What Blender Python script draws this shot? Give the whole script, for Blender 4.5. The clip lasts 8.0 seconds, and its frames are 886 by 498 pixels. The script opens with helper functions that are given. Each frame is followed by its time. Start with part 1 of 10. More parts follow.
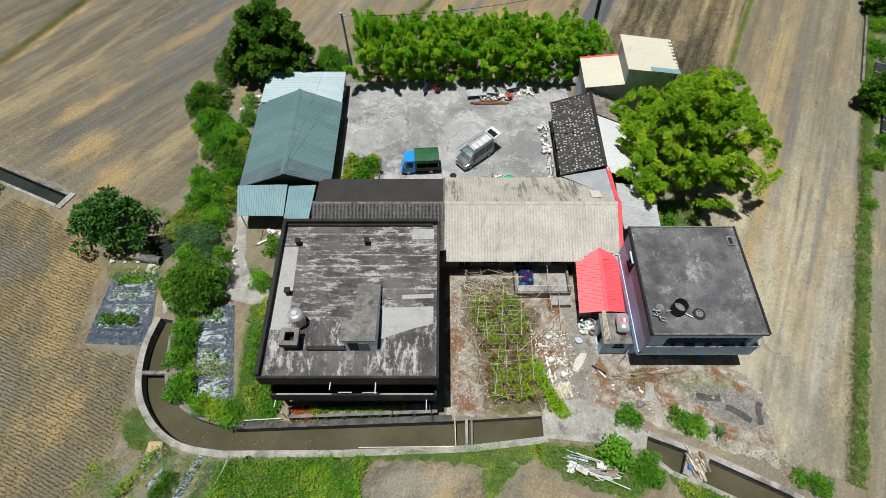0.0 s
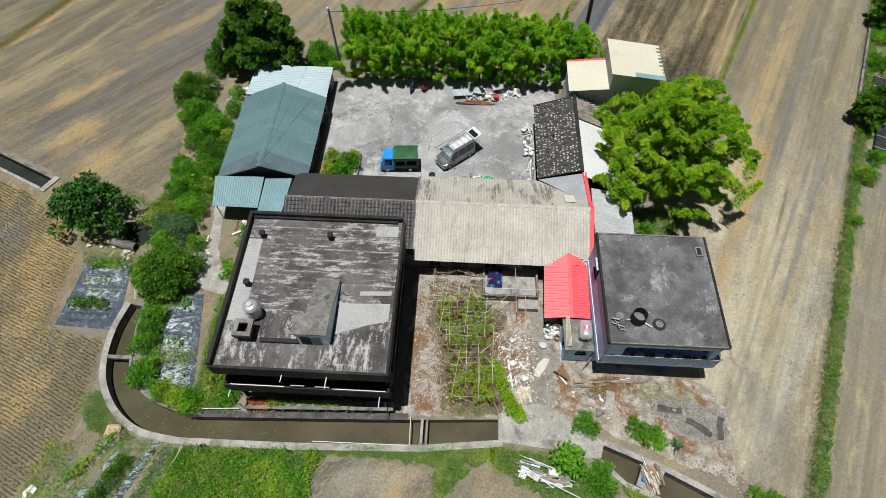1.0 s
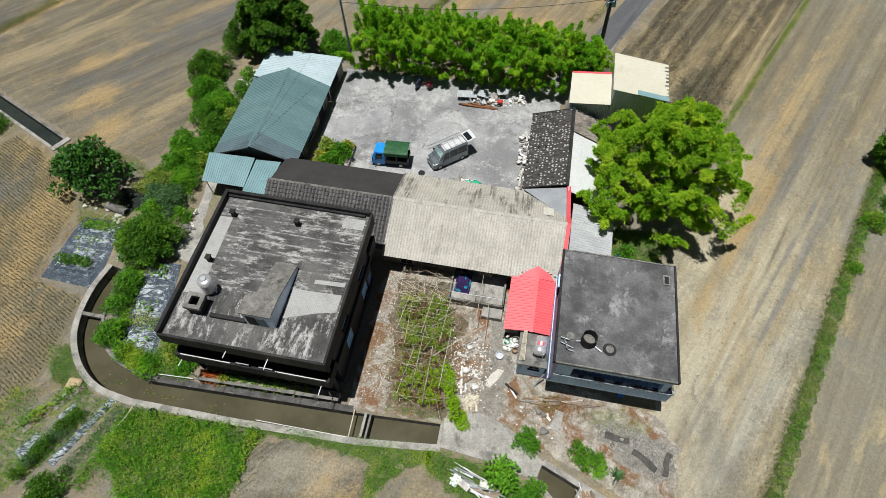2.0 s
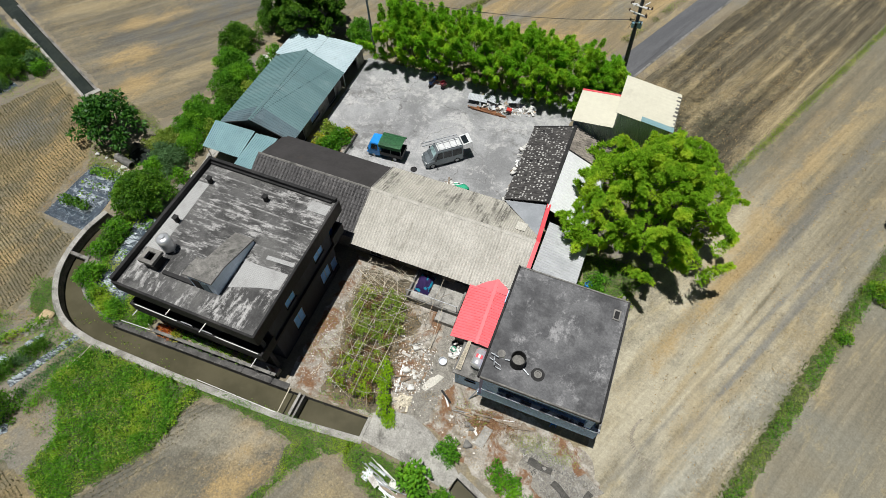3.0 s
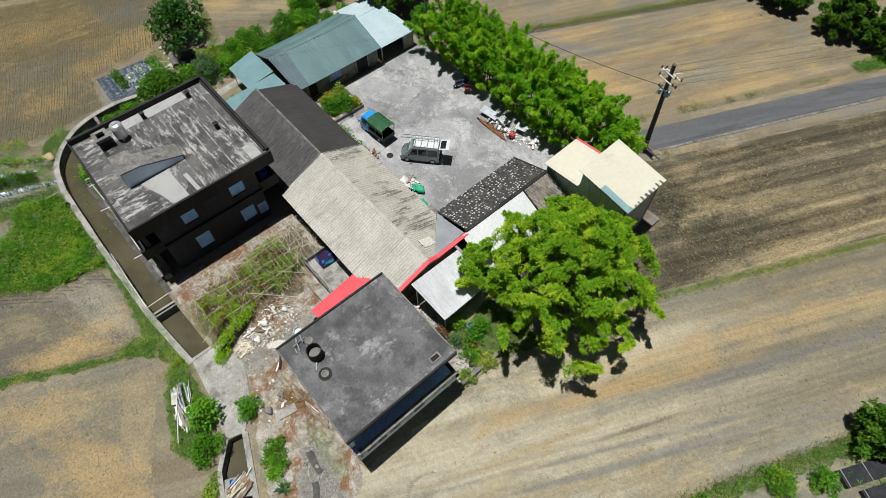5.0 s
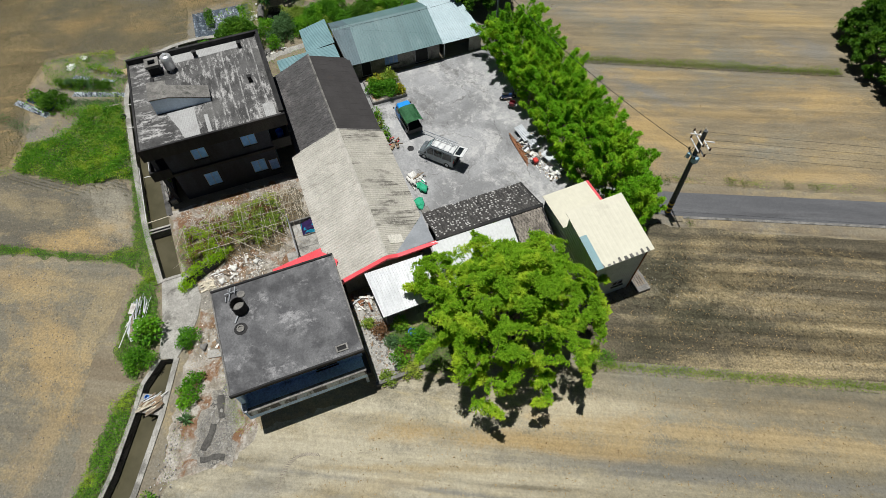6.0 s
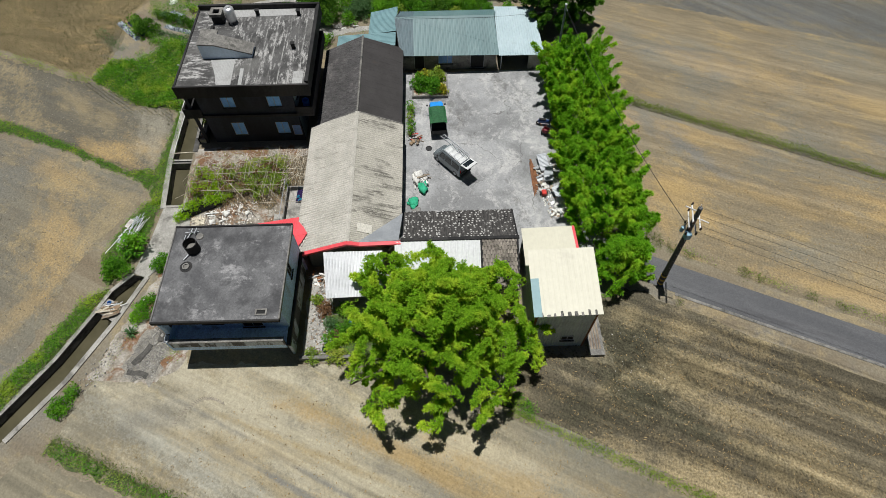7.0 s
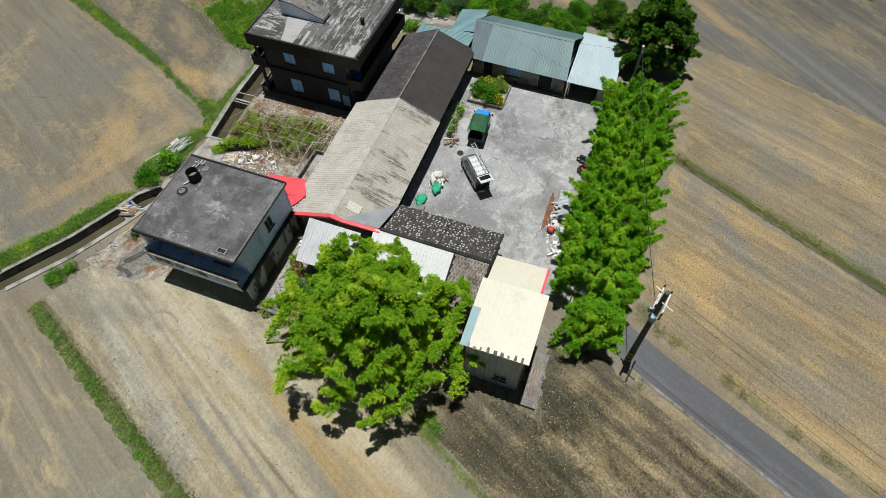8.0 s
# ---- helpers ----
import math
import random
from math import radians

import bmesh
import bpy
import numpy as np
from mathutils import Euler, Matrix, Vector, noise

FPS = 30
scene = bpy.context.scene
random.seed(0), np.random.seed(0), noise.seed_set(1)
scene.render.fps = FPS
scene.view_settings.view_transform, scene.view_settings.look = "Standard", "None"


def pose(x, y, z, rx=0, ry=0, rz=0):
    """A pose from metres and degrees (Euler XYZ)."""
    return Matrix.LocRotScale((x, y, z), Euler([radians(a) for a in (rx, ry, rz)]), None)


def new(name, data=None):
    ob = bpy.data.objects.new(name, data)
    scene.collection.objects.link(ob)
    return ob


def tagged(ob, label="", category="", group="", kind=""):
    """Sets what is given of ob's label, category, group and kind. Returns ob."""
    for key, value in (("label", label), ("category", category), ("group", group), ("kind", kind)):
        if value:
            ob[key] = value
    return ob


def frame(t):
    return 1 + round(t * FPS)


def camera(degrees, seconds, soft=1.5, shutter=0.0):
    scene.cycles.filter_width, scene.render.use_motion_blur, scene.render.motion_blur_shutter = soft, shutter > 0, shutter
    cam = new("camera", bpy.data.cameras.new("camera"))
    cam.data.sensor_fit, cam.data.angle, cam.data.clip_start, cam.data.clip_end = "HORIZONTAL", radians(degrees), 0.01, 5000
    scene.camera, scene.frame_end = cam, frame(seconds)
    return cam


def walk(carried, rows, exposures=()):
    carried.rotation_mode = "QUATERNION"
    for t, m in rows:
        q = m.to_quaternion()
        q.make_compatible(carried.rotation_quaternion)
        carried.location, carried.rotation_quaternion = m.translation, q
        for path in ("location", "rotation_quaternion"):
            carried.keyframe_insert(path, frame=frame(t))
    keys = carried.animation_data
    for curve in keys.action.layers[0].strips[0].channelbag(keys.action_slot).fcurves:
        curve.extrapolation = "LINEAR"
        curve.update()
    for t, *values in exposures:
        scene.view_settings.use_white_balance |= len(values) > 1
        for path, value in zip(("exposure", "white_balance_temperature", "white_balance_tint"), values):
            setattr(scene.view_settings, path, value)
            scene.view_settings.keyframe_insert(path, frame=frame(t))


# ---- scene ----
# camera and its way
cam = camera(77.3, 8.0, soft=0.8)
METRES, EYE, TILT, LEAN, TURN = 64.0, 38.0, -57.5, 0.0, 0.0
ROWS = [
    (0.0, 0.0, 0.0, 0.0, 0.0, 0.0, -0.0),
    (0.5, 0.0242, 0.001, -0.0002, 0.56, -0.02, -0.84),
    (1.0, 0.0553, 0.0023, 0.0008, 1.62, -0.09, -2.49),
    (1.5, 0.0934, 0.0046, 0.0047, 3.42, -0.29, -5.25),
    (3.0, 0.2408, 0.027, 0.038, 12.31, -2.25, -18.1),
    (3.5, 0.2968, 0.0419, 0.0612, 15.76, -3.5, -22.71),
    (4.0, 0.3542, 0.0616, 0.0915, 19.77, -5.26, -27.6),
    (4.5, 0.4104, 0.0858, 0.1291, 24.75, -7.81, -32.99),
    (6.0, 0.5327, 0.1866, 0.2952, 54.4, -28.77, -51.72),
    (6.5, 0.5512, 0.2286, 0.3619, 69.77, -41.07, -55.46),
    (7.0, 0.5559, 0.2723, 0.4301, 87.27, -55.68, -57.03),
    (7.5, 0.5466, 0.3157, 0.4968, 105.91, -71.27, -56.0),
    (8.0, 0.5233, 0.3563, 0.5589, 123.81, -85.77, -52.02),
]
walk(cam, [(t, pose(0, 0, EYE, TILT, LEAN, TURN) @ pose(METRES * x, METRES * y, METRES * z, 90 + pitch, roll, yaw)) for t, x, y, z, yaw, pitch, roll in ROWS],
     exposures=[(0.0, 0.0), (4.0, 0.0), (6.0, -0.07), (7.0, -0.12), (8.0, -0.1)])

# sky and a sun that stands almost overhead
SUN_WAY = Vector((0.115, 0.05, -1.0)).normalized()
world = bpy.data.worlds.new("sky")
scene.world = world
world.use_nodes = True
wn = world.node_tree.nodes
sky = wn.new("ShaderNodeTexSky")
sky.sky_type = "NISHITA"
sky.sun_disc = False
sky.sun_elevation = math.asin(-SUN_WAY.z)
sky.sun_rotation = math.atan2(-SUN_WAY.x, -SUN_WAY.y)
wn["Background"].inputs["Strength"].default_value = 0.0192
world.node_tree.links.new(sky.outputs[0], wn["Background"].inputs["Color"])
sun = new("sun", bpy.data.lights.new("sun", "SUN"))
sun.data.energy, sun.data.angle, sun.data.color = 4.72, radians(0.53), (1.0, 0.994, 0.972)
sun.rotation_euler = SUN_WAY.to_track_quat("-Z", "Y").to_euler()
sun.location = (0, 20, 60)

# ---- materials ----
def tree_of(name):
    m = bpy.data.materials.new(name)
    m.use_nodes = True
    nt = m.node_tree
    return m, nt, nt.nodes["Principled BSDF"]


def noise_of(nt, vec, scale, detail=5.0, rough=0.6, distort=0.0):
    n = nt.nodes.new("ShaderNodeTexNoise")
    n.inputs["Scale"].default_value, n.inputs["Detail"].default_value = scale, detail
    n.inputs["Roughness"].default_value, n.inputs["Distortion"].default_value = rough, distort
    nt.links.new(vec, n.inputs["Vector"])
    return n.outputs["Fac"]


def step_of(nt, val, lo, hi):
    r = nt.nodes.new("ShaderNodeMapRange")
    r.interpolation_type = "SMOOTHSTEP"
    r.inputs[1].default_value, r.inputs[2].default_value = lo, hi
    nt.links.new(val, r.inputs[0])
    return r.outputs[0]


def mix_of(nt, fac, a, b, blend="MIX"):
    n = nt.nodes.new("ShaderNodeMix")
    n.data_type, n.blend_type = "RGBA", blend
    for sock, v in ((n.inputs[0], fac), (n.inputs[6], a), (n.inputs[7], b)):
        if isinstance(v, (int, float)):
            sock.default_value = v
        elif isinstance(v, (tuple, list)):
            sock.default_value = (*v, 1)
        else:
            nt.links.new(v, sock)
    return n.outputs[2]


def math_of(nt, op, a, b=0.0):
    n = nt.nodes.new("ShaderNodeMath")
    n.operation = op
    for sock, v in ((n.inputs[0], a), (n.inputs[1], b)):
        if isinstance(v, (int, float)):
            sock.default_value = v
        else:
            nt.links.new(v, sock)
    return n.outputs[0]


def place_of(nt, turn=0.0, stretch=(1, 1, 1)):
    """World place, turned so that x runs along the given direction, then stretched."""
    g = nt.nodes.new("ShaderNodeNewGeometry")
    r = nt.nodes.new("ShaderNodeVectorRotate")
    r.rotation_type = "Z_AXIS"
    r.inputs["Angle"].default_value = -radians(turn)
    nt.links.new(g.outputs["Position"], r.inputs["Vector"])
    s = nt.nodes.new("ShaderNodeVectorMath")
    s.operation = "MULTIPLY"
    s.inputs[1].default_value = stretch
    nt.links.new(r.outputs[0], s.inputs[0])
    return s.outputs[0]


def finish(nt, bsdf, col, rough, bumpval=None, bump=0.3, dist=0.03, metal=0.0, spec=0.4):
    nt.links.new(col, bsdf.inputs["Base Color"])
    bsdf.inputs["Metallic"].default_value = metal
    bsdf.inputs["Specular IOR Level"].default_value = spec
    if isinstance(rough, (int, float)):
        bsdf.inputs["Roughness"].default_value = rough
    else:
        nt.links.new(rough, bsdf.inputs["Roughness"])
    if bumpval is not None:
        b = nt.nodes.new("ShaderNodeBump")
        b.inputs["Strength"].default_value, b.inputs["Distance"].default_value = bump, dist
        nt.links.new(bumpval, b.inputs["Height"])
        nt.links.new(b.outputs[0], bsdf.inputs["Normal"])


def surf(name, c1, c2, c3=None, big=0.6, fine=9.0, lo=0.52, hi=0.66, rough=0.8, metal=0.0, bump=0.3, dist=0.02, turn=0.0,
         stretch=(1, 1, 1), island=0.0, each=0.0, spec=0.4, big2=0.25, speck=0.3):
    """A worn surface: two colours by a noise, a third in patches, fine grain, and differences from piece to piece."""
    m, nt, bs = tree_of(name)
    p = place_of(nt, turn, stretch)
    q = place_of(nt)
    col = mix_of(nt, step_of(nt, noise_of(nt, p, big, 7, 0.65), 0.32, 0.68), c1, c2)
    if c3:
        col = mix_of(nt, step_of(nt, noise_of(nt, p, big2, 8, 0.7, 0.4), lo, hi), col, c3)
    grain = noise_of(nt, q, fine, 4, 0.7)
    g2 = nt.nodes.new("ShaderNodeMapRange")
    g2.inputs[1].default_value, g2.inputs[2].default_value, g2.inputs[3].default_value, g2.inputs[4].default_value = 0.3, 0.7, 1 - speck, 1 + speck
    nt.links.new(grain, g2.inputs[0])
    fac = g2.outputs[0]
    for amount, node, out in ((island, "ShaderNodeNewGeometry", "Random Per Island"), (each, "ShaderNodeObjectInfo", "Random")):
        if amount:
            n = nt.nodes.new(node)
            fac = math_of(nt, "MULTIPLY", fac, math_of(nt, "MULTIPLY_ADD", n.outputs[out], 2 * amount))
            fac.node.inputs[1].links[0].from_node.inputs[2].default_value = 1 - amount
    hsv = nt.nodes.new("ShaderNodeHueSaturation")
    nt.links.new(col, hsv.inputs["Color"])
    nt.links.new(fac, hsv.inputs["Value"])
    finish(nt, bs, hsv.outputs[0], rough, grain, bump, dist, metal, spec)
    return m


def spread_of(nt, val, low, high):
    """A noise's middle range opened up between two values."""
    r = nt.nodes.new("ShaderNodeMapRange")
    for i, v in ((1, 0.34), (2, 0.66), (3, low), (4, high)):
        r.inputs[i].default_value = v
    nt.links.new(val, r.inputs[0])
    return r.outputs[0]


def blot_of(nt, x, y, rx, ry, way, amount):
    """A frayed stain of its own shape round a place, longer along one direction."""
    g = nt.nodes.new("ShaderNodeNewGeometry")
    s = nt.nodes.new("ShaderNodeVectorMath")
    s.operation = "SUBTRACT"
    s.inputs[1].default_value = (x, y, 0)
    nt.links.new(g.outputs["Position"], s.inputs[0])
    r = nt.nodes.new("ShaderNodeVectorRotate")
    r.rotation_type = "Z_AXIS"
    r.inputs["Angle"].default_value = -radians(way)
    nt.links.new(s.outputs[0], r.inputs["Vector"])
    m = nt.nodes.new("ShaderNodeVectorMath")
    m.operation = "MULTIPLY"
    m.inputs[1].default_value = (1 / rx, 1 / ry, 0)
    nt.links.new(r.outputs[0], m.inputs[0])
    ln = nt.nodes.new("ShaderNodeVectorMath")
    ln.operation = "LENGTH"
    nt.links.new(m.outputs[0], ln.inputs[0])
    fray = math_of(nt, "ADD", noise_of(nt, place_of(nt, way, (0.5, 1.0, 1)), 0.8, 5, 0.6, 0.3), math_of(nt, "MULTIPLY", noise_of(nt, place_of(nt), 4.5, 8, 0.85), 1.1))
    fray = math_of(nt, "MULTIPLY_ADD", fray, -2.6)
    fray.node.inputs[2].default_value = 3.5
    d = math_of(nt, "SUBTRACT", fray, ln.outputs["Value"])
    return math_of(nt, "MULTIPLY", step_of(nt, d, -0.55, 0.75), amount)


def noise_col(nt, vec, scale):
    n = nt.nodes.new("ShaderNodeTexNoise")
    n.inputs["Scale"].default_value = scale
    nt.links.new(vec, n.inputs["Vector"])
    return n.outputs["Color"]


def math_vec(nt, a, b, amount):
    n = nt.nodes.new("ShaderNodeVectorMath")
    n.operation = "MULTIPLY_ADD"
    n.inputs[1].default_value = (amount, amount, amount)
    nt.links.new(b, n.inputs[0])
    nt.links.new(a, n.inputs[2])
    return n.outputs[0]


SOIL_TONE = (0.8, 0.83, 0.81)
STRAW = (0.49, 0.37, 0.2)


def soil(name, c1, c2, c3, turn, along=0.05, across=0.55, furrow=0.0, furrow_depth=0.35, fine=5.0, c4=None, bump=0.5, patch=0.07, blots=(), rows=0.0, row_depth=0.3, rough_clod=1.0, bands=0.0, fleck=0.45, churn=None):
    """Field soil: streaks and furrows that run along one direction, with broad patches and clods."""
    c1, c2, c3, c4 = ([v * f for v, f in zip(c, SOIL_TONE)] if c else c for c in (c1, c2, c3, c4))
    m, nt, bs = tree_of(name)
    streak = place_of(nt, turn, (along, across, 1))
    q = place_of(nt)
    col = mix_of(nt, step_of(nt, noise_of(nt, streak, 1.0, 8, 0.68, 0.3), 0.34, 0.66), c1, c2)
    col = mix_of(nt, step_of(nt, noise_of(nt, q, patch, 8, 0.62, 0.6), 0.46, 0.64), col, c3)
    if c4:
        mid = place_of(nt, turn, (0.4, 1.3, 1))
        col = mix_of(nt, math_of(nt, "MULTIPLY", step_of(nt, noise_of(nt, mid, 0.55, 7, 0.7, 0.5), 0.53, 0.66), 0.75), col, c4)
    # straw flecks strewn along the rows, and dark crumbs between them
    warm = math_of(nt, "ADD", math_of(nt, "MULTIPLY", noise_of(nt, place_of(nt, turn, (0.5, 1.0, 1)), 0.2, 5, 0.65, 0.7), 0.6), math_of(nt, "MULTIPLY", noise_of(nt, q, 2.2, 8, 0.8, 0.3), 0.4))
    col = mix_of(nt, math_of(nt, "MULTIPLY", step_of(nt, warm, 0.505, 0.6), fleck), col, [v * f for v, f in zip(STRAW, SOIL_TONE)])
    for x, y, rx, ry, way, c, amount in blots:
        col = mix_of(nt, blot_of(nt, x, y, rx, ry, way, amount), col, [v * f for v, f in zip(c, SOIL_TONE)])
    grain = noise_of(nt, q, fine, 7, 0.7)
    clod = noise_of(nt, q, 7.0, 5, 0.75)
    val, v2 = spread_of(nt, grain, 0.88, 1.1), spread_of(nt, clod, 1 - 0.26 * rough_clod, 1 + 0.22 * rough_clod)
    if bands:
        broad = noise_of(nt, place_of(nt, turn, (0.012, 0.42, 1)), 1.0, 5, 0.62, 0.12)
        val = math_of(nt, "MULTIPLY", val, spread_of(nt, broad, 1 - bands, 1 + bands * 0.7))
    if rows:
        val = math_of(nt, "MULTIPLY", val, spread_of(nt, noise_of(nt, place_of(nt, turn, (0.035, rows, 1)), 1.0, 6, 0.7, 0.15), 1 - row_depth, 1 + row_depth * 0.75))
    val = math_of(nt, "MULTIPLY", val, v2)
    height = math_of(nt, "ADD", grain, math_of(nt, "MULTIPLY", clod, 0.5))
    if furrow:
        w = nt.nodes.new("ShaderNodeTexWave")
        w.bands_direction = "Y"
        w.inputs["Scale"].default_value = 1 / furrow / math.pi * 1.57
        w.inputs["Distortion"].default_value, w.inputs["Detail"].default_value, w.inputs["Detail Scale"].default_value = 3.6, 6, 1.3
        nt.links.new(place_of(nt, turn, (0.12, 1, 1)), w.inputs["Vector"])
        v3 = math_of(nt, "MULTIPLY_ADD", w.outputs["Fac"], furrow_depth)
        v3.node.inputs[2].default_value = 1 - furrow_depth * 0.6
        if churn:
            # turned-over ground where the furrows stop
            near = blot_of(nt, *churn)
            swirl = spread_of(nt, noise_of(nt, q, 0.75, 9, 0.72, 1.8), 0.35, 1.65)
            m2 = nt.nodes.new("ShaderNodeMix")
            nt.links.new(near, m2.inputs[0])
            nt.links.new(v3, m2.inputs[2])
            nt.links.new(swirl, m2.inputs[3])
            v3 = m2.outputs[0]
        val = math_of(nt, "MULTIPLY", val, v3)
        height = math_of(nt, "ADD", height, w.outputs["Fac"])
    hsv = nt.nodes.new("ShaderNodeHueSaturation")
    nt.links.new(col, hsv.inputs["Color"])
    nt.links.new(val, hsv.inputs["Value"])
    finish(nt, bs, hsv.outputs[0], 0.95, height, bump, 0.08, 0.0, 0.15)
    return m


def leafy(name, dark, light, tip=None, gloss=0.5, through_light=0.35):
    """Leaves: each one its own green, some of it shining through."""
    m, nt, bs = tree_of(name)
    g = nt.nodes.new("ShaderNodeNewGeometry")
    q = place_of(nt)
    col = mix_of(nt, g.outputs["Random Per Island"], dark, light)
    if tip:
        col = mix_of(nt, step_of(nt, noise_of(nt, q, 0.55, 4, 0.6), 0.48, 0.66), col, tip)
    bs.inputs["Roughness"].default_value = min(0.9, gloss + 0.15)
    bs.inputs["Specular IOR Level"].default_value = 0.14
    nt.links.new(col, bs.inputs["Base Color"])
    tr = nt.nodes.new("ShaderNodeBsdfTranslucent")
    nt.links.new(mix_of(nt, 1.0, col, (1.25, 1.2, 0.55), "MULTIPLY"), tr.inputs["Color"])
    mx = nt.nodes.new("ShaderNodeMixShader")
    mx.inputs[0].default_value = through_light
    nt.links.new(bs.outputs[0], mx.inputs[1])
    nt.links.new(tr.outputs[0], mx.inputs[2])
    nt.links.new(mx.outputs[0], nt.nodes["Material Output"].inputs["Surface"])
    return m


def plain(name, c, rough=0.5, metal=0.0, vary=0.12, spec=0.4, fine=6.0, each=0.0):
    return surf(name, [v * (1 - vary) for v in c], [min(1, v * (1 + vary)) for v in c], rough=rough, metal=metal, bump=0.05, dist=0.005,
                big=1.5, fine=fine, spec=spec, each=each, speck=0.08)


# soils
M_GROUND = soil("dry_soil", (0.23, 0.18, 0.125), (0.31, 0.26, 0.19), (0.25, 0.225, 0.19), 64, c4=(0.36, 0.29, 0.185))
TAN, ORANGE, ASH, UMBER = (0.42, 0.325, 0.19), (0.5, 0.345, 0.165), (0.235, 0.222, 0.205), (0.095, 0.085, 0.056)
M_FIELD_E = soil("pale_tilled_soil", (0.225, 0.197, 0.147), (0.32, 0.274, 0.2), (0.27, 0.248, 0.2), 64, 0.06, 0.7, c4=(0.443, 0.36, 0.222), fine=3.0, rows=1.6, row_depth=0.17, rough_clod=0.6, bands=0.14, fleck=0.34, bump=0.3,
                 blots=((25.2, 21.0, 17.0, 5.4, 66, (0.6, 0.525, 0.4), 0.8), (27.4, 34.6, 9.0, 2.4, 64, (0.58, 0.485, 0.34), 0.8), (30.0, 30.0, 14.0, 3.2, 64, (0.5, 0.425, 0.3), 0.6), (27.5, 16.0, 9.0, 1.4, 62, (0.47, 0.445, 0.385), 0.7), (24.6, 24.0, 6.0, 0.7, 62, TAN, 0.8), (29.0, 21.0, 9.0, 0.9, 64, TAN, 0.6), (35.8, 45.5, 17.0, 0.9, 66, (0.2, 0.19, 0.165), 0.7), (33.6, 38.6, 10.0, 0.35, 66, (0.17, 0.155, 0.125), 0.7), (31.0, 30.0, 4.5, 0.18, 66, (0.2, 0.17, 0.12), 0.8), (41.5, 48.0, 18.0, 0.8, 64, TAN, 0.6), (34.0, 51.0, 12.0, 0.9, 68, ORANGE, 0.5), (39.0, 56.0, 26.0, 7.0, 64, (0.215, 0.185, 0.134), 0.7), (28.2, 31.0, 11.0, 0.8, 66, ORANGE, 0.75), (29.8, 33.5, 9.0, 0.6, 62, ORANGE, 0.6), (33.0, 44.0, 16.0, 0.9, 64, ORANGE, 0.6), (38.0, 52.5, 20.0, 1.2, 64, TAN, 0.6), (30.4, 27.0, 16.0, 0.22, 62, ASH, 0.75), (32.0, 27.5, 16.0, 0.22, 62, ASH, 0.75), (34.0, 32.0, 14.0, 0.3, 64, ASH, 0.7), (27.4, 24.0, 10.0, 0.3, 68, TAN, 0.7),
                        (24.5, 12.5, 4.0, 1.6, 100, ASH, 0.4), (34.5, 41.0, 18.0, 0.6, 64, ASH, 0.6), (27.0, 20.0, 7.0, 0.8, 80, TAN, 0.5)))
M_FIELD_DARK = soil("dark_furrowed_soil", (0.12, 0.1, 0.068), (0.22, 0.18, 0.122), (0.135, 0.115, 0.083), 65, 0.05, 1.1, furrow=1.9, furrow_depth=0.36, rows=0.9, row_depth=0.42, rough_clod=2.0, c4=(0.33, 0.262, 0.165), bands=0.27, fleck=0.42, churn=(21.6, 45.6, 6.5, 4.2, 55, 1.0),
                    blots=((20.4, 46.2, 5.4, 3.6, 50, UMBER, 0.9), (23.4, 44.8, 2.2, 0.8, 110, TAN, 0.6), (19.6, 41.0, 3.0, 1.8, 80, (0.2, 0.17, 0.12), 0.7), (21.0, 46.0, 4.2, 2.8, 40, UMBER, 0.9), (24.4, 47.0, 4.0, 2.0, 64, (0.085, 0.078, 0.05), 0.9), (22.4, 48.6, 1.6, 1.0, 20, TAN, 0.6), (25.2, 42.6, 3.6, 1.5, 75, UMBER, 0.8), (30.5, 50.5, 8.0, 0.8, 64, TAN, 0.8), (26.0, 53.0, 9.0, 0.7, 64, TAN, 0.8), (33.0, 58.0, 12.0, 0.6, 64, TAN, 0.7), (29.0, 46.4, 6.0, 0.6, 64, TAN, 0.7), (19.5, 50.6, 3.0, 0.8, 64, TAN, 0.6), (20.8, 44.2, 1.2, 0.7, 0, (0.3, 0.26, 0.19), 0.6), (27.0, 50.0, 7.0, 0.7, 64, UMBER, 0.6), (18.2, 47.0, 1.6, 0.9, 90, TAN, 0.5)))
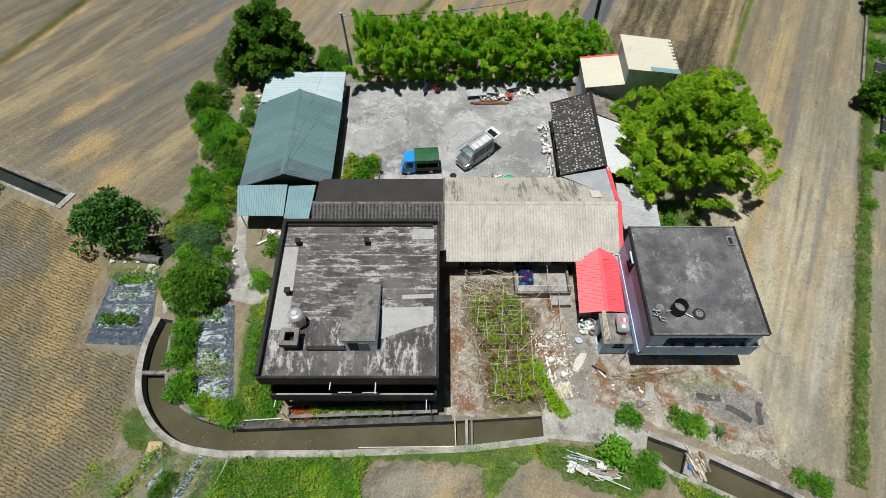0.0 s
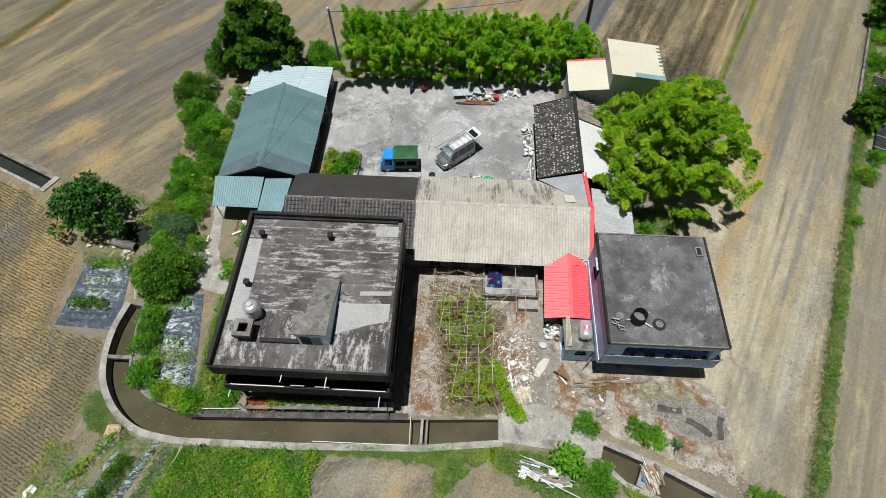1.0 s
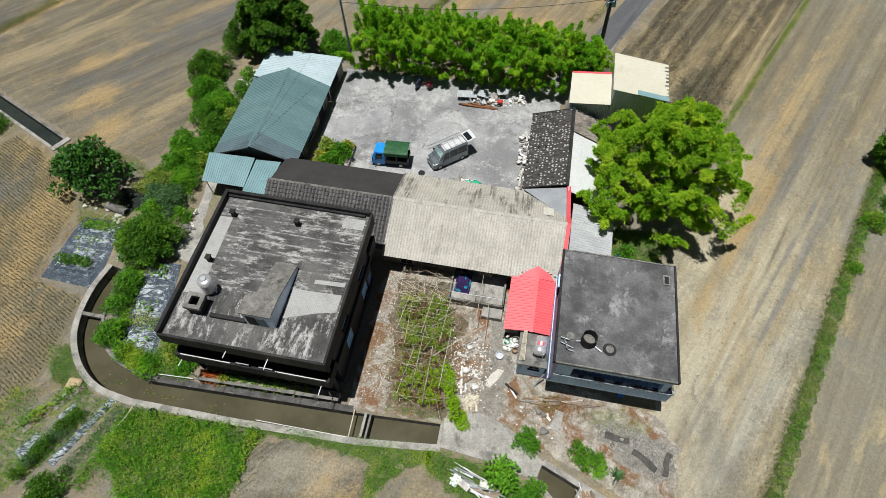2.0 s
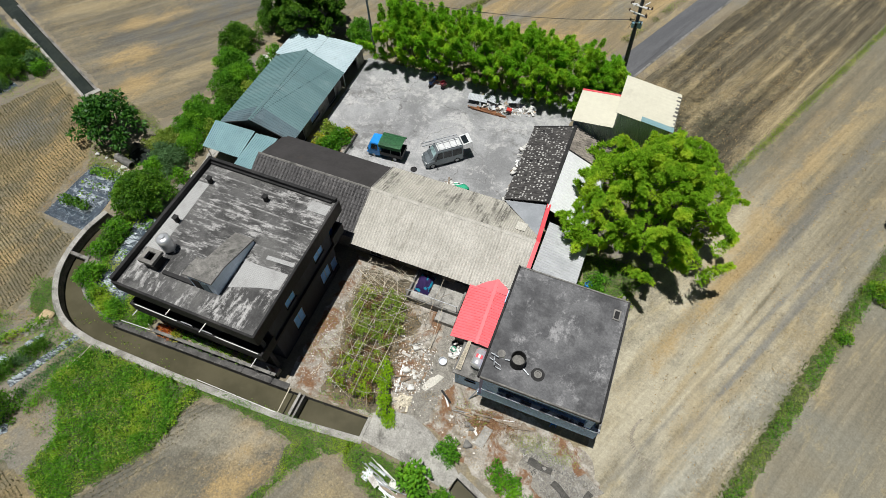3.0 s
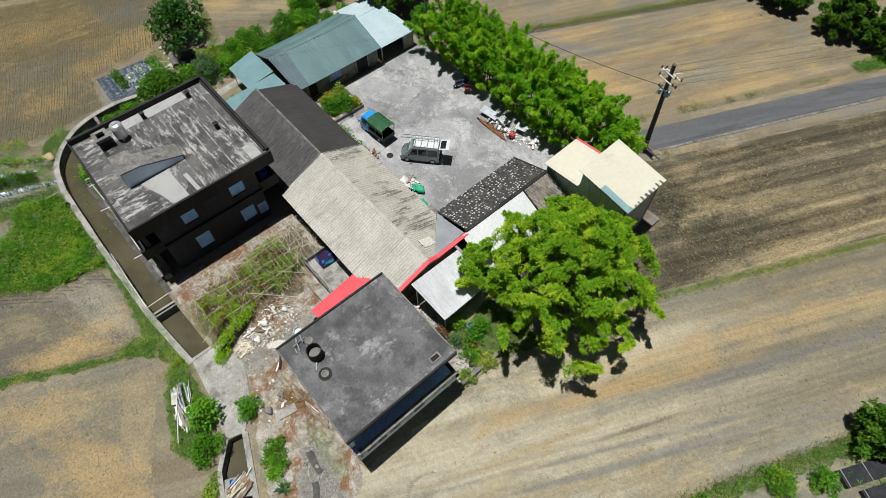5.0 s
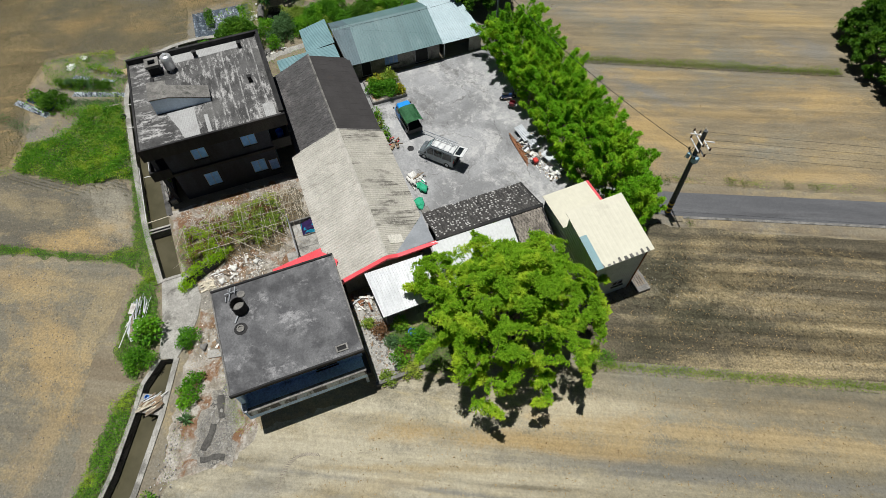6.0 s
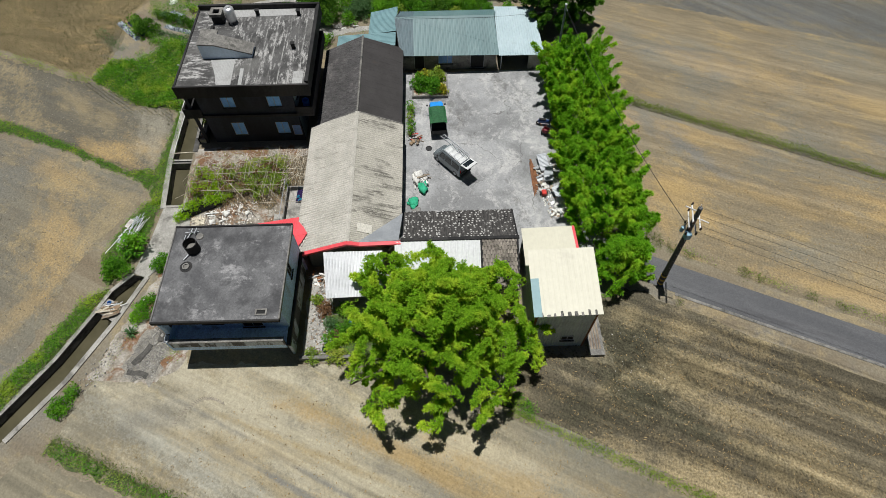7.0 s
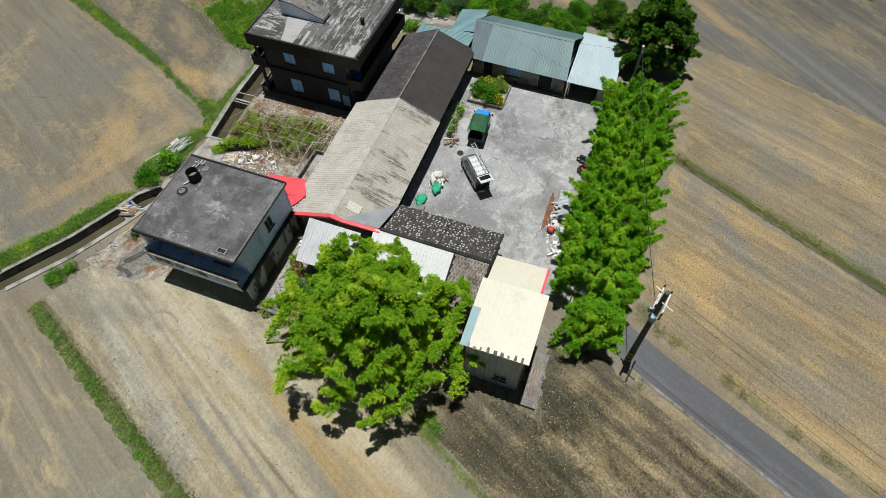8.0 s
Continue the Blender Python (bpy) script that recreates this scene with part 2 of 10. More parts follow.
M_FIELD_N = soil("straw_field_soil", (0.24, 0.192, 0.13), (0.33, 0.262, 0.175), (0.25, 0.225, 0.18), 66, 0.14, 0.6, rows=1.4, row_depth=0.18, c4=(0.406, 0.297, 0.155), bands=0.12, fleck=0.22, rough_clod=1.5,
                 blots=((0.2, 57.9, 5.0, 1.6, 66, ORANGE, 0.7), (8.6, 54.0, 4.0, 1.8, 50, ORANGE, 0.8), (8.4, 69.9, 6.0, 1.2, 66, ORANGE, 0.6), (5.8, 53.0, 3.4, 2.0, 60, ORANGE, 0.95), (-2.6, 50.6, 2.2, 1.5, 20, ORANGE, 0.95), (9.6, 51.4, 3.0, 1.0, 20, ORANGE, 0.7), (-0.4, 54.6, 2.4, 1.4, 30, ORANGE, 0.7), (10.4, 71.5, 5.0, 2.0, 66, ORANGE, 0.6), (-1.8, 76.0, 7.0, 1.8, 60, ORANGE, 0.6), (-9.5, 60.5, 6.0, 2.2, 66, ASH, 0.85), (3.0, 75.0, 3.5, 2.0, 40, ASH, 0.7), (16.4, 63.0, 9.0, 1.2, 66, ORANGE, 0.6), (1.6, 55.2, 5.0, 1.1, 40, ASH, 0.85), (-2.0, 53.0, 3.0, 1.0, 60, ASH, 0.7), (8.0, 62.0, 9.0, 1.1, 66, ORANGE, 0.5), (3.0, 66.0, 11.0, 1.2, 66, ASH, 0.5), (-9.0, 62.0, 9.0, 2.0, 64, ORANGE, 0.5)))
M_FIELD_NW = soil("grey_banded_soil", (0.185, 0.157, 0.115), (0.25, 0.212, 0.155), (0.141, 0.133, 0.119), 48, 0.12, 0.5, c4=(0.255, 0.198, 0.122), patch=0.05, rows=1.0, row_depth=0.2, bands=0.16, fleck=0.3, rough_clod=1.4,
                  blots=((-21.5, 64.0, 34.0, 5.0, 68, (0.165, 0.16, 0.153), 1.0), (-43.2, 51.5, 14.0, 1.0, 64, ORANGE, 0.8), (-38.8, 50.0, 14.0, 0.6, 64, TAN, 0.6), (-36.0, 49.0, 14.0, 0.5, 64, TAN, 0.6), (-29.5, 31.4, 3.4, 1.7, 60, ORANGE, 0.75), (-32.4, 35.4, 3.4, 1.8, 50, ORANGE, 0.8), (-34.8, 40.4, 5.0, 1.2, 46, ORANGE, 0.65), (-24.6, 36.0, 4.0, 1.2, 55, TAN, 0.7), (-42.0, 40.4, 6.0, 1.6, 40, TAN, 0.6), 
                         (-21.5, 44.0, 5.0, 0.9, 60, ORANGE, 0.6), (-27.0, 52.0, 9.0, 1.5, 48, ORANGE, 0.5)))
M_FIELD_W = soil("stubble_field_soil", (0.225, 0.173, 0.097), (0.3, 0.231, 0.132), (0.205, 0.179, 0.129), 80, 0.15, 0.5, c4=(0.46, 0.325, 0.16),
                 blots=((-29.8, 22.5, 4.6, 2.0, 85, ORANGE, 0.75), (-28.6, 16.6, 3.4, 1.7, 80, ORANGE, 0.7), (-34.8, 22.6, 3.4, 1.7, 70, ASH, 0.8), (-31.5, 12.0, 4.0, 2.0, 80, ASH, 0.6), (-26.0, 10.5, 3.0, 1.5, 70, ORANGE, 0.7), (-29.0, 4.0, 4.0, 2.0, 75, ORANGE, 0.6), (-37.5, 15.0, 5.0, 2.2, 75, ORANGE, 0.6)))
M_FIELD_S = soil("grey_field_soil", (0.147, 0.128, 0.1), (0.186, 0.166, 0.13), (0.162, 0.15, 0.127), 64, 0.08, 0.5, rows=1.3, row_depth=0.1, c4=(0.224, 0.183, 0.122),
                 blots=((0.0, 5.6, 2.6, 1.6, 60, ORANGE, 0.75), (0.4, 2.4, 3.6, 1.2, 62, ORANGE, 0.8), (-4.0, 1.0, 2.4, 1.2, 50, TAN, 0.5), (-1.8, 6.2, 5.0, 2.0, 20, (0.4, 0.36, 0.29), 0.6), (8.0, 2.0, 5.0, 1.6, 150, TAN, 0.5), (-6.0, -2.5, 3.0, 1.2, 45, TAN, 0.6)))
M_FIELD_S2 = soil("pale_grey_field_soil", (0.195, 0.169, 0.133), (0.246, 0.22, 0.172), (0.215, 0.198, 0.168), 64, 0.08, 0.5, rows=1.3, row_depth=0.1, c4=(0.29, 0.237, 0.157),
                  blots=((10.0, 1.2, 6.0, 2.6, 20, ORANGE, 0.7), (8.4, 4.8, 4.0, 1.6, 150, TAN, 0.7), (5.6, 4.6, 3.0, 1.2, 60, TAN, 0.5), (3.0, -1.0, 4.0, 1.4, 60, ORANGE, 0.5), (16.0, 0.6, 5.0, 1.4, 150, ORANGE, 0.45)))
M_YARD_SOIL = surf("trodden_earth", (0.2, 0.172, 0.13), (0.43, 0.4, 0.35), (0.19, 0.1, 0.05), big=1.4, big2=0.5, lo=0.47, hi=0.58, fine=7, bump=0.6, dist=0.05)
M_WEED_SOIL = surf("weedy_earth", (0.05, 0.08, 0.02), (0.12, 0.13, 0.048), (0.22, 0.185, 0.12), big=1.4, big2=0.9, fine=9, bump=0.7, dist=0.05)
M_RUBBLE = surf("grey_rubble_soil", (0.21, 0.195, 0.165), (0.31, 0.29, 0.25), (0.15, 0.14, 0.115), big=2.6, big2=1.2, fine=13, speck=0.45, bump=1.0, dist=0.06)
# concrete and asphalt


def yard_concrete():
    """Old poured concrete: cloudy grey, scoured white blotches, dark tyre and oil smears, fine wandering cracks."""
    m, nt, bs = tree_of("weathered_yard_concrete")
    q = place_of(nt)
    col = mix_of(nt, step_of(nt, noise_of(nt, q, 0.22, 9, 0.68, 0.5), 0.36, 0.64), (0.205, 0.207, 0.207), (0.345, 0.347, 0.347))
    scour = math_of(nt, "ADD", math_of(nt, "MULTIPLY", noise_of(nt, q, 0.3, 4, 0.6, 0.8), 0.5), math_of(nt, "MULTIPLY", noise_of(nt, q, 1.9, 9, 0.78, 0.9), 0.5))
    col = mix_of(nt, math_of(nt, "MULTIPLY", step_of(nt, scour, 0.49, 0.6), 0.7), col, (0.5, 0.49, 0.475))
    smear = math_of(nt, "ADD", math_of(nt, "MULTIPLY", noise_of(nt, place_of(nt, 12, (0.5, 1, 1)), 0.24, 4, 0.6, 0.6), 0.55), math_of(nt, "MULTIPLY", noise_of(nt, q, 1.3, 8, 0.75, 0.5), 0.45))
    col = mix_of(nt, math_of(nt, "MULTIPLY", step_of(nt, smear, 0.53, 0.63), 0.75), col, (0.14, 0.138, 0.132))
    vo = nt.nodes.new("ShaderNodeTexVoronoi")
    vo.feature = "DISTANCE_TO_EDGE"
    vo.inputs["Scale"].default_value = 0.21
    nt.links.new(math_vec(nt, q, noise_col(nt, q, 0.9), 1.5), vo.inputs["Vector"])
    crack = math_of(nt, "MULTIPLY", math_of(nt, "SUBTRACT", 1.0, step_of(nt, vo.outputs["Distance"], 0.002, 0.012)), math_of(nt, "MULTIPLY", step_of(nt, noise_of(nt, q, 0.35, 3), 0.48, 0.58), 0.6))
    col = mix_of(nt, crack, col, (0.1, 0.095, 0.088))
    grain = noise_of(nt, q, 6.0, 7, 0.8)
    hsv = nt.nodes.new("ShaderNodeHueSaturation")
    nt.links.new(col, hsv.inputs["Color"])
    nt.links.new(spread_of(nt, grain, 0.8, 1.16), hsv.inputs["Value"])
    finish(nt, bs, hsv.outputs[0], 0.85, grain, 0.2, 0.02)
    return m


M_YARD = yard_concrete()
M_CONC = surf("concrete", (0.25, 0.24, 0.215), (0.4, 0.385, 0.35), (0.16, 0.152, 0.135), big=0.9, big2=0.7, fine=10, rough=0.9, bump=0.25)
M_CONC_OLD = surf("mossy_concrete", (0.13, 0.125, 0.115), (0.24, 0.23, 0.21), (0.07, 0.07, 0.062), big=1.2, big2=0.8, fine=9, rough=0.9)
M_MOULD = surf("mould_dark_concrete", (0.05, 0.048, 0.045), (0.11, 0.105, 0.098), (0.2, 0.19, 0.175), big=1.1, big2=1.6, fine=8, lo=0.56, hi=0.66, rough=0.9)
M_ASPHALT = surf("asphalt", (0.085, 0.087, 0.092), (0.125, 0.126, 0.13), (0.07, 0.07, 0.073), big=0.5, fine=14, turn=64, stretch=(0.15, 1, 1), rough=0.9)
M_WATER_BED = surf("silty_water_bed", (0.08, 0.075, 0.045), (0.11, 0.1, 0.06), (0.06, 0.06, 0.035), big=0.3, fine=2.0, rough=0.9)

m, nt, bs = tree_of("murky_canal_water")
finish(nt, bs, mix_of(nt, step_of(nt, noise_of(nt, place_of(nt), 0.35, 5), 0.35, 0.65), (0.068, 0.062, 0.036), (0.096, 0.086, 0.052)), 0.12, noise_of(nt, place_of(nt), 3.0, 3), 0.05, 0.01, 0.0, 0.5)
M_WATER = m


# ---- mesh helpers ----
def box(bm, x0, x1, y0, y1, z0, z1, chamfer=0.0):
    v = [bm.verts.new(p) for p in ((x0, y0, z0), (x1, y0, z0), (x1, y1, z0), (x0, y1, z0), (x0, y0, z1), (x1, y0, z1), (x1, y1, z1), (x0, y1, z1))]
    f = [bm.faces.new([v[i] for i in q]) for q in ((3, 2, 1, 0), (4, 5, 6, 7), (0, 1, 5, 4), (1, 2, 6, 5), (2, 3, 7, 6), (3, 0, 4, 7))]
    if chamfer:
        bmesh.ops.bevel(bm, geom=list({e for q in f for e in q.edges}), offset=chamfer, segments=1, affect="EDGES")
    return bm


def prism(bm, poly, z0, z1):
    """An upright prism over a polygon that runs anticlockwise; z1 may be a function of x, y."""
    top = z1 if callable(z1) else (lambda x, y: z1)
    bot = z0 if callable(z0) else (lambda x, y: z0)
    a = [bm.verts.new((x, y, bot(x, y))) for x, y in poly]
    b = [bm.verts.new((x, y, top(x, y))) for x, y in poly]
    n = len(poly)
    bm.faces.new(b)
    bm.faces.new(a[::-1])
    for i in range(n):
        bm.faces.new((a[i], a[(i + 1) % n], b[(i + 1) % n], b[i]))
    return bm


def tube(bm, p, q, r0, r1=None, seg=8, caps=True):
    r1 = r0 if r1 is None else r1
    p, q = Vector(p), Vector(q)
    d = (q - p).normalized()
    u = d.orthogonal().normalized()
    w = d.cross(u)
    ring = lambda c, r: [bm.verts.new(c + r * (math.cos(a) * u + math.sin(a) * w)) for a in (2 * math.pi * i / seg for i in range(seg))]
    a, b = ring(p, r0), ring(q, r1)
    for i in range(seg):
        bm.faces.new((a[i], a[(i + 1) % seg], b[(i + 1) % seg], b[i]))
    if caps:
        bm.faces.new(a[::-1])
        bm.faces.new(b)
    return bm


def hollow(bm, x, y, z0, z1, r, thick, seg=20, floor=None):
    """An open drum with a wall thickness and a floor inside."""
    floor = z0 + 0.1 if floor is None else floor
    rings = []
    for rr, z in ((r, z0), (r, z1), (r - thick, z1), (r - thick, floor)):
        rings.append([bm.verts.new((x + rr * math.cos(2 * math.pi * i / seg), y + rr * math.sin(2 * math.pi * i / seg), z)) for i in range(seg)])
    for a, b in zip(rings, rings[1:]):
        for i in range(seg):
            bm.faces.new((a[i], a[(i + 1) % seg], b[(i + 1) % seg], b[i]))
    bm.faces.new(rings[-1])
    bm.faces.new(rings[0][::-1])
    return bm


def slab(bm, a, b, c, d, thick):
    """A sloping sheet on four corners (anticlockwise from above) with a thickness below."""
    n = (Vector(b) - Vector(a)).cross(Vector(d) - Vector(a)).normalized() * thick
    t = [bm.verts.new(p) for p in (a, b, c, d)]
    u = [bm.verts.new(Vector(p) - n) for p in (a, b, c, d)]
    bm.faces.new(t)
    bm.faces.new(u[::-1])
    for i in range(4):
        bm.faces.new((u[i], u[(i + 1) % 4], t[(i + 1) % 4], t[i]))
    return bm


def mesh_of(name, bm, material, smooth=False):
    me = bpy.data.meshes.new(name)
    bmesh.ops.recalc_face_normals(bm, faces=bm.faces[:])
    bm.to_mesh(me)
    bm.free()
    for mm in material if isinstance(material, (list, tuple)) else [material]:
        me.materials.append(mm)
    if smooth:
        me.polygons.foreach_set("use_smooth", [True] * len(me.polygons))
    return me


def part(name, bm, material, parent, label="", smooth=False, kind=""):
    ob = new(name, mesh_of(name, bm, material, smooth))
    ob.parent = parent
    return tagged(ob, label, kind=kind)


def solo(name, bm, material, label, category="", kind="", group="", smooth=False):
    return tagged(new(name, mesh_of(name, bm, material, smooth)), label, category, group, kind)


def thing(name, label, category, group="", at=(0, 0, 0), kind="", turn=0.0):
    ob = new(name)
    ob.empty_display_size = 0.3
    ob.matrix_basis = pose(*at, 0, 0, turn)
    return tagged(ob, label, category, group, kind)


def B():
    return bmesh.new()


def ragged(poly, amount, step=0.35, seed=3):
    """The polygon with its sides broken up and pushed in and out."""
    rng = np.random.default_rng(seed + int(abs(poly[0][0] * 10)))
    out = []
    n = len(poly)
    for i in range(n):
        a, b = Vector(poly[i]), Vector(poly[(i + 1) % n])
        d = b - a
        k = max(1, min(90, int(d.length / step)))
        nrm = Vector((-d.y, d.x)).normalized()
        for j in range(k):
            p = a + d * (j / k) + nrm * float(np.clip(rng.normal(0, amount), -2 * amount, 2 * amount)) * (0.3 if j == 0 else 1)
            out.append((p.x, p.y))
    return out


def flat(poly, z, rough=0.0):
    poly = ragged(poly, rough) if rough else poly
    bm = B()
    bm.faces.new([bm.verts.new((x, y, z)) for x, y in poly])
    bm.normal_update()
    bmesh.ops.triangulate(bm, faces=bm.faces[:])
    return bm


def quads(name, co, material, parent=None, label="", category="", kind="", group=""):
    """One mesh of loose four-cornered faces from an array (n, 4, 3)."""
    co = np.asarray(co, dtype=np.float32)
    n = len(co)
    me = bpy.data.meshes.new(name)
    me.vertices.add(4 * n)
    me.vertices.foreach_set("co", co.ravel())
    me.loops.add(4 * n)
    me.loops.foreach_set("vertex_index", np.arange(4 * n, dtype=np.int32))
    me.polygons.add(n)
    me.polygons.foreach_set("loop_start", np.arange(0, 4 * n, 4, dtype=np.int32))
    me.update(calc_edges=True)
    me.materials.append(material)
    ob = new(name, me)
    ob.parent = parent
    return tagged(ob, label, category, group, kind)




def unit(a):
    return a / np.maximum(np.linalg.norm(a, axis=1, keepdims=True), 1e-6)


def leaf_quads(at, out, length, width, rng, droop=0.25, spread=0.8, up=0.6):
    """Leaves at the places, that point out along the given ways, some drooping, faces turned mostly up."""
    n = len(at)
    d = unit(out + spread * rng.normal(size=(n, 3)) - np.array([0, 0, droop]))
    nrm = unit(rng.normal(size=(n, 3)) + np.array([0, 0, up * 2]))
    s = unit(np.cross(d, nrm))
    L = length * rng.uniform(0.6, 1.35, (n, 1))
    W = width * rng.uniform(0.6, 1.35, (n, 1))
    mid = at + d * L * 0.45
    return np.stack([at, mid + s * W / 2, at + d * L - np.array([0, 0, 1]) * L * 0.12, mid - s * W / 2], axis=1)


def inside(poly, x, y):
    """Which of the places lie inside a polygon."""
    res = np.zeros(len(x), bool)
    n = len(poly)
    for i in range(n):
        (x0, y0), (x1, y1) = poly[i], poly[(i + 1) % n]
        cross = ((y0 > y) != (y1 > y)) & (x < (x1 - x0) * (y - y0) / ((y1 - y0) or 1e-9) + x0)
        res ^= cross
    return res


def scatter(poly, n, rng):
    xs, ys = [p[0] for p in poly], [p[1] for p in poly]
    x, y = rng.uniform(min(xs), max(xs), n), rng.uniform(min(ys), max(ys), n)
    k = inside(poly, x, y)
    return x[k], y[k]


def ribbon(line, half):
    """The outline of a band of a half-width along a line of places."""
    left, right = [], []
    for i, p in enumerate(line):
        a, b = Vector(line[max(i - 1, 0)]), Vector(line[min(i + 1, len(line) - 1)])
        d = (b - a).normalized()
        nrm = Vector((-d.y, d.x)) * half
        left.append((p[0] + nrm.x, p[1] + nrm.y))
        right.append((p[0] - nrm.x, p[1] - nrm.y))
    return right + left[::-1]


# ---- ground, canal and fields ----
def smooth(line, n=4):
    """A line through the given places, rounded between them."""
    out = []
    for i in range(len(line) - 1):
        p = [Vector(line[max(0, min(len(line) - 1, k))]) for k in (i - 1, i, i + 1, i + 2)]
        for j in range(n):
            t = j / n
            q = 0.5 * (2 * p[1] + (p[2] - p[0]) * t + (2 * p[0] - 5 * p[1] + 4 * p[2] - p[3]) * t * t + (3 * p[1] - p[0] - 3 * p[2] + p[3]) * t ** 3)
            out.append((q.x, q.y))
    return out + [line[-1]]


CANAL_OUT = [(-21.2, 18.0), (-21.55, 16.0), (-21.4, 13.8), (-20.7, 11.8), (-19.2, 10.0), (-17.2, 8.85), (-14.5, 8.4), (-6.8, 8.45), (1.7, 8.75), (6.95, 9.35)]
CANAL_IN = [(-20.25, 17.85), (-20.15, 16.0), (-19.75, 13.6), (-19.1, 12.25), (-17.6, 10.95), (-15.6, 10.2), (-13.5, 9.95), (-10.4, 9.95), (0.6, 10.35), (6.8, 10.7)]
CANAL_EAST = [(13.65, 9.35), (17.55, 7.85), (21.9, 5.75), (26.0, 3.0), (46.0, -11.0), (45.2, -12.2), (25.0, 1.8), (20.4, 4.7), (16.9, 6.35), (14.9, 7.15), (13.45, 8.45)]
CANAL_WEST = [(-33.2, 28.5), (-37.0, 30.2), (-48.5, 35.3), (-80.0, 49.3), (-80.6, 51.4), (-49.9, 37.7), (-40.4, 33.5), (-32.3, 29.9)]
POOL = [(-24.6, 23.9), (-22.6, 22.9), (-21.1, 24.3), (-22.7, 25.8), (-24.4, 25.4)]
CANAL_BEND = smooth(CANAL_IN[:7])
CANAL_OUT = smooth(CANAL_OUT[:7]) + CANAL_OUT[7:]
CANAL_IN = CANAL_BEND + CANAL_IN[7:]
WATER_Z, BED_Z = -0.72, -1.25


def ground_sheet(holes):
    bm = B()
    edges = []
    for loop in [[(-700, -700), (700, -700), (700, 700), (-700, 700)]] + holes:
        vs = [bm.verts.new((x, y, 0)) for x, y in loop]
        edges += [bm.edges.new((vs[i], vs[(i + 1) % len(vs)])) for i in range(len(vs))]
    bmesh.ops.triangle_fill(bm, edges=edges, use_beauty=True, use_dissolve=False, normal=(0, 0, 1))
    return bm


canal_loop = CANAL_OUT + CANAL_IN[::-1]
HOLES = [canal_loop, CANAL_EAST, CANAL_WEST, POOL]
solo("ground", ground_sheet(HOLES), M_GROUND, "dry pale farm soil round the houses and fields", "ground", "structure")


def canal(loop, label, water=None):
    th = thing("water_channel", label, "canal", kind="structure")
    bm = B()
    n = len(loop)
    for i in range(n):
        (x0, y0), (x1, y1) = loop[i], loop[(i + 1) % n]
        q = [bm.verts.new(p) for p in ((x0, y0, 0.0), (x1, y1, 0.0), (x1, y1, BED_Z), (x0, y0, BED_Z))]
        bm.faces.new(q)
    part("side_wall", bm, M_CONC_OLD, th, "dark algae-stained concrete side")
    part("channel_bed", flat(loop, BED_Z), M_WATER_BED, th)
    part("water_surface", flat(loop, WATER_Z), water or M_WATER, th, "still murky brown-green water")
    return th


canal(canal_loop, "concrete irrigation canal with still murky brown water")
canal(CANAL_EAST, "straight concrete ditch with dark shallow water")
M_WATER_DARK = surf("dark_ditch_water", (0.022, 0.028, 0.024), (0.035, 0.042, 0.035), (0.045, 0.05, 0.03), big=0.4, fine=2.0, rough=0.15, speck=0.1)
canal(CANAL_WEST, "narrow concrete field ditch with dark water", M_WATER_DARK)
canal(POOL, "small dark pool beneath the broadleaf tree", M_WATER_DARK)


def rim(line, width, z0, z1, side, name="canal_rim", mat=None, label="pale concrete canal kerb"):
    """A kerb of real segments along a line, on one side of it."""
    for i in range(len(line) - 1):
        a, b = Vector(line[i]), Vector(line[i + 1])
        d = (b - a).normalized()
        nrm = Vector((-d.y, d.x)) * side * width
        a2, b2 = a - d * 0.02, b + d * 0.02
        poly = [a2, b2, b2 + nrm, a2 + nrm]
        if side < 0:
            poly = poly[::-1]
        yield prism(B(), [tuple(p) for p in poly], z0, z1 + 0.003 * (i % 2))


kerb_set = thing("canal_kerb", "pale weathered concrete kerb along the canal", "kerb", kind="structure")
for bm in rim(CANAL_OUT, 0.45, -0.3, 0.1, -1):
    part("kerb_stone", bm, M_CONC, kerb_set)
for bm in rim(CANAL_BEND, 0.22, -0.3, 0.08, 1):
    part("kerb_stone", bm, M_CONC_OLD, kerb_set)
for bm in rim(CANAL_EAST[:4], 0.38, -0.3, 0.09, 1):
    part("kerb_stone", bm, M_CONC, kerb_set)
for bm in rim(CANAL_EAST[6:11], 0.3, -0.3, 0.07, 1):
    part("kerb_stone", bm, M_CONC, kerb_set)
for bm in rim(CANAL_WEST[:3], 0.25, -0.3, 0.08, -1):
    part("kerb_stone", bm, M_CONC, kerb_set)
for bm in rim(CANAL_WEST[5:], 0.25, -0.3, 0.08, -1):
    part("kerb_stone", bm, M_CONC_OLD, kerb_set)

# fields, each a thin skin of tilled soil over the ground
U64 = Vector((math.cos(radians(64)), math.sin(radians(64))))


def along(p, d):
    return (p[0] + U64.x * d, p[1] + U64.y * d)


DIKE_E, DIKE_F, DIKE_N = (24.6, 36.6), (26.2, 6.2), (-5.0, 51.0)


def skin(name, poly, z, mat, label):
    return solo(name, flat(poly, z, 0.13), mat, label, "field", "structure")


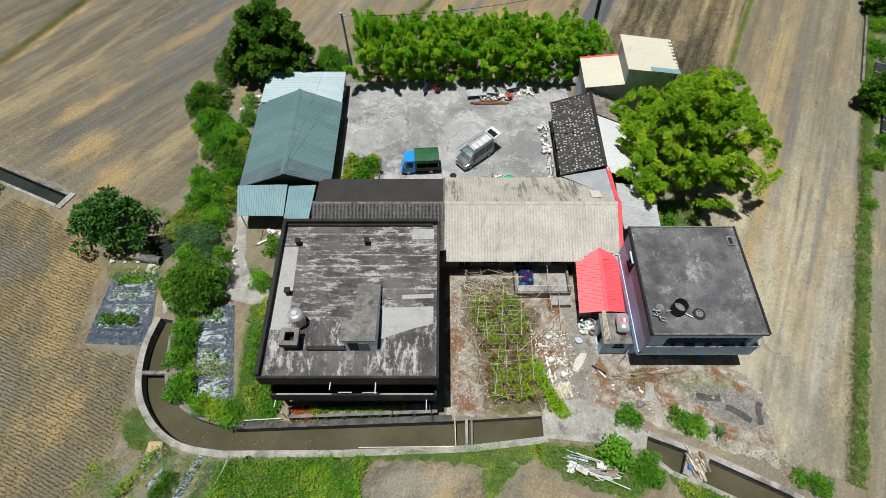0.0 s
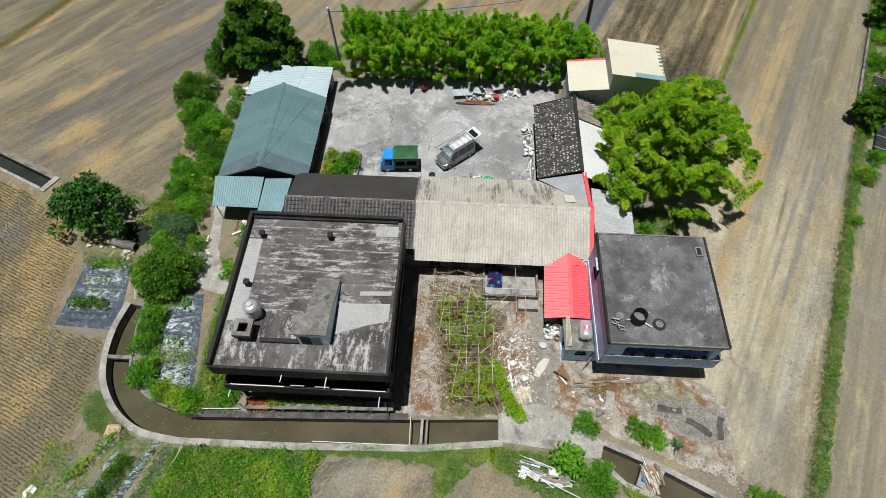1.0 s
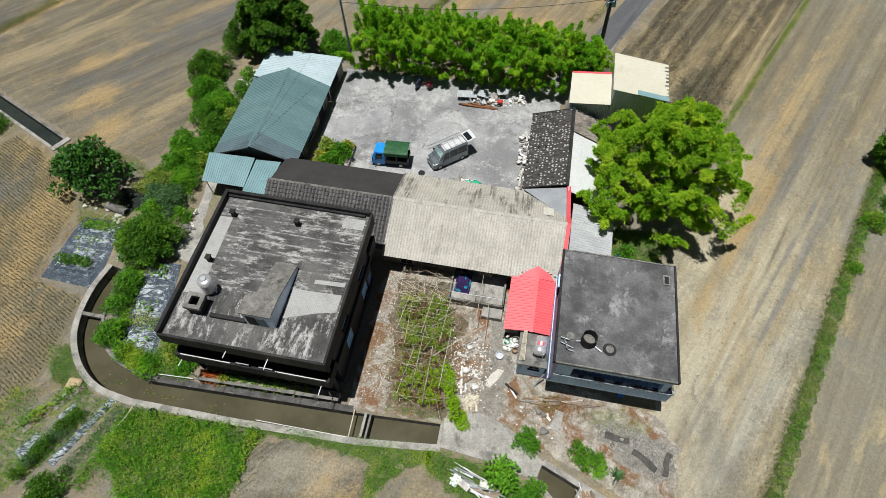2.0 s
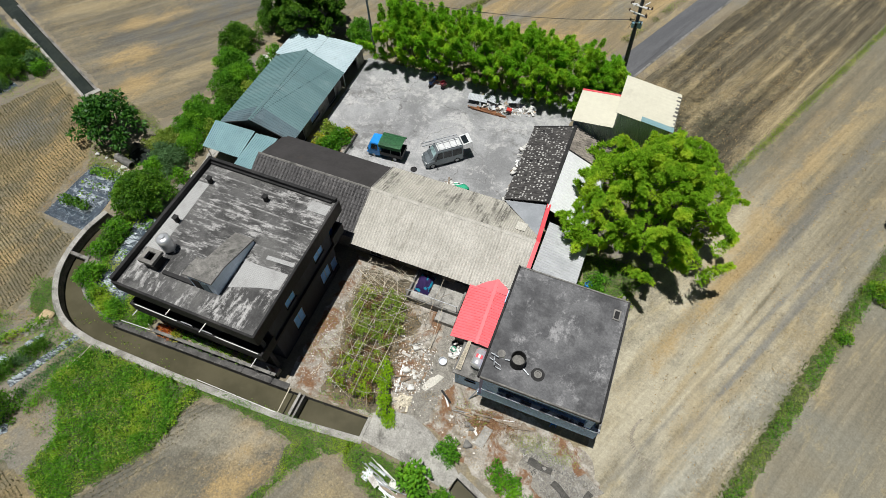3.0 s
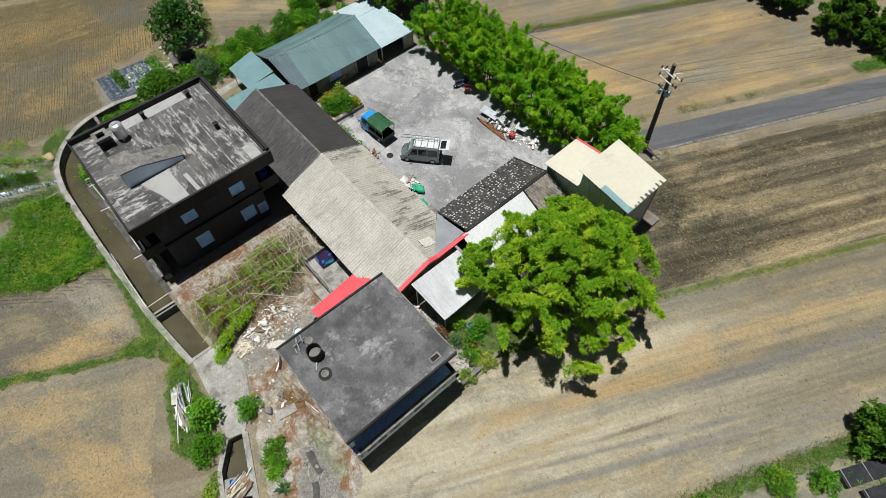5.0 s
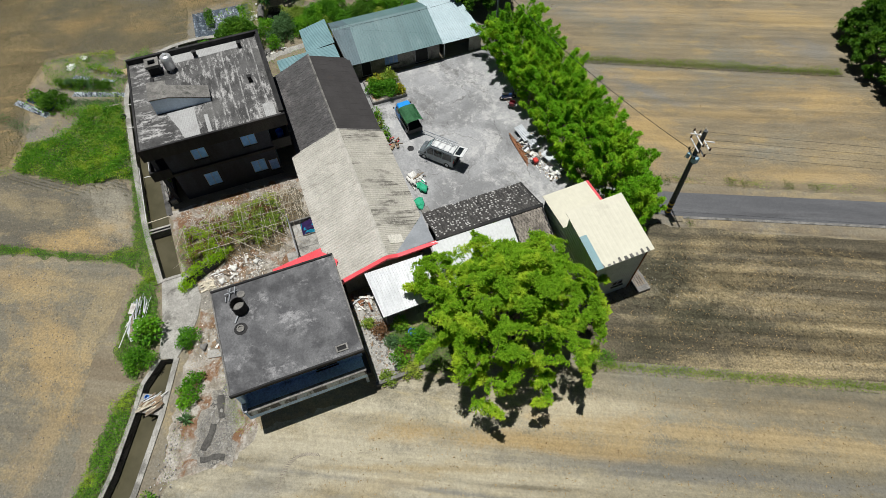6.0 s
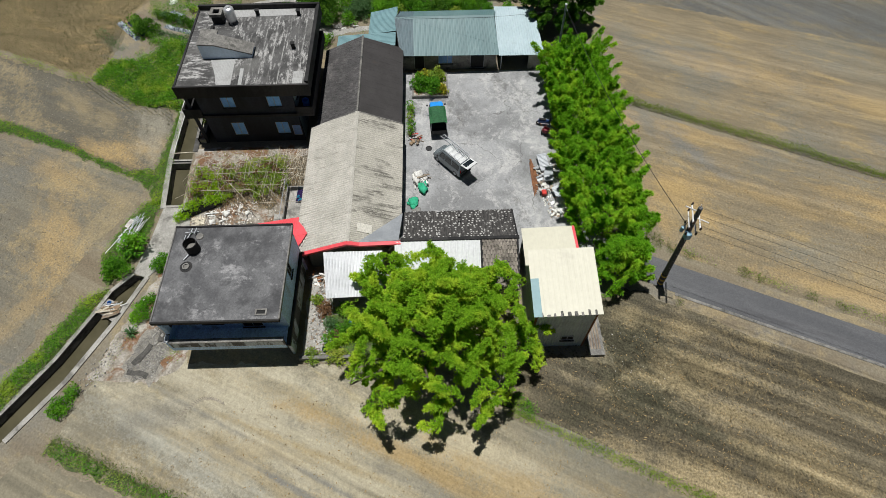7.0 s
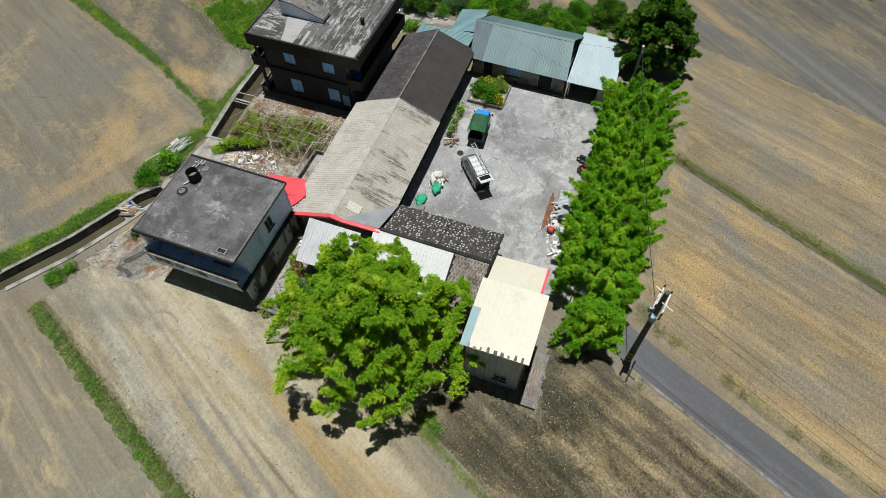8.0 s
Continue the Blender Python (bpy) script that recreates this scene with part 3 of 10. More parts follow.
skin("field", [(16.0, 48.4), (15.6, 46.2), (16.6, 44.2), (21.3, 44.4), (21.0, 38.8), (22.4, 37.0), DIKE_E, along(DIKE_E, 150), along((17.0, 49.2), 150), (17.0, 49.4)], 0.012, M_FIELD_DARK, "dark furrowed field with pale straw bands")
skin("field", [(20.9, 14.2), (19.4, 13.4), (17.6, 11.6), (18.0, 10.6), (20.6, 9.0), (22.6, 7.6), (26.0, 6.6), along(DIKE_F, 190), along(DIKE_E, 160), DIKE_E, (22.8, 36.6), (21.3, 24.5)], 0.014, M_FIELD_E, "pale dry tilled field with wheel tracks")
skin("field", [(27.0, 4.8), (110, -52), (190, 100), (90, 150), (53.4, 67.8), (45.6, 49.4), (39.1, 34.4), (33.0, 20.2)], 0.013, M_FIELD_E, "pale dry field beyond the grass bank")
skin("field", [(-22.0, 49.0), (-15, 50.8), (-9.5, 51.0), DIKE_N, along(DIKE_N, 160), (29, 190), (-15.6, 68.2), (-18.4, 61.0)], 0.013, M_FIELD_N, "straw-coloured harvested field beyond the bamboo")
skin("field", [(-4.0, 50.2), (11.6, 50.2), (13.0, 52.0), along((13.0, 52.0), 150), along((-4.0, 50.2), 160)], 0.012, M_FIELD_N, "straw-coloured harvested field beside the road")
skin("field", [(-32.0, 30.2), (-24.5, 28.2), (-22.0, 31.0), (-22.6, 35.5), (-24.2, 41.0), (-22.5, 46.5), (-21.6, 49.2), (-18.0, 61.0), (-15.2, 68.2), (29, 190), (-40, 190), (-150, 170), (-150, 83), (-50.0, 38.0), (-40.4, 33.8)], 0.011, M_FIELD_NW, "grey fallow field with dry tan bands")
skin("field", [(-33.5, 28.3), (-37.0, 29.9), (-39.6, 24.4), (-43.8, 14.5), (-48.5, 4), (-60, -30), (-21.5, -30), (-14.2, -13.0), (-12.4, -8.8), (-10.8, -5.4), (-9.6, -2.2), (-12.4, -0.9), (-15.4, -0.6), (-20.4, -0.6), (-23.8, 1.0), (-23.5, 4.6), (-21.6, 8.9), (-21.9, 15.0), (-26.8, 15.8), (-26.9, 22.3), (-28.5, 24.5)], 0.012, M_FIELD_W, "harvested rice field with rows of cut stubble")
FIELD_S1 = [(-7.2, 1.2), (-5.5, 3.5), (-5.1, 6.6), (-4.4, 7.4), (-2.8, 7.75), (0.2, 7.6), (2.2, 7.1), (3.0, 6.5), (2.6, 4.6), (-1.2, -3.0), (-6.6, -16), (-10.4, -26), (-19.5, -26), (-13.6, -13.0), (-11.8, -8.8), (-10.2, -5.4), (-9.0, -1.8)]
skin("field", FIELD_S1, 0.013, M_FIELD_S, "bare grey field with a stubble edge")
FIELD_S2 = [(4.2, 6.6), (5.3, 7.0), (7.6, 6.2), (12.5, 3.6), (19.5, 2.2), (25, -2), (44, -14), (44, -40), (-14, -40), (-8.4, -26), (-4.0, -14), (0.8, -1.6)]
skin("field", FIELD_S2, 0.014, M_FIELD_S2, "bare pale grey field south of the ditch")
skin("field", [(-38.6, 30.3), (-51.0, 35.9), (-120, 66), (-120, -30), (-62, -30), (-50.2, 4), (-45.4, 14.5), (-41.2, 24.4)], 0.012, M_FIELD_NW, "grey plot with dark sheeting and low shrubs")

solo("dike", flat(ribbon([(-9.3, -2.0), (-10.5, -5.4), (-12.1, -8.8), (-13.9, -13.0), (-22, -31)], 0.45), 0.04, 0.1), M_GROUND, "low earth dike between fields", "dike", "structure")

# road, yard and paths
road_c = [(13.3, 47.2), (14.0, 49.0), (15.15, 51.2), (19.0, 59.6), (28.7, 80.5), (78.0, 187.0)]
solo("road", flat(ribbon(road_c, 1.25), 0.03), M_ASPHALT, "narrow grey asphalt farm lane", "road", "structure")
solo("road_edge", flat(ribbon([(p[0] + 1.24, p[1] - 0.58) for p in road_c[2:]], 0.12), 0.045), M_CONC_OLD, "crumbling concrete edge of the lane", "kerb", "structure")
yard_poly = [(-9.35, 29.0), (13.0, 29.0), (12.6, 38.6), (12.3, 42.6), (14.8, 47.4), (12.1, 47.6), (10.0, 44.6), (-9.4, 44.0)]
solo("yard", flat(yard_poly, 0.02, 0.05), M_YARD, "stained pale concrete farmyard with fine cracks", "yard", "structure")
front_path = [(6.95, 9.2), (10.2, 8.9), (13.3, 8.3), (13.75, 9.5), (12.5, 10.6), (11.0, 11.4), (9.4, 11.9), (7.9, 11.7), (6.95, 10.9)]
solo("culvert_slab", prism(B(), front_path, -0.25, 0.06), M_CONC, "pale concrete slab bridging the canal", "slab", "structure")
solo("front_yard", flat([(0.2, 10.55), (7.2, 10.9), (9.2, 12.1), (12.0, 11.3), (14.5, 9.9), (16.5, 9.3), (22.0, 7.2), (22.3, 12.0), (21.2, 13.8), (13.2, 15.4), (13.4, 22.0), (0.2, 22.0)], 0.016, 0.1), M_YARD_SOIL,
     "trodden earth with dry leaf litter between the houses", "ground", "structure")
solo("worn_path", flat([(8.9, 11.6), (10.4, 11.3), (10.7, 13.4), (11.1, 15.2), (10.6, 17.6), (10.0, 19.4), (9.0, 19.0), (9.3, 16.8), (9.0, 14.0)], 0.021, 0.16), M_RUBBLE, "pale trodden path beside the red shed", "path", "structure")
solo("rubble_patch", flat([(16.4, 12.9), (17.4, 11.4), (18.9, 10.3), (21.0, 9.6), (22.3, 10.6), (22.0, 12.2), (20.0, 12.7), (18.4, 13.0)], 0.024, 0.3), M_RUBBLE, "broken grey rubble with tyre ruts", "ground", "structure")
solo("garden_path", flat([(-17.3, 27.6), (-16.5, 27.6), (-15.9, 23.2), (-15.0, 21.4), (-13.2, 20.2), (-12.9, 19.0), (-14.6, 19.2), (-17.6, 19.9), (-20.9, 19.6), (-20.9, 18.6), (-21.2, 18.4), (-21.8, 20.2), (-17.4, 20.9), (-16.6, 22.0)], 0.02, 0.06), M_CONC,
     "winding pale concrete garden path", "path", "structure")
solo("east_path", flat([(13.6, 22.5), (17.0, 22.4), (20.6, 22.4), (21.1, 24.3), (17.4, 24.2), (17.2, 28.8), (13.6, 28.8)], 0.018, 0.06), M_CONC, "patchy concrete strip behind the blue house", "path", "structure")

# ---- building materials ----
def streaked(name, c1, c2, c3, sx, sy, lo, hi, rough=0.88, c4=None, lo4=0.55, hi4=0.7, big=1.0, turned=0.0, swathe=0.0, group=0.0):
    """A roof surface with streaks along one axis: wash and mould, and painted rib shade on the grey slope."""
    m, nt, bs = tree_of(name)
    p, q = place_of(nt, 0, (sx, sy, 1)), place_of(nt)
    col = mix_of(nt, step_of(nt, noise_of(nt, q, 0.7, 7, 0.65), 0.35, 0.65), c1, c2)
    band = noise_of(nt, p, big, 10, 0.74, 0.25)
    if turned:
        sep = nt.nodes.new("ShaderNodeSeparateXYZ")
        nt.links.new(math_vec(nt, q, noise_col(nt, q, 0.8), 1.6), sep.inputs[0])
        band2 = noise_of(nt, place_of(nt, 0, (sy, sx, 1)), big, 10, 0.74, 0.25)
        m2 = nt.nodes.new("ShaderNodeMix")
        nt.links.new(step_of(nt, sep.outputs[1], turned - 0.2, turned + 0.2), m2.inputs[0])
        nt.links.new(band2, m2.inputs[2])
        nt.links.new(band, m2.inputs[3])
        band = m2.outputs[0]
    speck = noise_of(nt, q, 5.5, 6, 0.75)
    mask = math_of(nt, "ADD", math_of(nt, "MULTIPLY", band, 0.55), math_of(nt, "ADD", math_of(nt, "MULTIPLY", noise_of(nt, q, 0.45, 5, 0.6), 0.22), math_of(nt, "MULTIPLY", speck, 0.23)))
    if group:
        near = noise_of(nt, place_of(nt, 0, (1.0, 0.3, 1)), group, 4, 0.6, 0.3)
        mask = math_of(nt, "MULTIPLY", step_of(nt, mask, lo, hi), step_of(nt, near, 0.5, 0.62))
        col = mix_of(nt, mask, col, c3)
    else:
        col = mix_of(nt, step_of(nt, mask, lo, hi), col, c3)
    if swathe:
        # white edges left between the swathes of a roller
        w = nt.nodes.new("ShaderNodeTexWave")
        w.bands_direction, w.wave_profile = "Y", "SAW"
        w.inputs["Scale"].default_value = 0.314 / swathe
        w.inputs["Distortion"].default_value, w.inputs["Detail"].default_value, w.inputs["Detail Scale"].default_value = 0.9, 5, 1.2
        nt.links.new(place_of(nt, 0, (0.35, 1, 1)), w.inputs["Vector"])
        line = math_of(nt, "MULTIPLY", step_of(nt, w.outputs["Fac"], 0.8, 0.97), step_of(nt, noise_of(nt, place_of(nt, 0, (0.5, 1.5, 1)), 1.1, 7, 0.75), 0.44, 0.58))
        sep2 = nt.nodes.new("ShaderNodeSeparateXYZ")
        nt.links.new(q, sep2.inputs[0])
        line = math_of(nt, "MULTIPLY", line, step_of(nt, sep2.outputs[1], turned, turned + 1.2))
        col = mix_of(nt, math_of(nt, "MULTIPLY", line, 0.8), col, c3)
    if c4:
        col = mix_of(nt, step_of(nt, noise_of(nt, q, 0.33, 6, 0.6), lo4, hi4), col, c4)
    grain = noise_of(nt, q, 8, 6, 0.8)
    hsv = nt.nodes.new("ShaderNodeHueSaturation")
    nt.links.new(col, hsv.inputs["Color"])
    v = math_of(nt, "MULTIPLY_ADD", grain, 1.6)
    v.node.inputs[2].default_value = 0.2
    nt.links.new(v, hsv.inputs["Value"])
    finish(nt, bs, hsv.outputs[0], rough, grain, 0.3, 0.02)
    return m


def tiled(name, c1, c2, joint, size, dirt):
    m, nt, bs = tree_of(name)
    br = nt.nodes.new("ShaderNodeTexBrick")
    br.offset = 0.0
    for k, v in (("Scale", 1.0), ("Mortar Size", 0.008), ("Brick Width", size), ("Row Height", size)):
        br.inputs[k].default_value = v
    br.inputs["Color1"].default_value, br.inputs["Color2"].default_value, br.inputs["Mortar"].default_value = (*c1, 1), (*c2, 1), (*joint, 1)
    q = place_of(nt)
    nt.links.new(q, br.inputs["Vector"])
    col = mix_of(nt, step_of(nt, noise_of(nt, q, 0.9, 6, 0.65), 0.5, 0.72), br.outputs["Color"], dirt)
    finish(nt, bs, col, 0.75, noise_of(nt, q, 14, 3), 0.1, 0.01)
    return m


M_DECK_A = streaked("mouldy_roof_screed", (0.045, 0.044, 0.043), (0.105, 0.103, 0.1), (0.4, 0.392, 0.378), 0.6, 2.6, 0.49, 0.59, c4=(0.12, 0.118, 0.112), lo4=0.52, hi4=0.66, big=1.25, turned=15.6, swathe=0.85)
M_DECK_B = streaked("dark_roof_screed", (0.085, 0.085, 0.088), (0.15, 0.15, 0.152), (0.3, 0.296, 0.296), 0.75, 0.45, 0.505, 0.61, c4=(0.062, 0.062, 0.064), lo4=0.5, hi4=0.66)
M_TILE_LIGHT = tiled("pale_roof_tiles", (0.36, 0.36, 0.35), (0.41, 0.41, 0.4), (0.27, 0.27, 0.26), 0.125, (0.27, 0.265, 0.255))
# bluish near-black: the wall's sky-lit shade is put into its sooty colour
M_WALL_A = surf("sooty_shade_dark_render", (0.011, 0.013, 0.02), (0.024, 0.029, 0.044), (0.008, 0.009, 0.012), big=0.5, big2=0.4, fine=6, stretch=(1, 1, 0.25), rough=0.75)
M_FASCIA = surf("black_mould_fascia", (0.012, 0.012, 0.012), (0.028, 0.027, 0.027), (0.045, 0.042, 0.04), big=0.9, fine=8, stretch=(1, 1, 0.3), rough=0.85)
M_WALL_IN = surf("shaded_green_render", (0.22, 0.28, 0.28), (0.3, 0.36, 0.35), (0.1, 0.11, 0.11), big=0.8, fine=8, stretch=(1, 1, 0.3))
M_LILAC_WALL = surf("lilac_paint", (0.42, 0.38, 0.58), (0.46, 0.43, 0.62), (0.33, 0.38, 0.56), big=0.5, big2=0.4, fine=6, lo=0.5, hi=0.62, speck=0.1)
M_BLUE_WALL = surf("faded_blue_paint", (0.46, 0.64, 0.88), (0.55, 0.73, 0.93), (0.32, 0.4, 0.5), big=0.7, big2=0.6, fine=8, stretch=(1, 1, 0.3), lo=0.56, hi=0.7)
M_BLUE_PALE = surf("peeling_white_blue_paint", (0.42, 0.48, 0.54), (0.56, 0.6, 0.63), (0.09, 0.085, 0.085), big=0.9, big2=1.1, fine=7, stretch=(1, 1, 0.25), lo=0.46, hi=0.56)
M_STAIR = surf("light_blue_stair_paint", (0.62, 0.74, 0.86), (0.66, 0.78, 0.9), (0.5, 0.6, 0.7), big=0.8, fine=6, stretch=(1, 1, 0.3), rough=0.6, speck=0.1)
M_PENT = surf("blue_grey_sheet", (0.1, 0.155, 0.175), (0.125, 0.18, 0.2), (0.08, 0.11, 0.125), big=0.8, fine=6, stretch=(1, 1, 0.3), rough=0.6, speck=0.1)
M_GLASS = plain("blue_window_film", (0.25, 0.52, 1.0), rough=0.6, vary=0.12, spec=0.08)
M_GLASS_PALE = plain("pale_blue_window_film", (0.15, 0.3, 0.62), rough=0.3, vary=0.2)
M_FRAME = plain("aluminium_frame", (0.42, 0.44, 0.46), rough=0.45, metal=0.3)
# black fill painted for the unlit insides of doors, windows, hatch and cargo bay
M_DARK = plain("flat_black_fill", (0.02, 0.02, 0.02), rough=0.95)
M_WHITE = plain("white_paint", (0.72, 0.72, 0.7), rough=0.55, vary=0.06)
M_STEEL = surf("stainless_steel", (0.72, 0.73, 0.74), (0.82, 0.83, 0.84), rough=0.3, metal=0.65, bump=0.02, speck=0.1)
M_GALV = surf("galvanised_metal", (0.38, 0.4, 0.42), (0.5, 0.52, 0.54), (0.3, 0.26, 0.22), rough=0.5, metal=0.5, lo=0.62, hi=0.75, speck=0.1)
M_RUST = surf("rusty_steel", (0.16, 0.07, 0.035), (0.25, 0.11, 0.05), (0.09, 0.045, 0.03), big=2, fine=14, rough=0.9)
# thin darker streaks paint the shade of the rib valleys on weathered sheet
M_GREY_ROOF = streaked("weathered_rib_shade_roof", (0.43, 0.41, 0.36), (0.52, 0.495, 0.44), (0.35, 0.33, 0.285), 3.0, 0.2, 0.5, 0.6, rough=0.8)
M_GREY_ROOF_N = streaked("moss_streaked_fibre_roof", (0.4, 0.38, 0.325), (0.47, 0.445, 0.385), (0.14, 0.132, 0.112), 4.2, 0.16, 0.46, 0.55, rough=0.85, group=0.5)
M_DARK_TILE = surf("dark_cement_tile", (0.05, 0.047, 0.047), (0.085, 0.081, 0.08), (0.14, 0.13, 0.125), big=0.5, fine=8, lo=0.54, hi=0.72, island=0.3, rough=0.6)
M_FELT = surf("black_brown_felt", (0.036, 0.033, 0.032), (0.05, 0.046, 0.045), (0.06, 0.045, 0.035), big=0.4, fine=5, lo=0.6, hi=0.75, rough=0.85, bump=0.1, speck=0.1)


def lichen_tile():
    """Near-black tiles, many of them with a white crust of lichen on the crown."""
    m, nt, bs = tree_of("lichen_spotted_tile")
    q = place_of(nt)
    g = nt.nodes.new("ShaderNodeNewGeometry")
    col = mix_of(nt, g.outputs["Random Per Island"], (0.035, 0.033, 0.032), (0.08, 0.075, 0.07))
    vo = nt.nodes.new("ShaderNodeTexVoronoi")
    vo.voronoi_dimensions = "2D"
    vo.inputs["Scale"].default_value, vo.inputs["Randomness"].default_value = 1.0, 0.8
    nt.links.new(place_of(nt, 0, (3.82, 3.84, 1)), vo.inputs["Vector"])
    sep = nt.nodes.new("ShaderNodeSeparateColor")
    nt.links.new(vo.outputs["Color"], sep.inputs[0])
    crust = math_of(nt, "ADD", vo.outputs["Distance"], math_of(nt, "MULTIPLY", noise_of(nt, q, 6.0, 7, 0.8), 1.0))
    mask = math_of(nt, "MULTIPLY", math_of(nt, "SUBTRACT", 1.0, step_of(nt, crust, 0.66, 0.84)), step_of(nt, sep.outputs[0], 0.3, 0.5))
    mask = math_of(nt, "MULTIPLY", mask, step_of(nt, noise_of(nt, q, 0.6, 5, 0.6), 0.36, 0.52))
    col = mix_of(nt, math_of(nt, "MULTIPLY", mask, 0.85), col, (0.56, 0.55, 0.52))
    grain = noise_of(nt, q, 9, 6, 0.75)
    finish(nt, bs, col, 0.9, grain, 0.3, 0.02)
    return m


M_OLD_TILE = lichen_tile()
M_BROWN_TILE = surf("brown_grey_tile", (0.2, 0.175, 0.15), (0.3, 0.265, 0.225), (0.12, 0.105, 0.09), big=0.9, big2=0.8, fine=8, island=0.25, rough=0.9)
M_TEAL = surf("faded_teal_sheet", (0.118, 0.206, 0.214), (0.146, 0.24, 0.247), (0.17, 0.26, 0.265), big=0.3, fine=4, stretch=(0.3, 1.5, 1), rough=0.5, bump=0.05, each=0.06, speck=0.05)
M_TEAL_LIGHT = surf("light_teal_sheet", (0.16, 0.28, 0.3), (0.2, 0.33, 0.35), (0.14, 0.24, 0.26), big=0.5, fine=5, rough=0.5, bump=0.05, each=0.05, speck=0.05)
M_ICE = surf("pale_blue_sheet", (0.4, 0.5, 0.53), (0.46, 0.56, 0.59), (0.35, 0.43, 0.45), big=0.4, fine=4, rough=0.45, bump=0.05, each=0.03, speck=0.05)
M_CREAM = surf("cream_sheet", (0.58, 0.555, 0.44), (0.62, 0.595, 0.475), (0.54, 0.515, 0.41), big=0.3, fine=3, rough=0.5, bump=0.03, speck=0.05)
M_CREAM_SIDE = surf("grey_green_sheet", (0.4, 0.45, 0.46), (0.47, 0.52, 0.53), (0.32, 0.35, 0.36), big=0.5, fine=5, rough=0.55, each=0.05, speck=0.1)
M_RED = surf("bright_red_sheet", (0.72, 0.075, 0.09), (0.8, 0.1, 0.12), (0.66, 0.1, 0.1), big=0.6, fine=5, rough=0.5, bump=0.05, each=0.04, speck=0.1)
M_WHITE_SHEET = surf("white_painted_sheet", (0.62, 0.63, 0.63), (0.68, 0.69, 0.69), (0.55, 0.55, 0.54), big=0.5, fine=5, lo=0.6, hi=0.75, rough=0.5, bump=0.04, speck=0.1)
M_SILVER_SHEET = surf("dull_silver_sheet", (0.44, 0.45, 0.46), (0.56, 0.57, 0.58), (0.32, 0.32, 0.32), big=0.8, big2=0.9, fine=5, stretch=(0.3, 1.5, 1), lo=0.55, hi=0.72, rough=0.5, metal=0.15, bump=0.05, speck=0.1)
M_BRICK_WALL = surf("grey_brown_render", (0.17, 0.15, 0.13), (0.26, 0.23, 0.2), (0.1, 0.085, 0.075), big=0.8, fine=8, stretch=(1, 1, 0.4), rough=0.9)
M_WOOD = surf("grey_weathered_wood", (0.19, 0.15, 0.11), (0.3, 0.25, 0.19), (0.12, 0.09, 0.07), big=2, fine=12, rough=0.85, each=0.2)
M_BAMBOO = surf("dry_bamboo_pole", (0.45, 0.4, 0.3), (0.62, 0.56, 0.44), (0.3, 0.25, 0.18), big=2, fine=9, rough=0.7, each=0.2)


# ---- building helpers ----
def wall(bm, axis, a0, a1, t0, t1, z0, z1, openings=()):
    """A wall along x or y from a0 to a1, between t0 and t1 across, with openings (b0, b1, c0, c1) through it: one closed shell."""
    us = sorted({a0, a1, *[v for o in openings for v in o[:2]]})
    zs = sorted({z0, z1, *[min(max(v, z0), z1) for o in openings for v in o[2:]]})
    nu, nz = len(us) - 1, len(zs) - 1
    solid = [[not any(o[0] < (us[i] + us[i + 1]) / 2 < o[1] and o[2] < (zs[j] + zs[j + 1]) / 2 < o[3] for o in openings) for j in range(nz)] for i in range(nu)]
    full = lambda i, j: 0 <= i < nu and 0 <= j < nz and solid[i][j]
    seen = {}

    def at(i, j, k):
        if (i, j, k) not in seen:
            t = (t0, t1)[k]
            seen[i, j, k] = bm.verts.new((us[i], t, zs[j]) if axis == "x" else (t, us[i], zs[j]))
        return seen[i, j, k]

    for i in range(nu):
        for j in range(nz):
            if not solid[i][j]:
                continue
            for k in (0, 1):
                bm.faces.new((at(i, j, k), at(i + 1, j, k), at(i + 1, j + 1, k), at(i, j + 1, k)))
            for di, dj, p, q in ((-1, 0, (i, j), (i, j + 1)), (1, 0, (i + 1, j), (i + 1, j + 1)), (0, -1, (i, j), (i + 1, j)), (0, 1, (i, j + 1), (i + 1, j + 1))):
                if not full(i + di, j + dj):
                    bm.faces.new((at(*p, 0), at(*q, 0), at(*q, 1), at(*p, 1)))
    return bm


def window(parent, axis, b0, b1, t, c0, c1, side, glass=None, leaves=2, name="window", label="blue-filmed window in an aluminium frame"):
    """A window in an opening: frame, sill and panes. t: the wall's outer plane, side: which way is outside."""
    glass = glass or M_GLASS
    w = thing(name, "", "")
    w.parent = parent
    tagged(w, label)
    bx = lambda bm, s0, s1, d0, d1, z0, z1: box(bm, *((s0, s1, min(d0, d1), max(d0, d1)) if axis == "x" else (min(d0, d1), max(d0, d1), s0, s1)), z0, z1)
    f = 0.035
    bm = B()
    bx(bm, b0, b1, t - side * 0.02, t - side * 0.1, c0, c0 + f)
    bx(bm, b0, b1, t - side * 0.02, t - side * 0.1, c1 - f, c1)
    n = leaves
    for i in range(n + 1):
        c = b0 + f / 2 + (b1 - b0 - f) * i / n
        bx(bm, c - f / 2, c + f / 2, t - side * 0.02, t - side * 0.1, c0 + f, c1 - f)
    part("window_frame", bm, M_FRAME, w)
    for i in range(n):
        s0 = b0 + f / 2 + (b1 - b0 - f) * i / n + f / 2
        s1 = b0 + f / 2 + (b1 - b0 - f) * (i + 1) / n - f / 2
        part("pane", bx(B(), s0, s1, t - side * 0.05, t - side * 0.07, c0 + f, c1 - f), glass, w)
    part("window_sill", bx(B(), b0 - 0.06, b1 + 0.06, t, t + side * 0.09, c0 - 0.06, c0 - 0.003), M_FASCIA, w)
    return w


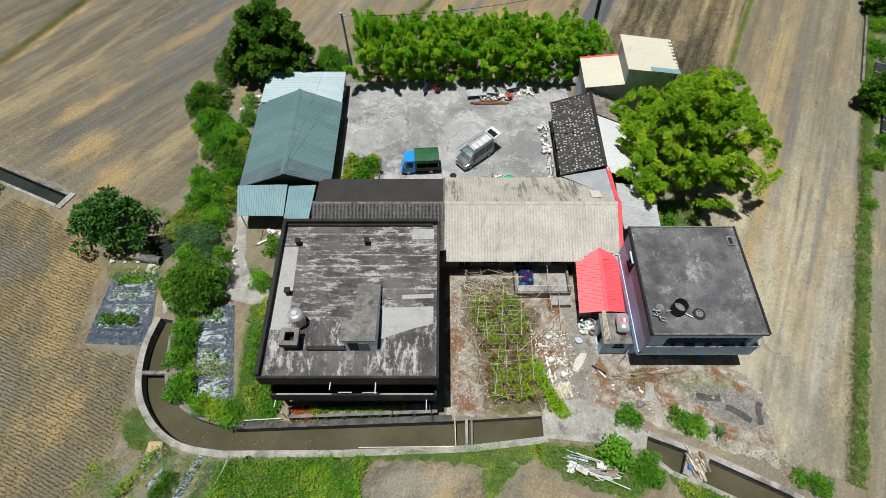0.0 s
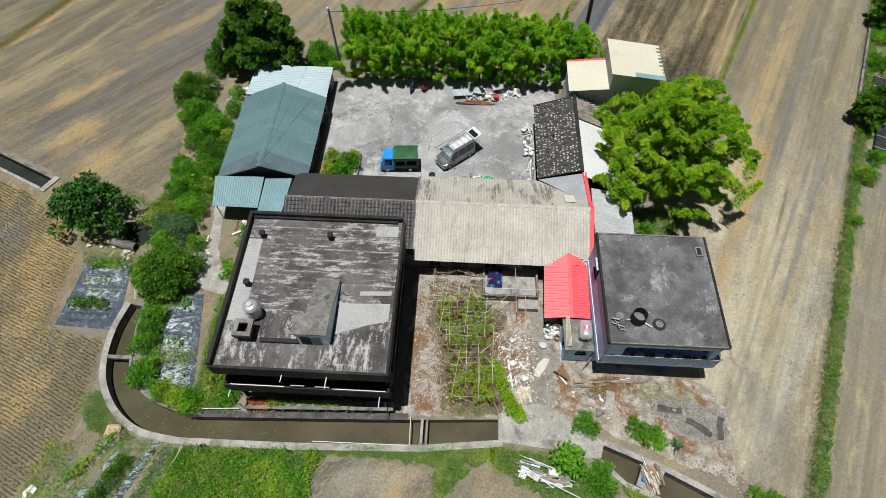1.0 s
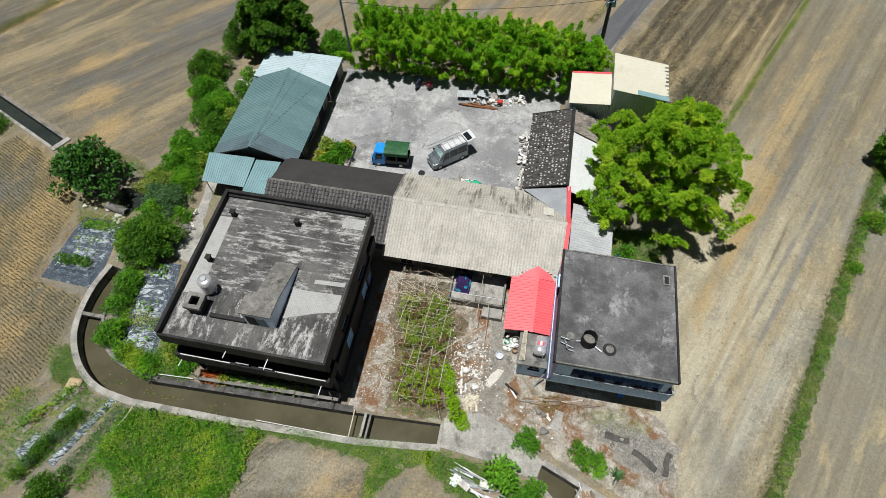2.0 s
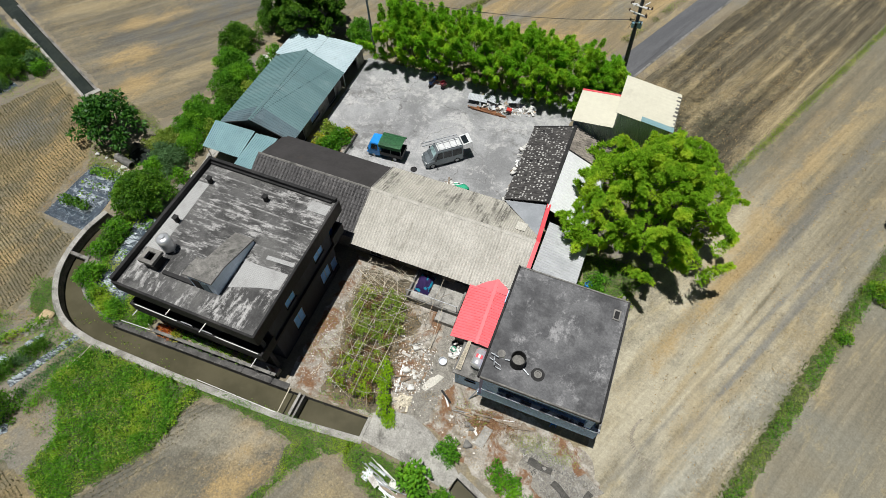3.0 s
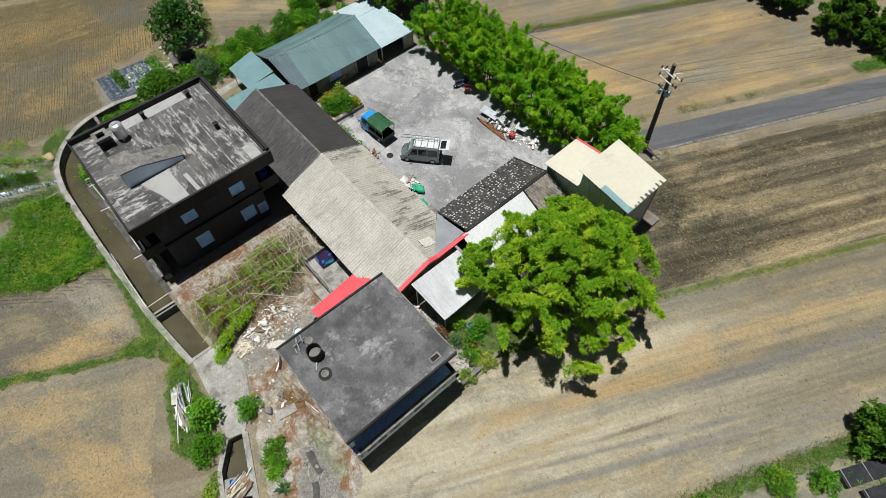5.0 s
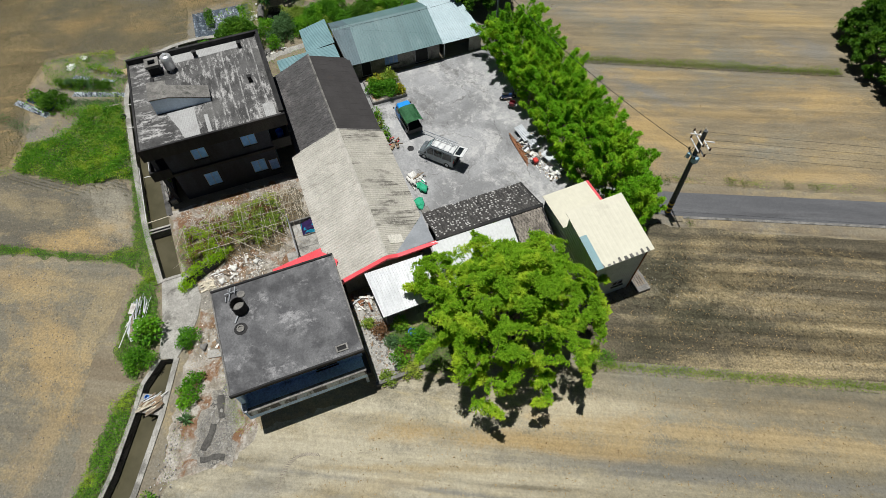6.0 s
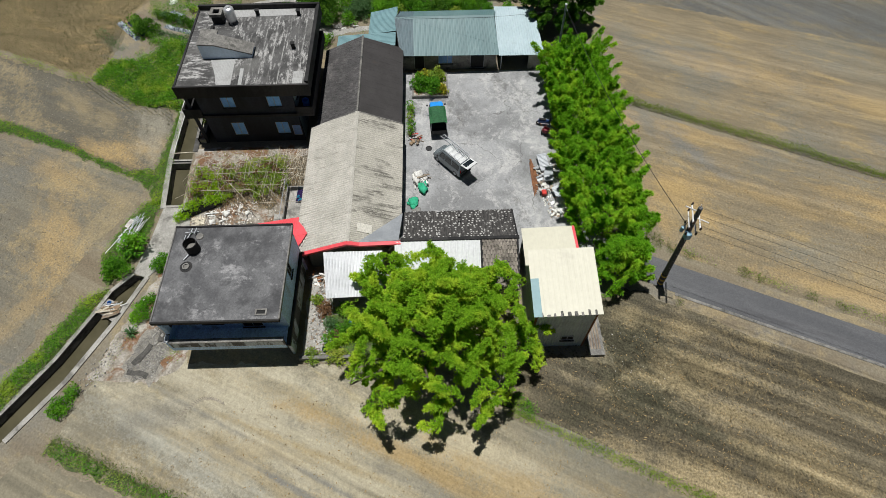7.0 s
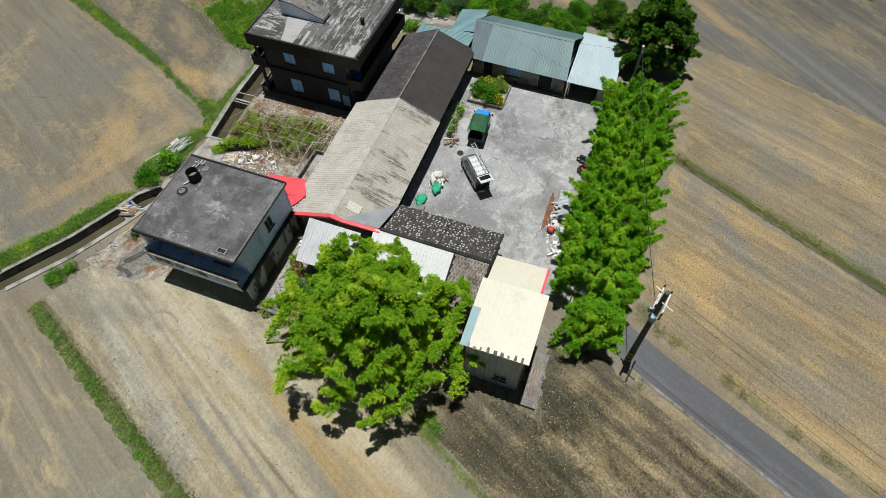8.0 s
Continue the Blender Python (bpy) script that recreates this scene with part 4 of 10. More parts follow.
def ribbed(parent, e0, e1, r1, r0, mat, pitch=0.2, high=0.035, panel=0.8, name="roof_sheet", thick=0.03, label="", curve=False):
    """A slope of ribbed sheets: e0 to e1 along the eave, r0 to r1 along the ridge above it. The ribs run up the slope."""
    e0, e1, r0, r1 = (Vector(p) for p in (e0, e1, r0, r1))
    n = (e1 - e0).cross(r0 - e0).normalized()
    if n.z < 0:
        n = -n
    width = (e1 - e0).length
    count = max(1, round(width / panel))
    ribs = max(1, round(width / count / pitch))
    prof = ((0.0, 0.0), (0.25, 0.3), (0.5, 1.0), (0.75, 0.3)) if curve else ((0.0, 0.0), (0.5, 0.0), (0.6, 1.0), (0.9, 1.0))
    for k in range(count):
        bm = B()
        rows = []
        us = [((j + a) / ribs, h) for j in range(ribs) for a, h in prof] + [(1.0, 0.0)]
        for u, h in us:
            g = (k + u) / count
            a, b = e0.lerp(e1, g), r0.lerp(r1, g)
            lift = n * (h * high + 0.002 * (k % 2))
            rows.append((bm.verts.new(a + lift), bm.verts.new(b + lift)))
        for (a, b), (c, d) in zip(rows, rows[1:]):
            bm.faces.new((a, c, d, b))
        low = [bm.verts.new(v.co - n * (thick + (0.002 * (k % 2)))) for v in (rows[0][0], rows[-1][0], rows[-1][1], rows[0][1])]
        bm.faces.new(low[::-1])
        bm.faces.new([low[0], low[1]] + [r[0] for r in rows[::-1]])
        bm.faces.new([low[2], low[3]] + [r[1] for r in rows])
        bm.faces.new((low[1], low[2], rows[-1][1], rows[-1][0]))
        bm.faces.new((low[3], low[0], rows[0][0], rows[0][1]))
        part(name, bm, mat, parent, label)


def tile_slope(parent, e0, e1, r1, r0, mat, wide=0.27, long=0.3, rise=0.035, lift=0.03, seed=1, name="roof_tiles", arch=0.028, gap=0.0, stagger=0.5):
    """Overlapping tiles on a slope, each with a rounded back and a thick front edge."""
    rng = np.random.default_rng(seed)
    e0, e1, r0, r1 = (np.array(p, float) for p in (e0, e1, r0, r1))
    nrm = np.cross(e1 - e0, r0 - e0)
    nrm = nrm / np.linalg.norm(nrm) * (1 if nrm[2] > 0 else -1)
    nu, nv = round(np.linalg.norm(e1 - e0) / wide), round(np.linalg.norm(r0 - e0) / long)
    out = []
    at = lambda u, v, h: (e0 * (1 - u) + e1 * u) * (1 - v) + (r0 * (1 - u) + r1 * u) * v + nrm * h
    for j in range(nv):
        for i in range(nu):
            if gap and rng.random() < gap:
                continue
            du = (stagger if j % 2 else 0.0) + rng.normal(0, 0.02)
            us = [(i + du + a) / nu for a in (0.02, 0.34, 0.66, 0.98)]
            us = [min(max(u, 0), 1) for u in us]
            v0, v1 = (j + rng.normal(0, 0.03)) / nv, min(1.0, (j + 1.12) / nv)
            v0 = max(v0, 0)
            hs = (0.0, arch, arch, 0.0)
            t = lift + rng.normal(0, 0.004)
            for k in range(3):
                a, b = at(us[k], v0, t + rise + hs[k]), at(us[k + 1], v0, t + rise + hs[k + 1])
                c, d = at(us[k + 1], v1, t + hs[k + 1]), at(us[k], v1, t + hs[k])
                out.append((a, b, c, d))
                out.append((at(us[k], v0, t - 0.02), at(us[k + 1], v0, t - 0.02), b, a))
    bm = B()
    slab(bm, e0, e1, r1, r0, 0.08)
    part("roof_deck", bm, M_FASCIA, parent)
    return quads(name, out, mat, parent, kind="stuff")


def ridge_cap(parent, a, b, r, mat, step=0.4, name="ridge_cap", seg=6):
    a, b = Vector(a), Vector(b)
    n = max(1, round((b - a).length / step))
    for i in range(n):
        bm = B()
        tube(bm, a.lerp(b, i / n), a.lerp(b, (i + 1.08) / n), r * 1.05, r * 0.92, seg)
        part(name, bm, mat, parent)


# ---- the dark two-storey concrete house ----
def house_dark():
    h = thing("house", "two-storey concrete house with a black mould-streaked flat roof", "house", at=(0, 0, 0))
    X0, X1, Y0, Y1 = -10.85, -0.4, 11.1, 22.1
    wx0, wx1, wy0, wy1 = -10.3, -0.55, 12.3, 20.5
    win = {"2": [(14.35, 15.45, 4.2, 5.65), (18.25, 19.4, 4.2, 5.7)], "1": [(14.35, 15.5, 0.9, 2.4), (18.25, 19.4, 0.95, 2.35), (19.65, 20.4, 0.7, 1.95)]}
    doors2 = [(-9.2, -8.0, 3.45, 5.6), (-6.4, -4.8, 3.45, 5.6), (-2.9, -1.7, 4.3, 5.6)]
    doors1 = [(-9.2, -7.6, 0.9, 2.3), (-6.6, -4.6, 0.05, 2.4), (-3.0, -1.6, 0.9, 2.3)]
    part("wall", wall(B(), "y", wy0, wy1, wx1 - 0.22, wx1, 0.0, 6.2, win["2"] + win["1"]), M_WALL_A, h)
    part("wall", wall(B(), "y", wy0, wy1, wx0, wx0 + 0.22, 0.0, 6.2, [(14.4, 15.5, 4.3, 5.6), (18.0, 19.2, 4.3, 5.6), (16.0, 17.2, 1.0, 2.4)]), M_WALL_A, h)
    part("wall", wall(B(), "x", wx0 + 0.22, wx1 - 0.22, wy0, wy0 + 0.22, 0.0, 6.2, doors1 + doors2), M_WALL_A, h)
    part("wall", wall(B(), "x", wx0 + 0.22, wx1 - 0.22, wy1 - 0.22, wy1, 0.0, 6.2, [(-8.8, -7.6, 3.45, 5.5), (-3.2, -1.4, 4.2, 5.5)]), M_WALL_IN, h, "pale green render in the rear balcony")
    part("inner_floor", box(B(), wx0 + 0.22, wx1 - 0.22, wy0 + 0.22, wy1 - 0.22, 3.2, 3.4), M_CONC_OLD, h)
    for o in win["2"] + win["1"][:2]:
        window(h, "y", o[0], o[1], wx1, o[2], o[3], 1)
    o = win["1"][2]
    window(h, "y", o[0], o[1], wx1, o[2], o[3], 1, M_GLASS_PALE, 1, label="small pale filmed window")
    for o in ((14.4, 15.5, 4.3, 5.6), (18.0, 19.2, 4.3, 5.6), (16.0, 17.2, 1.0, 2.4)):
        window(h, "y", o[0], o[1], wx0, o[2], o[3], -1)
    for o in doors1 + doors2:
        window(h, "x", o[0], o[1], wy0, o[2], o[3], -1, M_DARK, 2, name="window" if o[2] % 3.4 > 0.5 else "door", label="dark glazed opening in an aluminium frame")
    for o in ((-8.8, -7.6, 3.45, 5.5), (-3.2, -1.4, 4.2, 5.5)):
        window(h, "x", o[0], o[1], wy1, o[2], o[3], 1, M_GLASS_PALE, 2)
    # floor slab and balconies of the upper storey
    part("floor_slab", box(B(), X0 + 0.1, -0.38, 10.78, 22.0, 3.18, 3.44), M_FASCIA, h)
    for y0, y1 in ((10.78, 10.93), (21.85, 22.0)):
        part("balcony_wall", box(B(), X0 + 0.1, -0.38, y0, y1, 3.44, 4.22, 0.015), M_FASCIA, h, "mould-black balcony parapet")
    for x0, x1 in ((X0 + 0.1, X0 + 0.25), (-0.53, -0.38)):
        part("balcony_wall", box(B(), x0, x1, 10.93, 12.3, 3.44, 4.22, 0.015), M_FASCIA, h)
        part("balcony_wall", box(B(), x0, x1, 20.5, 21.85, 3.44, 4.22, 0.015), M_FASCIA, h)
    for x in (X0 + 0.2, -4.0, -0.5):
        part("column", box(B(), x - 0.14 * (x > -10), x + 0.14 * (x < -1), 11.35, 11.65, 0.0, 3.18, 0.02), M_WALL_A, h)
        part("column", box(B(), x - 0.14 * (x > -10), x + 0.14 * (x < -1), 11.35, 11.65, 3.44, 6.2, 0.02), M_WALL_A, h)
    # steel rail on the front balcony
    for x0, x1 in ((-10.3, -6.9), (-3.9, -0.6)):
        part("hand_rail", tube(B(), (x0, 10.84, 4.3), (x1, 10.84, 4.3), 0.03), M_WHITE, h, "white-painted pipe rail")
    for x0, x1, z in ((-6.45, -5.6, 4.55), (-4.95, -4.05, 4.5)):
        part("hand_rail", tube(B(), (x0, 10.86, z), (x1, 10.86, z), 0.035), M_GALV, h, "grey pipe rail before the doors")
        for x in (x0 + 0.1, x1 - 0.1):
            part("rail_post", tube(B(), (x, 10.86, 4.2), (x, 10.86, z), 0.02, seg=6), M_GALV, h)
    for x, y0, y1, z in ((-4.0, 10.3, 11.0, 5.95), (-6.7, 10.55, 11.05, 5.95), (-1.05, 10.1, 10.8, 3.3), (-10.6, 10.3, 10.8, 3.3)):
        part("drying_bracket", tube(B(), (x, y0, z + 0.06), (x, y1, z), 0.032), M_WHITE, h, "white pipe bracket that sticks out")
    # roof: deck, edge beam and low parapets
    part("roof_deck", box(B(), X0, X1, Y0, Y1, 6.2, 6.62), M_DECK_A, h, "black screed roof streaked with pale wash")
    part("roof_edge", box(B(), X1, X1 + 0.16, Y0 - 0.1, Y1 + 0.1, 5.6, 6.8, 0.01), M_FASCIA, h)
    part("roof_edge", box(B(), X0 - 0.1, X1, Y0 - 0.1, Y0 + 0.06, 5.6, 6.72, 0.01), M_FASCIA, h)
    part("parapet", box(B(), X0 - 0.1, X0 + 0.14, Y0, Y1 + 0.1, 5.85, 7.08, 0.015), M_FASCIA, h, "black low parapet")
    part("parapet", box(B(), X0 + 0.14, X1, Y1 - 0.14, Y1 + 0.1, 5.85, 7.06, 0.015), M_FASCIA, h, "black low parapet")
    part("parapet_ledge", box(B(), X0 + 0.16, X1 - 0.3, Y1 - 0.3, Y1 - 0.145, 6.622, 6.8, 0.01), M_FASCIA, h)
    # pale tiled patches on the deck
    for poly, z in (([(-10.62, 14.1), (-9.55, 14.1), (-9.72, 20.15), (-10.65, 20.15)], 6.63), ([(-3.75, 13.5), (-3.2, 13.7), (-1.8, 14.2), (-0.6, 14.5), (-0.6, 15.7), (-3.8, 15.6)], 6.63),
                    ([(-2.1, 20.75), (-0.6, 20.75), (-0.6, 21.6), (-2.1, 21.6)], 6.63), ([(-2.6, 16.2), (-0.6, 16.3), (-0.6, 16.6), (-2.6, 16.5)], 6.63)):
        part("tile_patch", prism(B(), poly, 6.618, z + 0.008), M_TILE_LIGHT, h, "pale square-tiled patch of the roof")
    # stair head with a sloping roof
    sh = 8.05
    bm = B()
    box(bm, -5.8, -3.95, 12.78, 14.1, 6.62, sh - 0.12)
    prof = [(14.1, 6.62), (17.0, 6.62), (17.0, 7.0), (14.1, sh - 0.12)]
    a = [bm.verts.new((-5.32, y, z)) for y, z in prof]
    b = [bm.verts.new((-3.95, y, z)) for y, z in prof]
    bm.faces.new(a)
    bm.faces.new(b[::-1])
    for i in range(4):
        bm.faces.new((a[i], a[(i + 1) % 4], b[(i + 1) % 4], b[i]))
    head = part("stair_head", bm, M_STAIR, h, "light blue stair head with a sloping concrete roof")
    bm = B()
    slab(bm, (-6.05, 12.75, sh + 0.04), (-3.93, 12.75, sh + 0.04), (-3.93, 14.15, sh - 0.06), (-5.98, 14.15, sh - 0.06), 0.1)
    slab(bm, (-5.42, 14.15, sh - 0.06), (-3.93, 14.15, sh - 0.06), (-3.93, 17.1, 7.02), (-5.38, 17.1, 7.02), 0.1)
    part("stair_roof", bm, M_CONC_OLD, head)
    part("roof_kerb", box(B(), -8.2, -5.82, 12.72, 12.98, 6.625, 6.86, 0.02), M_FASCIA, h, "low dark kerb across the roof")
    part("door", box(B(), -5.6, -5.0, 12.74, 12.775, 6.63, 7.7), M_DARK, head)
    part("door_leaf", box(B(), -4.95, -4.4, 12.74, 12.775, 6.63, 7.7), M_PENT, head)
    # small vent posts and water pipe
    for x, y in ((-9.7, 20.35), (-5.1, 20.4), (-9.85, 16.6)):
        v = part("vent_stub", box(B(), x - 0.14, x + 0.14, y - 0.14, y + 0.14, 6.62, 7.12, 0.02), M_FASCIA, h, "short black vent post")
        part("vent_cap", box(B(), x - 0.18, x + 0.18, y - 0.18, y + 0.18, 7.12, 7.18), M_FASCIA, v)
    return h


house_dark()
solo("barrel", hollow(B(), -1.25, 21.3, 3.44, 4.25, 0.3, 0.03, 18), plain("deep_blue_plastic", (0.02, 0.16, 0.55), rough=0.4), "blue plastic barrel on the rear balcony", "barrel")


def roof_tank(x, y, z, r, tall, label):
    t = thing("water_tank", label, "water tank", at=(x, y, z))
    bm = B()
    prof = [(0.0, 0.25 + tall + 0.16), (r * 0.35, 0.25 + tall + 0.14), (r * 0.8, 0.25 + tall + 0.06), (r, 0.25 + tall), (r * 1.02, 0.25 + tall * 0.66), (r, 0.25 + tall * 0.64), (r * 1.02, 0.25 + tall * 0.33), (r, 0.25 + tall * 0.31), (r, 0.3), (r * 0.9, 0.25), (0.0, 0.25)]
    rings = [[bm.verts.new((rr * math.cos(2 * math.pi * i / 28), rr * math.sin(2 * math.pi * i / 28), zz)) for i in range(28)] if rr else [bm.verts.new((0, 0, zz))] for rr, zz in prof]
    for a, b in zip(rings, rings[1:]):
        for i in range(28):
            j = (i + 1) % 28
            q = [a[i], a[j], b[j], b[i]] if len(a) > 1 and len(b) > 1 else ([a[0], b[j], b[i]] if len(a) == 1 else [a[i], a[j], b[0]])
            bm.faces.new(q)
    part("tank_body", bm, M_STEEL, t, "shiny stainless steel cylinder", smooth=True)
    part("lid", tube(B(), (0, 0, tall + 0.38), (0, 0, tall + 0.46), 0.2, 0.17, 16), M_STEEL, t)
    for k in range(3):
        a = 2 * math.pi * k / 3
        part("leg", box(B(), r * 0.8 * math.cos(a) - 0.03, r * 0.8 * math.cos(a) + 0.03, r * 0.8 * math.sin(a) - 0.03, r * 0.8 * math.sin(a) + 0.03, 0, 0.3), M_GALV, t)
    part("pipe", tube(B(), (r * 0.9, -0.1, 0.05), (r * 0.9, -0.1, 0.9), 0.03), M_WHITE, t)
    return t


roof_tank(-8.85, 14.5, 6.62, 0.44, 1.15, "stainless steel water tank on the dark flat roof")


def roof_box():
    t = thing("roof_shaft", "square black concrete shaft with an open top", "roof shaft", at=(-9.1, 13.25, 6.62))
    bm = B()
    for q in ((-0.55, 0.55, -0.55, -0.28), (-0.55, 0.55, 0.28, 0.55), (-0.55, -0.28, -0.28, 0.28), (0.28, 0.55, -0.28, 0.28)):
        box(bm, *q, 0.75, 1.0)
    part("cap", bm, M_CONC_OLD, t, "grey cap with a square hole")
    bm = B()
    for q in ((-0.45, 0.45, -0.45, -0.3), (-0.45, 0.45, 0.3, 0.45), (-0.45, -0.3, -0.3, 0.3), (0.3, 0.45, -0.3, 0.3)):
        box(bm, *q, 0.0, 0.75)
    part("shaft", bm, M_FASCIA, t)
    part("shaft_floor", box(B(), -0.3, 0.3, -0.3, 0.3, 0.0, 0.1), M_DARK, t)
    part("bracket", box(B(), -0.75, -0.55, -0.3, 0.0, 0.0, 0.35, 0.02), M_FASCIA, t)


roof_box()


# ---- the blue house ----
def house_blue():
    h = thing("house", "two-storey pale blue house with a dark flat roof slab", "house")
    X0, X1, Y0, Y1 = 13.05, 20.5, 14.1, 22.3
    op_s = [(14.4, 19.7, 3.75, 5.15)]
    part("wall", wall(B(), "y", 15.2, 22.1, 13.2, 13.4, 0.0, 5.75, [(19.6, 20.5, 4.2, 5.4)]), M_LILAC_WALL, h, "lilac-blue side wall")
    part("wall", wall(B(), "y", 14.2, 15.2, 13.2, 13.4, 2.55, 5.75), M_LILAC_WALL, h)
    part("wall", wall(B(), "x", 13.4, 19.3, 15.2, 15.4, 0.0, 5.75, [(14.0, 15.4, 0.05, 2.2), (16.4, 18.6, 0.8, 2.1), (14.8, 16.2, 2.95, 5.1), (17.0, 19.0, 3.6, 5.1)]), M_BLUE_WALL, h)
    part("wall", wall(B(), "x", 13.4, 19.5, 21.9, 22.1, 2.8, 5.75, [(15.6, 16.4, 3.95, 5.1)]), M_BLUE_WALL, h, "pale blue rear wall")
    part("wall", wall(B(), "x", 13.4, 20.4, 21.8, 22.0, 0.0, 2.55), M_BLUE_PALE, h, "stained white-blue lower rear wall")
    part("rear_ledge", box(B(), 13.4, 20.85, 22.003, 22.3, 2.5, 2.75, 0.01), M_FASCIA, h)
    part("wall", wall(B(), "y", 15.4, 21.9, 19.3, 19.5, 0.0, 5.75, [(16.4, 17.8, 3.6, 5.0), (19.0, 20.4, 2.95, 5.0)]), M_BLUE_WALL, h)
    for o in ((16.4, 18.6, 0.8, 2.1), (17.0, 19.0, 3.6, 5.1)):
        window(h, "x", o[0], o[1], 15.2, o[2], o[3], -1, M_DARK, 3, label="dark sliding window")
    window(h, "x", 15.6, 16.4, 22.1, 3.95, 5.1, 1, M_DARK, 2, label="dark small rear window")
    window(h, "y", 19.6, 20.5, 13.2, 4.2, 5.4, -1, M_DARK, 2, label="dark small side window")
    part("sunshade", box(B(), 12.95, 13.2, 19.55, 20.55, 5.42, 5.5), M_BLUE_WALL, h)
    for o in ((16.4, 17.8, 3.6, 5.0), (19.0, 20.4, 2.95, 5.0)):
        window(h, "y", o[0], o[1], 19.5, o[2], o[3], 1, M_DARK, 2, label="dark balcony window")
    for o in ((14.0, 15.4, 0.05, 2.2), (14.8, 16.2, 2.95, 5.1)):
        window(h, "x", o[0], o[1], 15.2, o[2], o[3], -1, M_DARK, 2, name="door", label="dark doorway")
    # floor slab with balconies on two sides
    part("floor_slab", box(B(), 13.15, 20.85, 14.2, 22.0, 2.3, 2.8), M_BLUE_WALL, h)
    part("balcony_wall", wall(B(), "x", 13.4, 20.85, 14.2, 14.36, 2.8, 3.75), M_BLUE_WALL, h, "faded blue balcony parapet")
    part("balcony_wall", wall(B(), "y", 14.36, 22.0, 20.69, 20.85, 2.8, 3.6, [(17.0, 17.5, 3.35, 3.6)]), M_BLUE_PALE, h, "peeling white balcony parapet")
    part("coping", box(B(), 13.38, 20.9, 14.14, 14.42, 3.75, 3.82, 0.01), M_BLUE_PALE, h)
    part("coping", box(B(), 20.62, 20.93, 14.425, 22.05, 3.61, 3.68, 0.01), M_CONC_OLD, h)
    part("spandrel", box(B(), 13.4, 20.3, 14.2, 14.34, 5.15, 5.75), M_BLUE_WALL, h)
    part("spandrel", box(B(), 20.16, 20.3, 14.34, 21.9, 5.3, 5.75), M_BLUE_WALL, h)
    part("column", box(B(), 13.4, 14.4, 14.22, 14.36, 3.82, 5.15), M_BLUE_WALL, h)
    part("column", box(B(), 19.9, 20.3, 14.22, 14.5, 3.82, 5.15, 0.01), M_BLUE_WALL, h)
    # the scalloped awning edge under the roof
    for i in range(11):
        x = 14.62 + i * 0.47
        bm = B()
        pts = [(x - 0.22, 5.15), (x - 0.2, 4.99), (x - 0.1, 4.91), (x + 0.1, 4.91), (x + 0.2, 4.99), (x + 0.22, 5.15)]
        a = [bm.verts.new((px, 14.24, pz)) for px, pz in pts]
        b = [bm.verts.new((px, 14.27, pz)) for px, pz in pts]
        bm.faces.new(a)
        bm.faces.new(b[::-1])
        for k in range(6):
            bm.faces.new((a[k], b[k], b[(k + 1) % 6], a[(k + 1) % 6]))
        part("scallop", bm, M_DARK, h)
    # roof
    part("roof_deck", box(B(), X0, X1, Y0, Y1, 5.75, 5.92), M_DECK_B, h, "dark grey weathered roof screed")
    for q in ((X0 - 0.02, X0 + 0.12, Y0, Y1), (X1 - 0.1, X1 + 0.03, Y0, Y1)):
        part("roof_rim", box(B(), *q, 5.7, 6.02, 0.02), M_FASCIA, h, "thin black roof rim")
    for q in ((X0 + 0.12, X1 - 0.1, Y0 - 0.03, Y0 + 0.07), (X0 + 0.12, X1 - 0.1, Y1 - 0.08, Y1 + 0.02)):
        part("roof_rim", box(B(), *q, 5.72, 5.99, 0.02), M_CONC_OLD, h)
    hatch = part("roof_hatch", wall(B(), "x", 19.66, 20.1, 20.7, 20.8, 5.92, 6.0), M_CONC_OLD, h, "small square roof opening")
    for q in ((19.66, 20.1, 21.35, 21.45), (19.66, 19.74, 20.8, 21.35), (20.02, 20.1, 20.8, 21.35)):
        part("hatch_side", box(B(), *q, 5.92, 6.0), M_CONC_OLD, hatch)
    # black plate on the solid deck, painted as the dark inside the hatch
    part("hatch_shade", box(B(), 19.74, 20.02, 20.8, 21.35, 5.921, 5.93), M_DARK, hatch)
    return h


house_blue()
t = thing("roof_drum", "open black water drum on the dark roof slab", "drum", at=(15.0, 15.75, 5.92))
part("drum_body", hollow(B(), 0, 0, 0, 0.85, 0.46, 0.04, 24, 0.3), M_FASCIA, t)
part("sediment", tube(B(), (0, 0, 0.3), (0, 0, 0.36), 0.4, 0.3, 20), M_CONC_OLD, t, "grey dried sediment")
part("stub_pipe", tube(B(), (-0.75, -0.1, 0.12), (-0.45, -0.05, 0.12), 0.05), M_GALV, t)
part("stub_pipe", tube(B(), (0.45, -0.25, 0.1), (0.85, -0.5, 0.08), 0.05), M_GALV, t)
t = thing("drum_ring", "flat round drum base ring on the roof slab", "ring", at=(16.35, 15.5, 5.92))
part("ring", hollow(B(), 0, 0, 0, 0.1, 0.24, 0.07, 20, 0.02), M_CONC_OLD, t)
part("stain_disc", tube(B(), (0, 0, 0), (0, 0, 0.015), 0.42, 0.42, 24), M_FASCIA, t)
solo("round_cover", tube(B(), (13.93, 15.95, 5.92), (13.93, 15.95, 6.0), 0.27, 0.25, 20), M_CONC_OLD, "round grey drum lid lying on the roof", "cover")
t = thing("pipe_bundle", "tangle of grey water pipes at the roof corner", "pipes", at=(13.65, 15.3, 5.92))
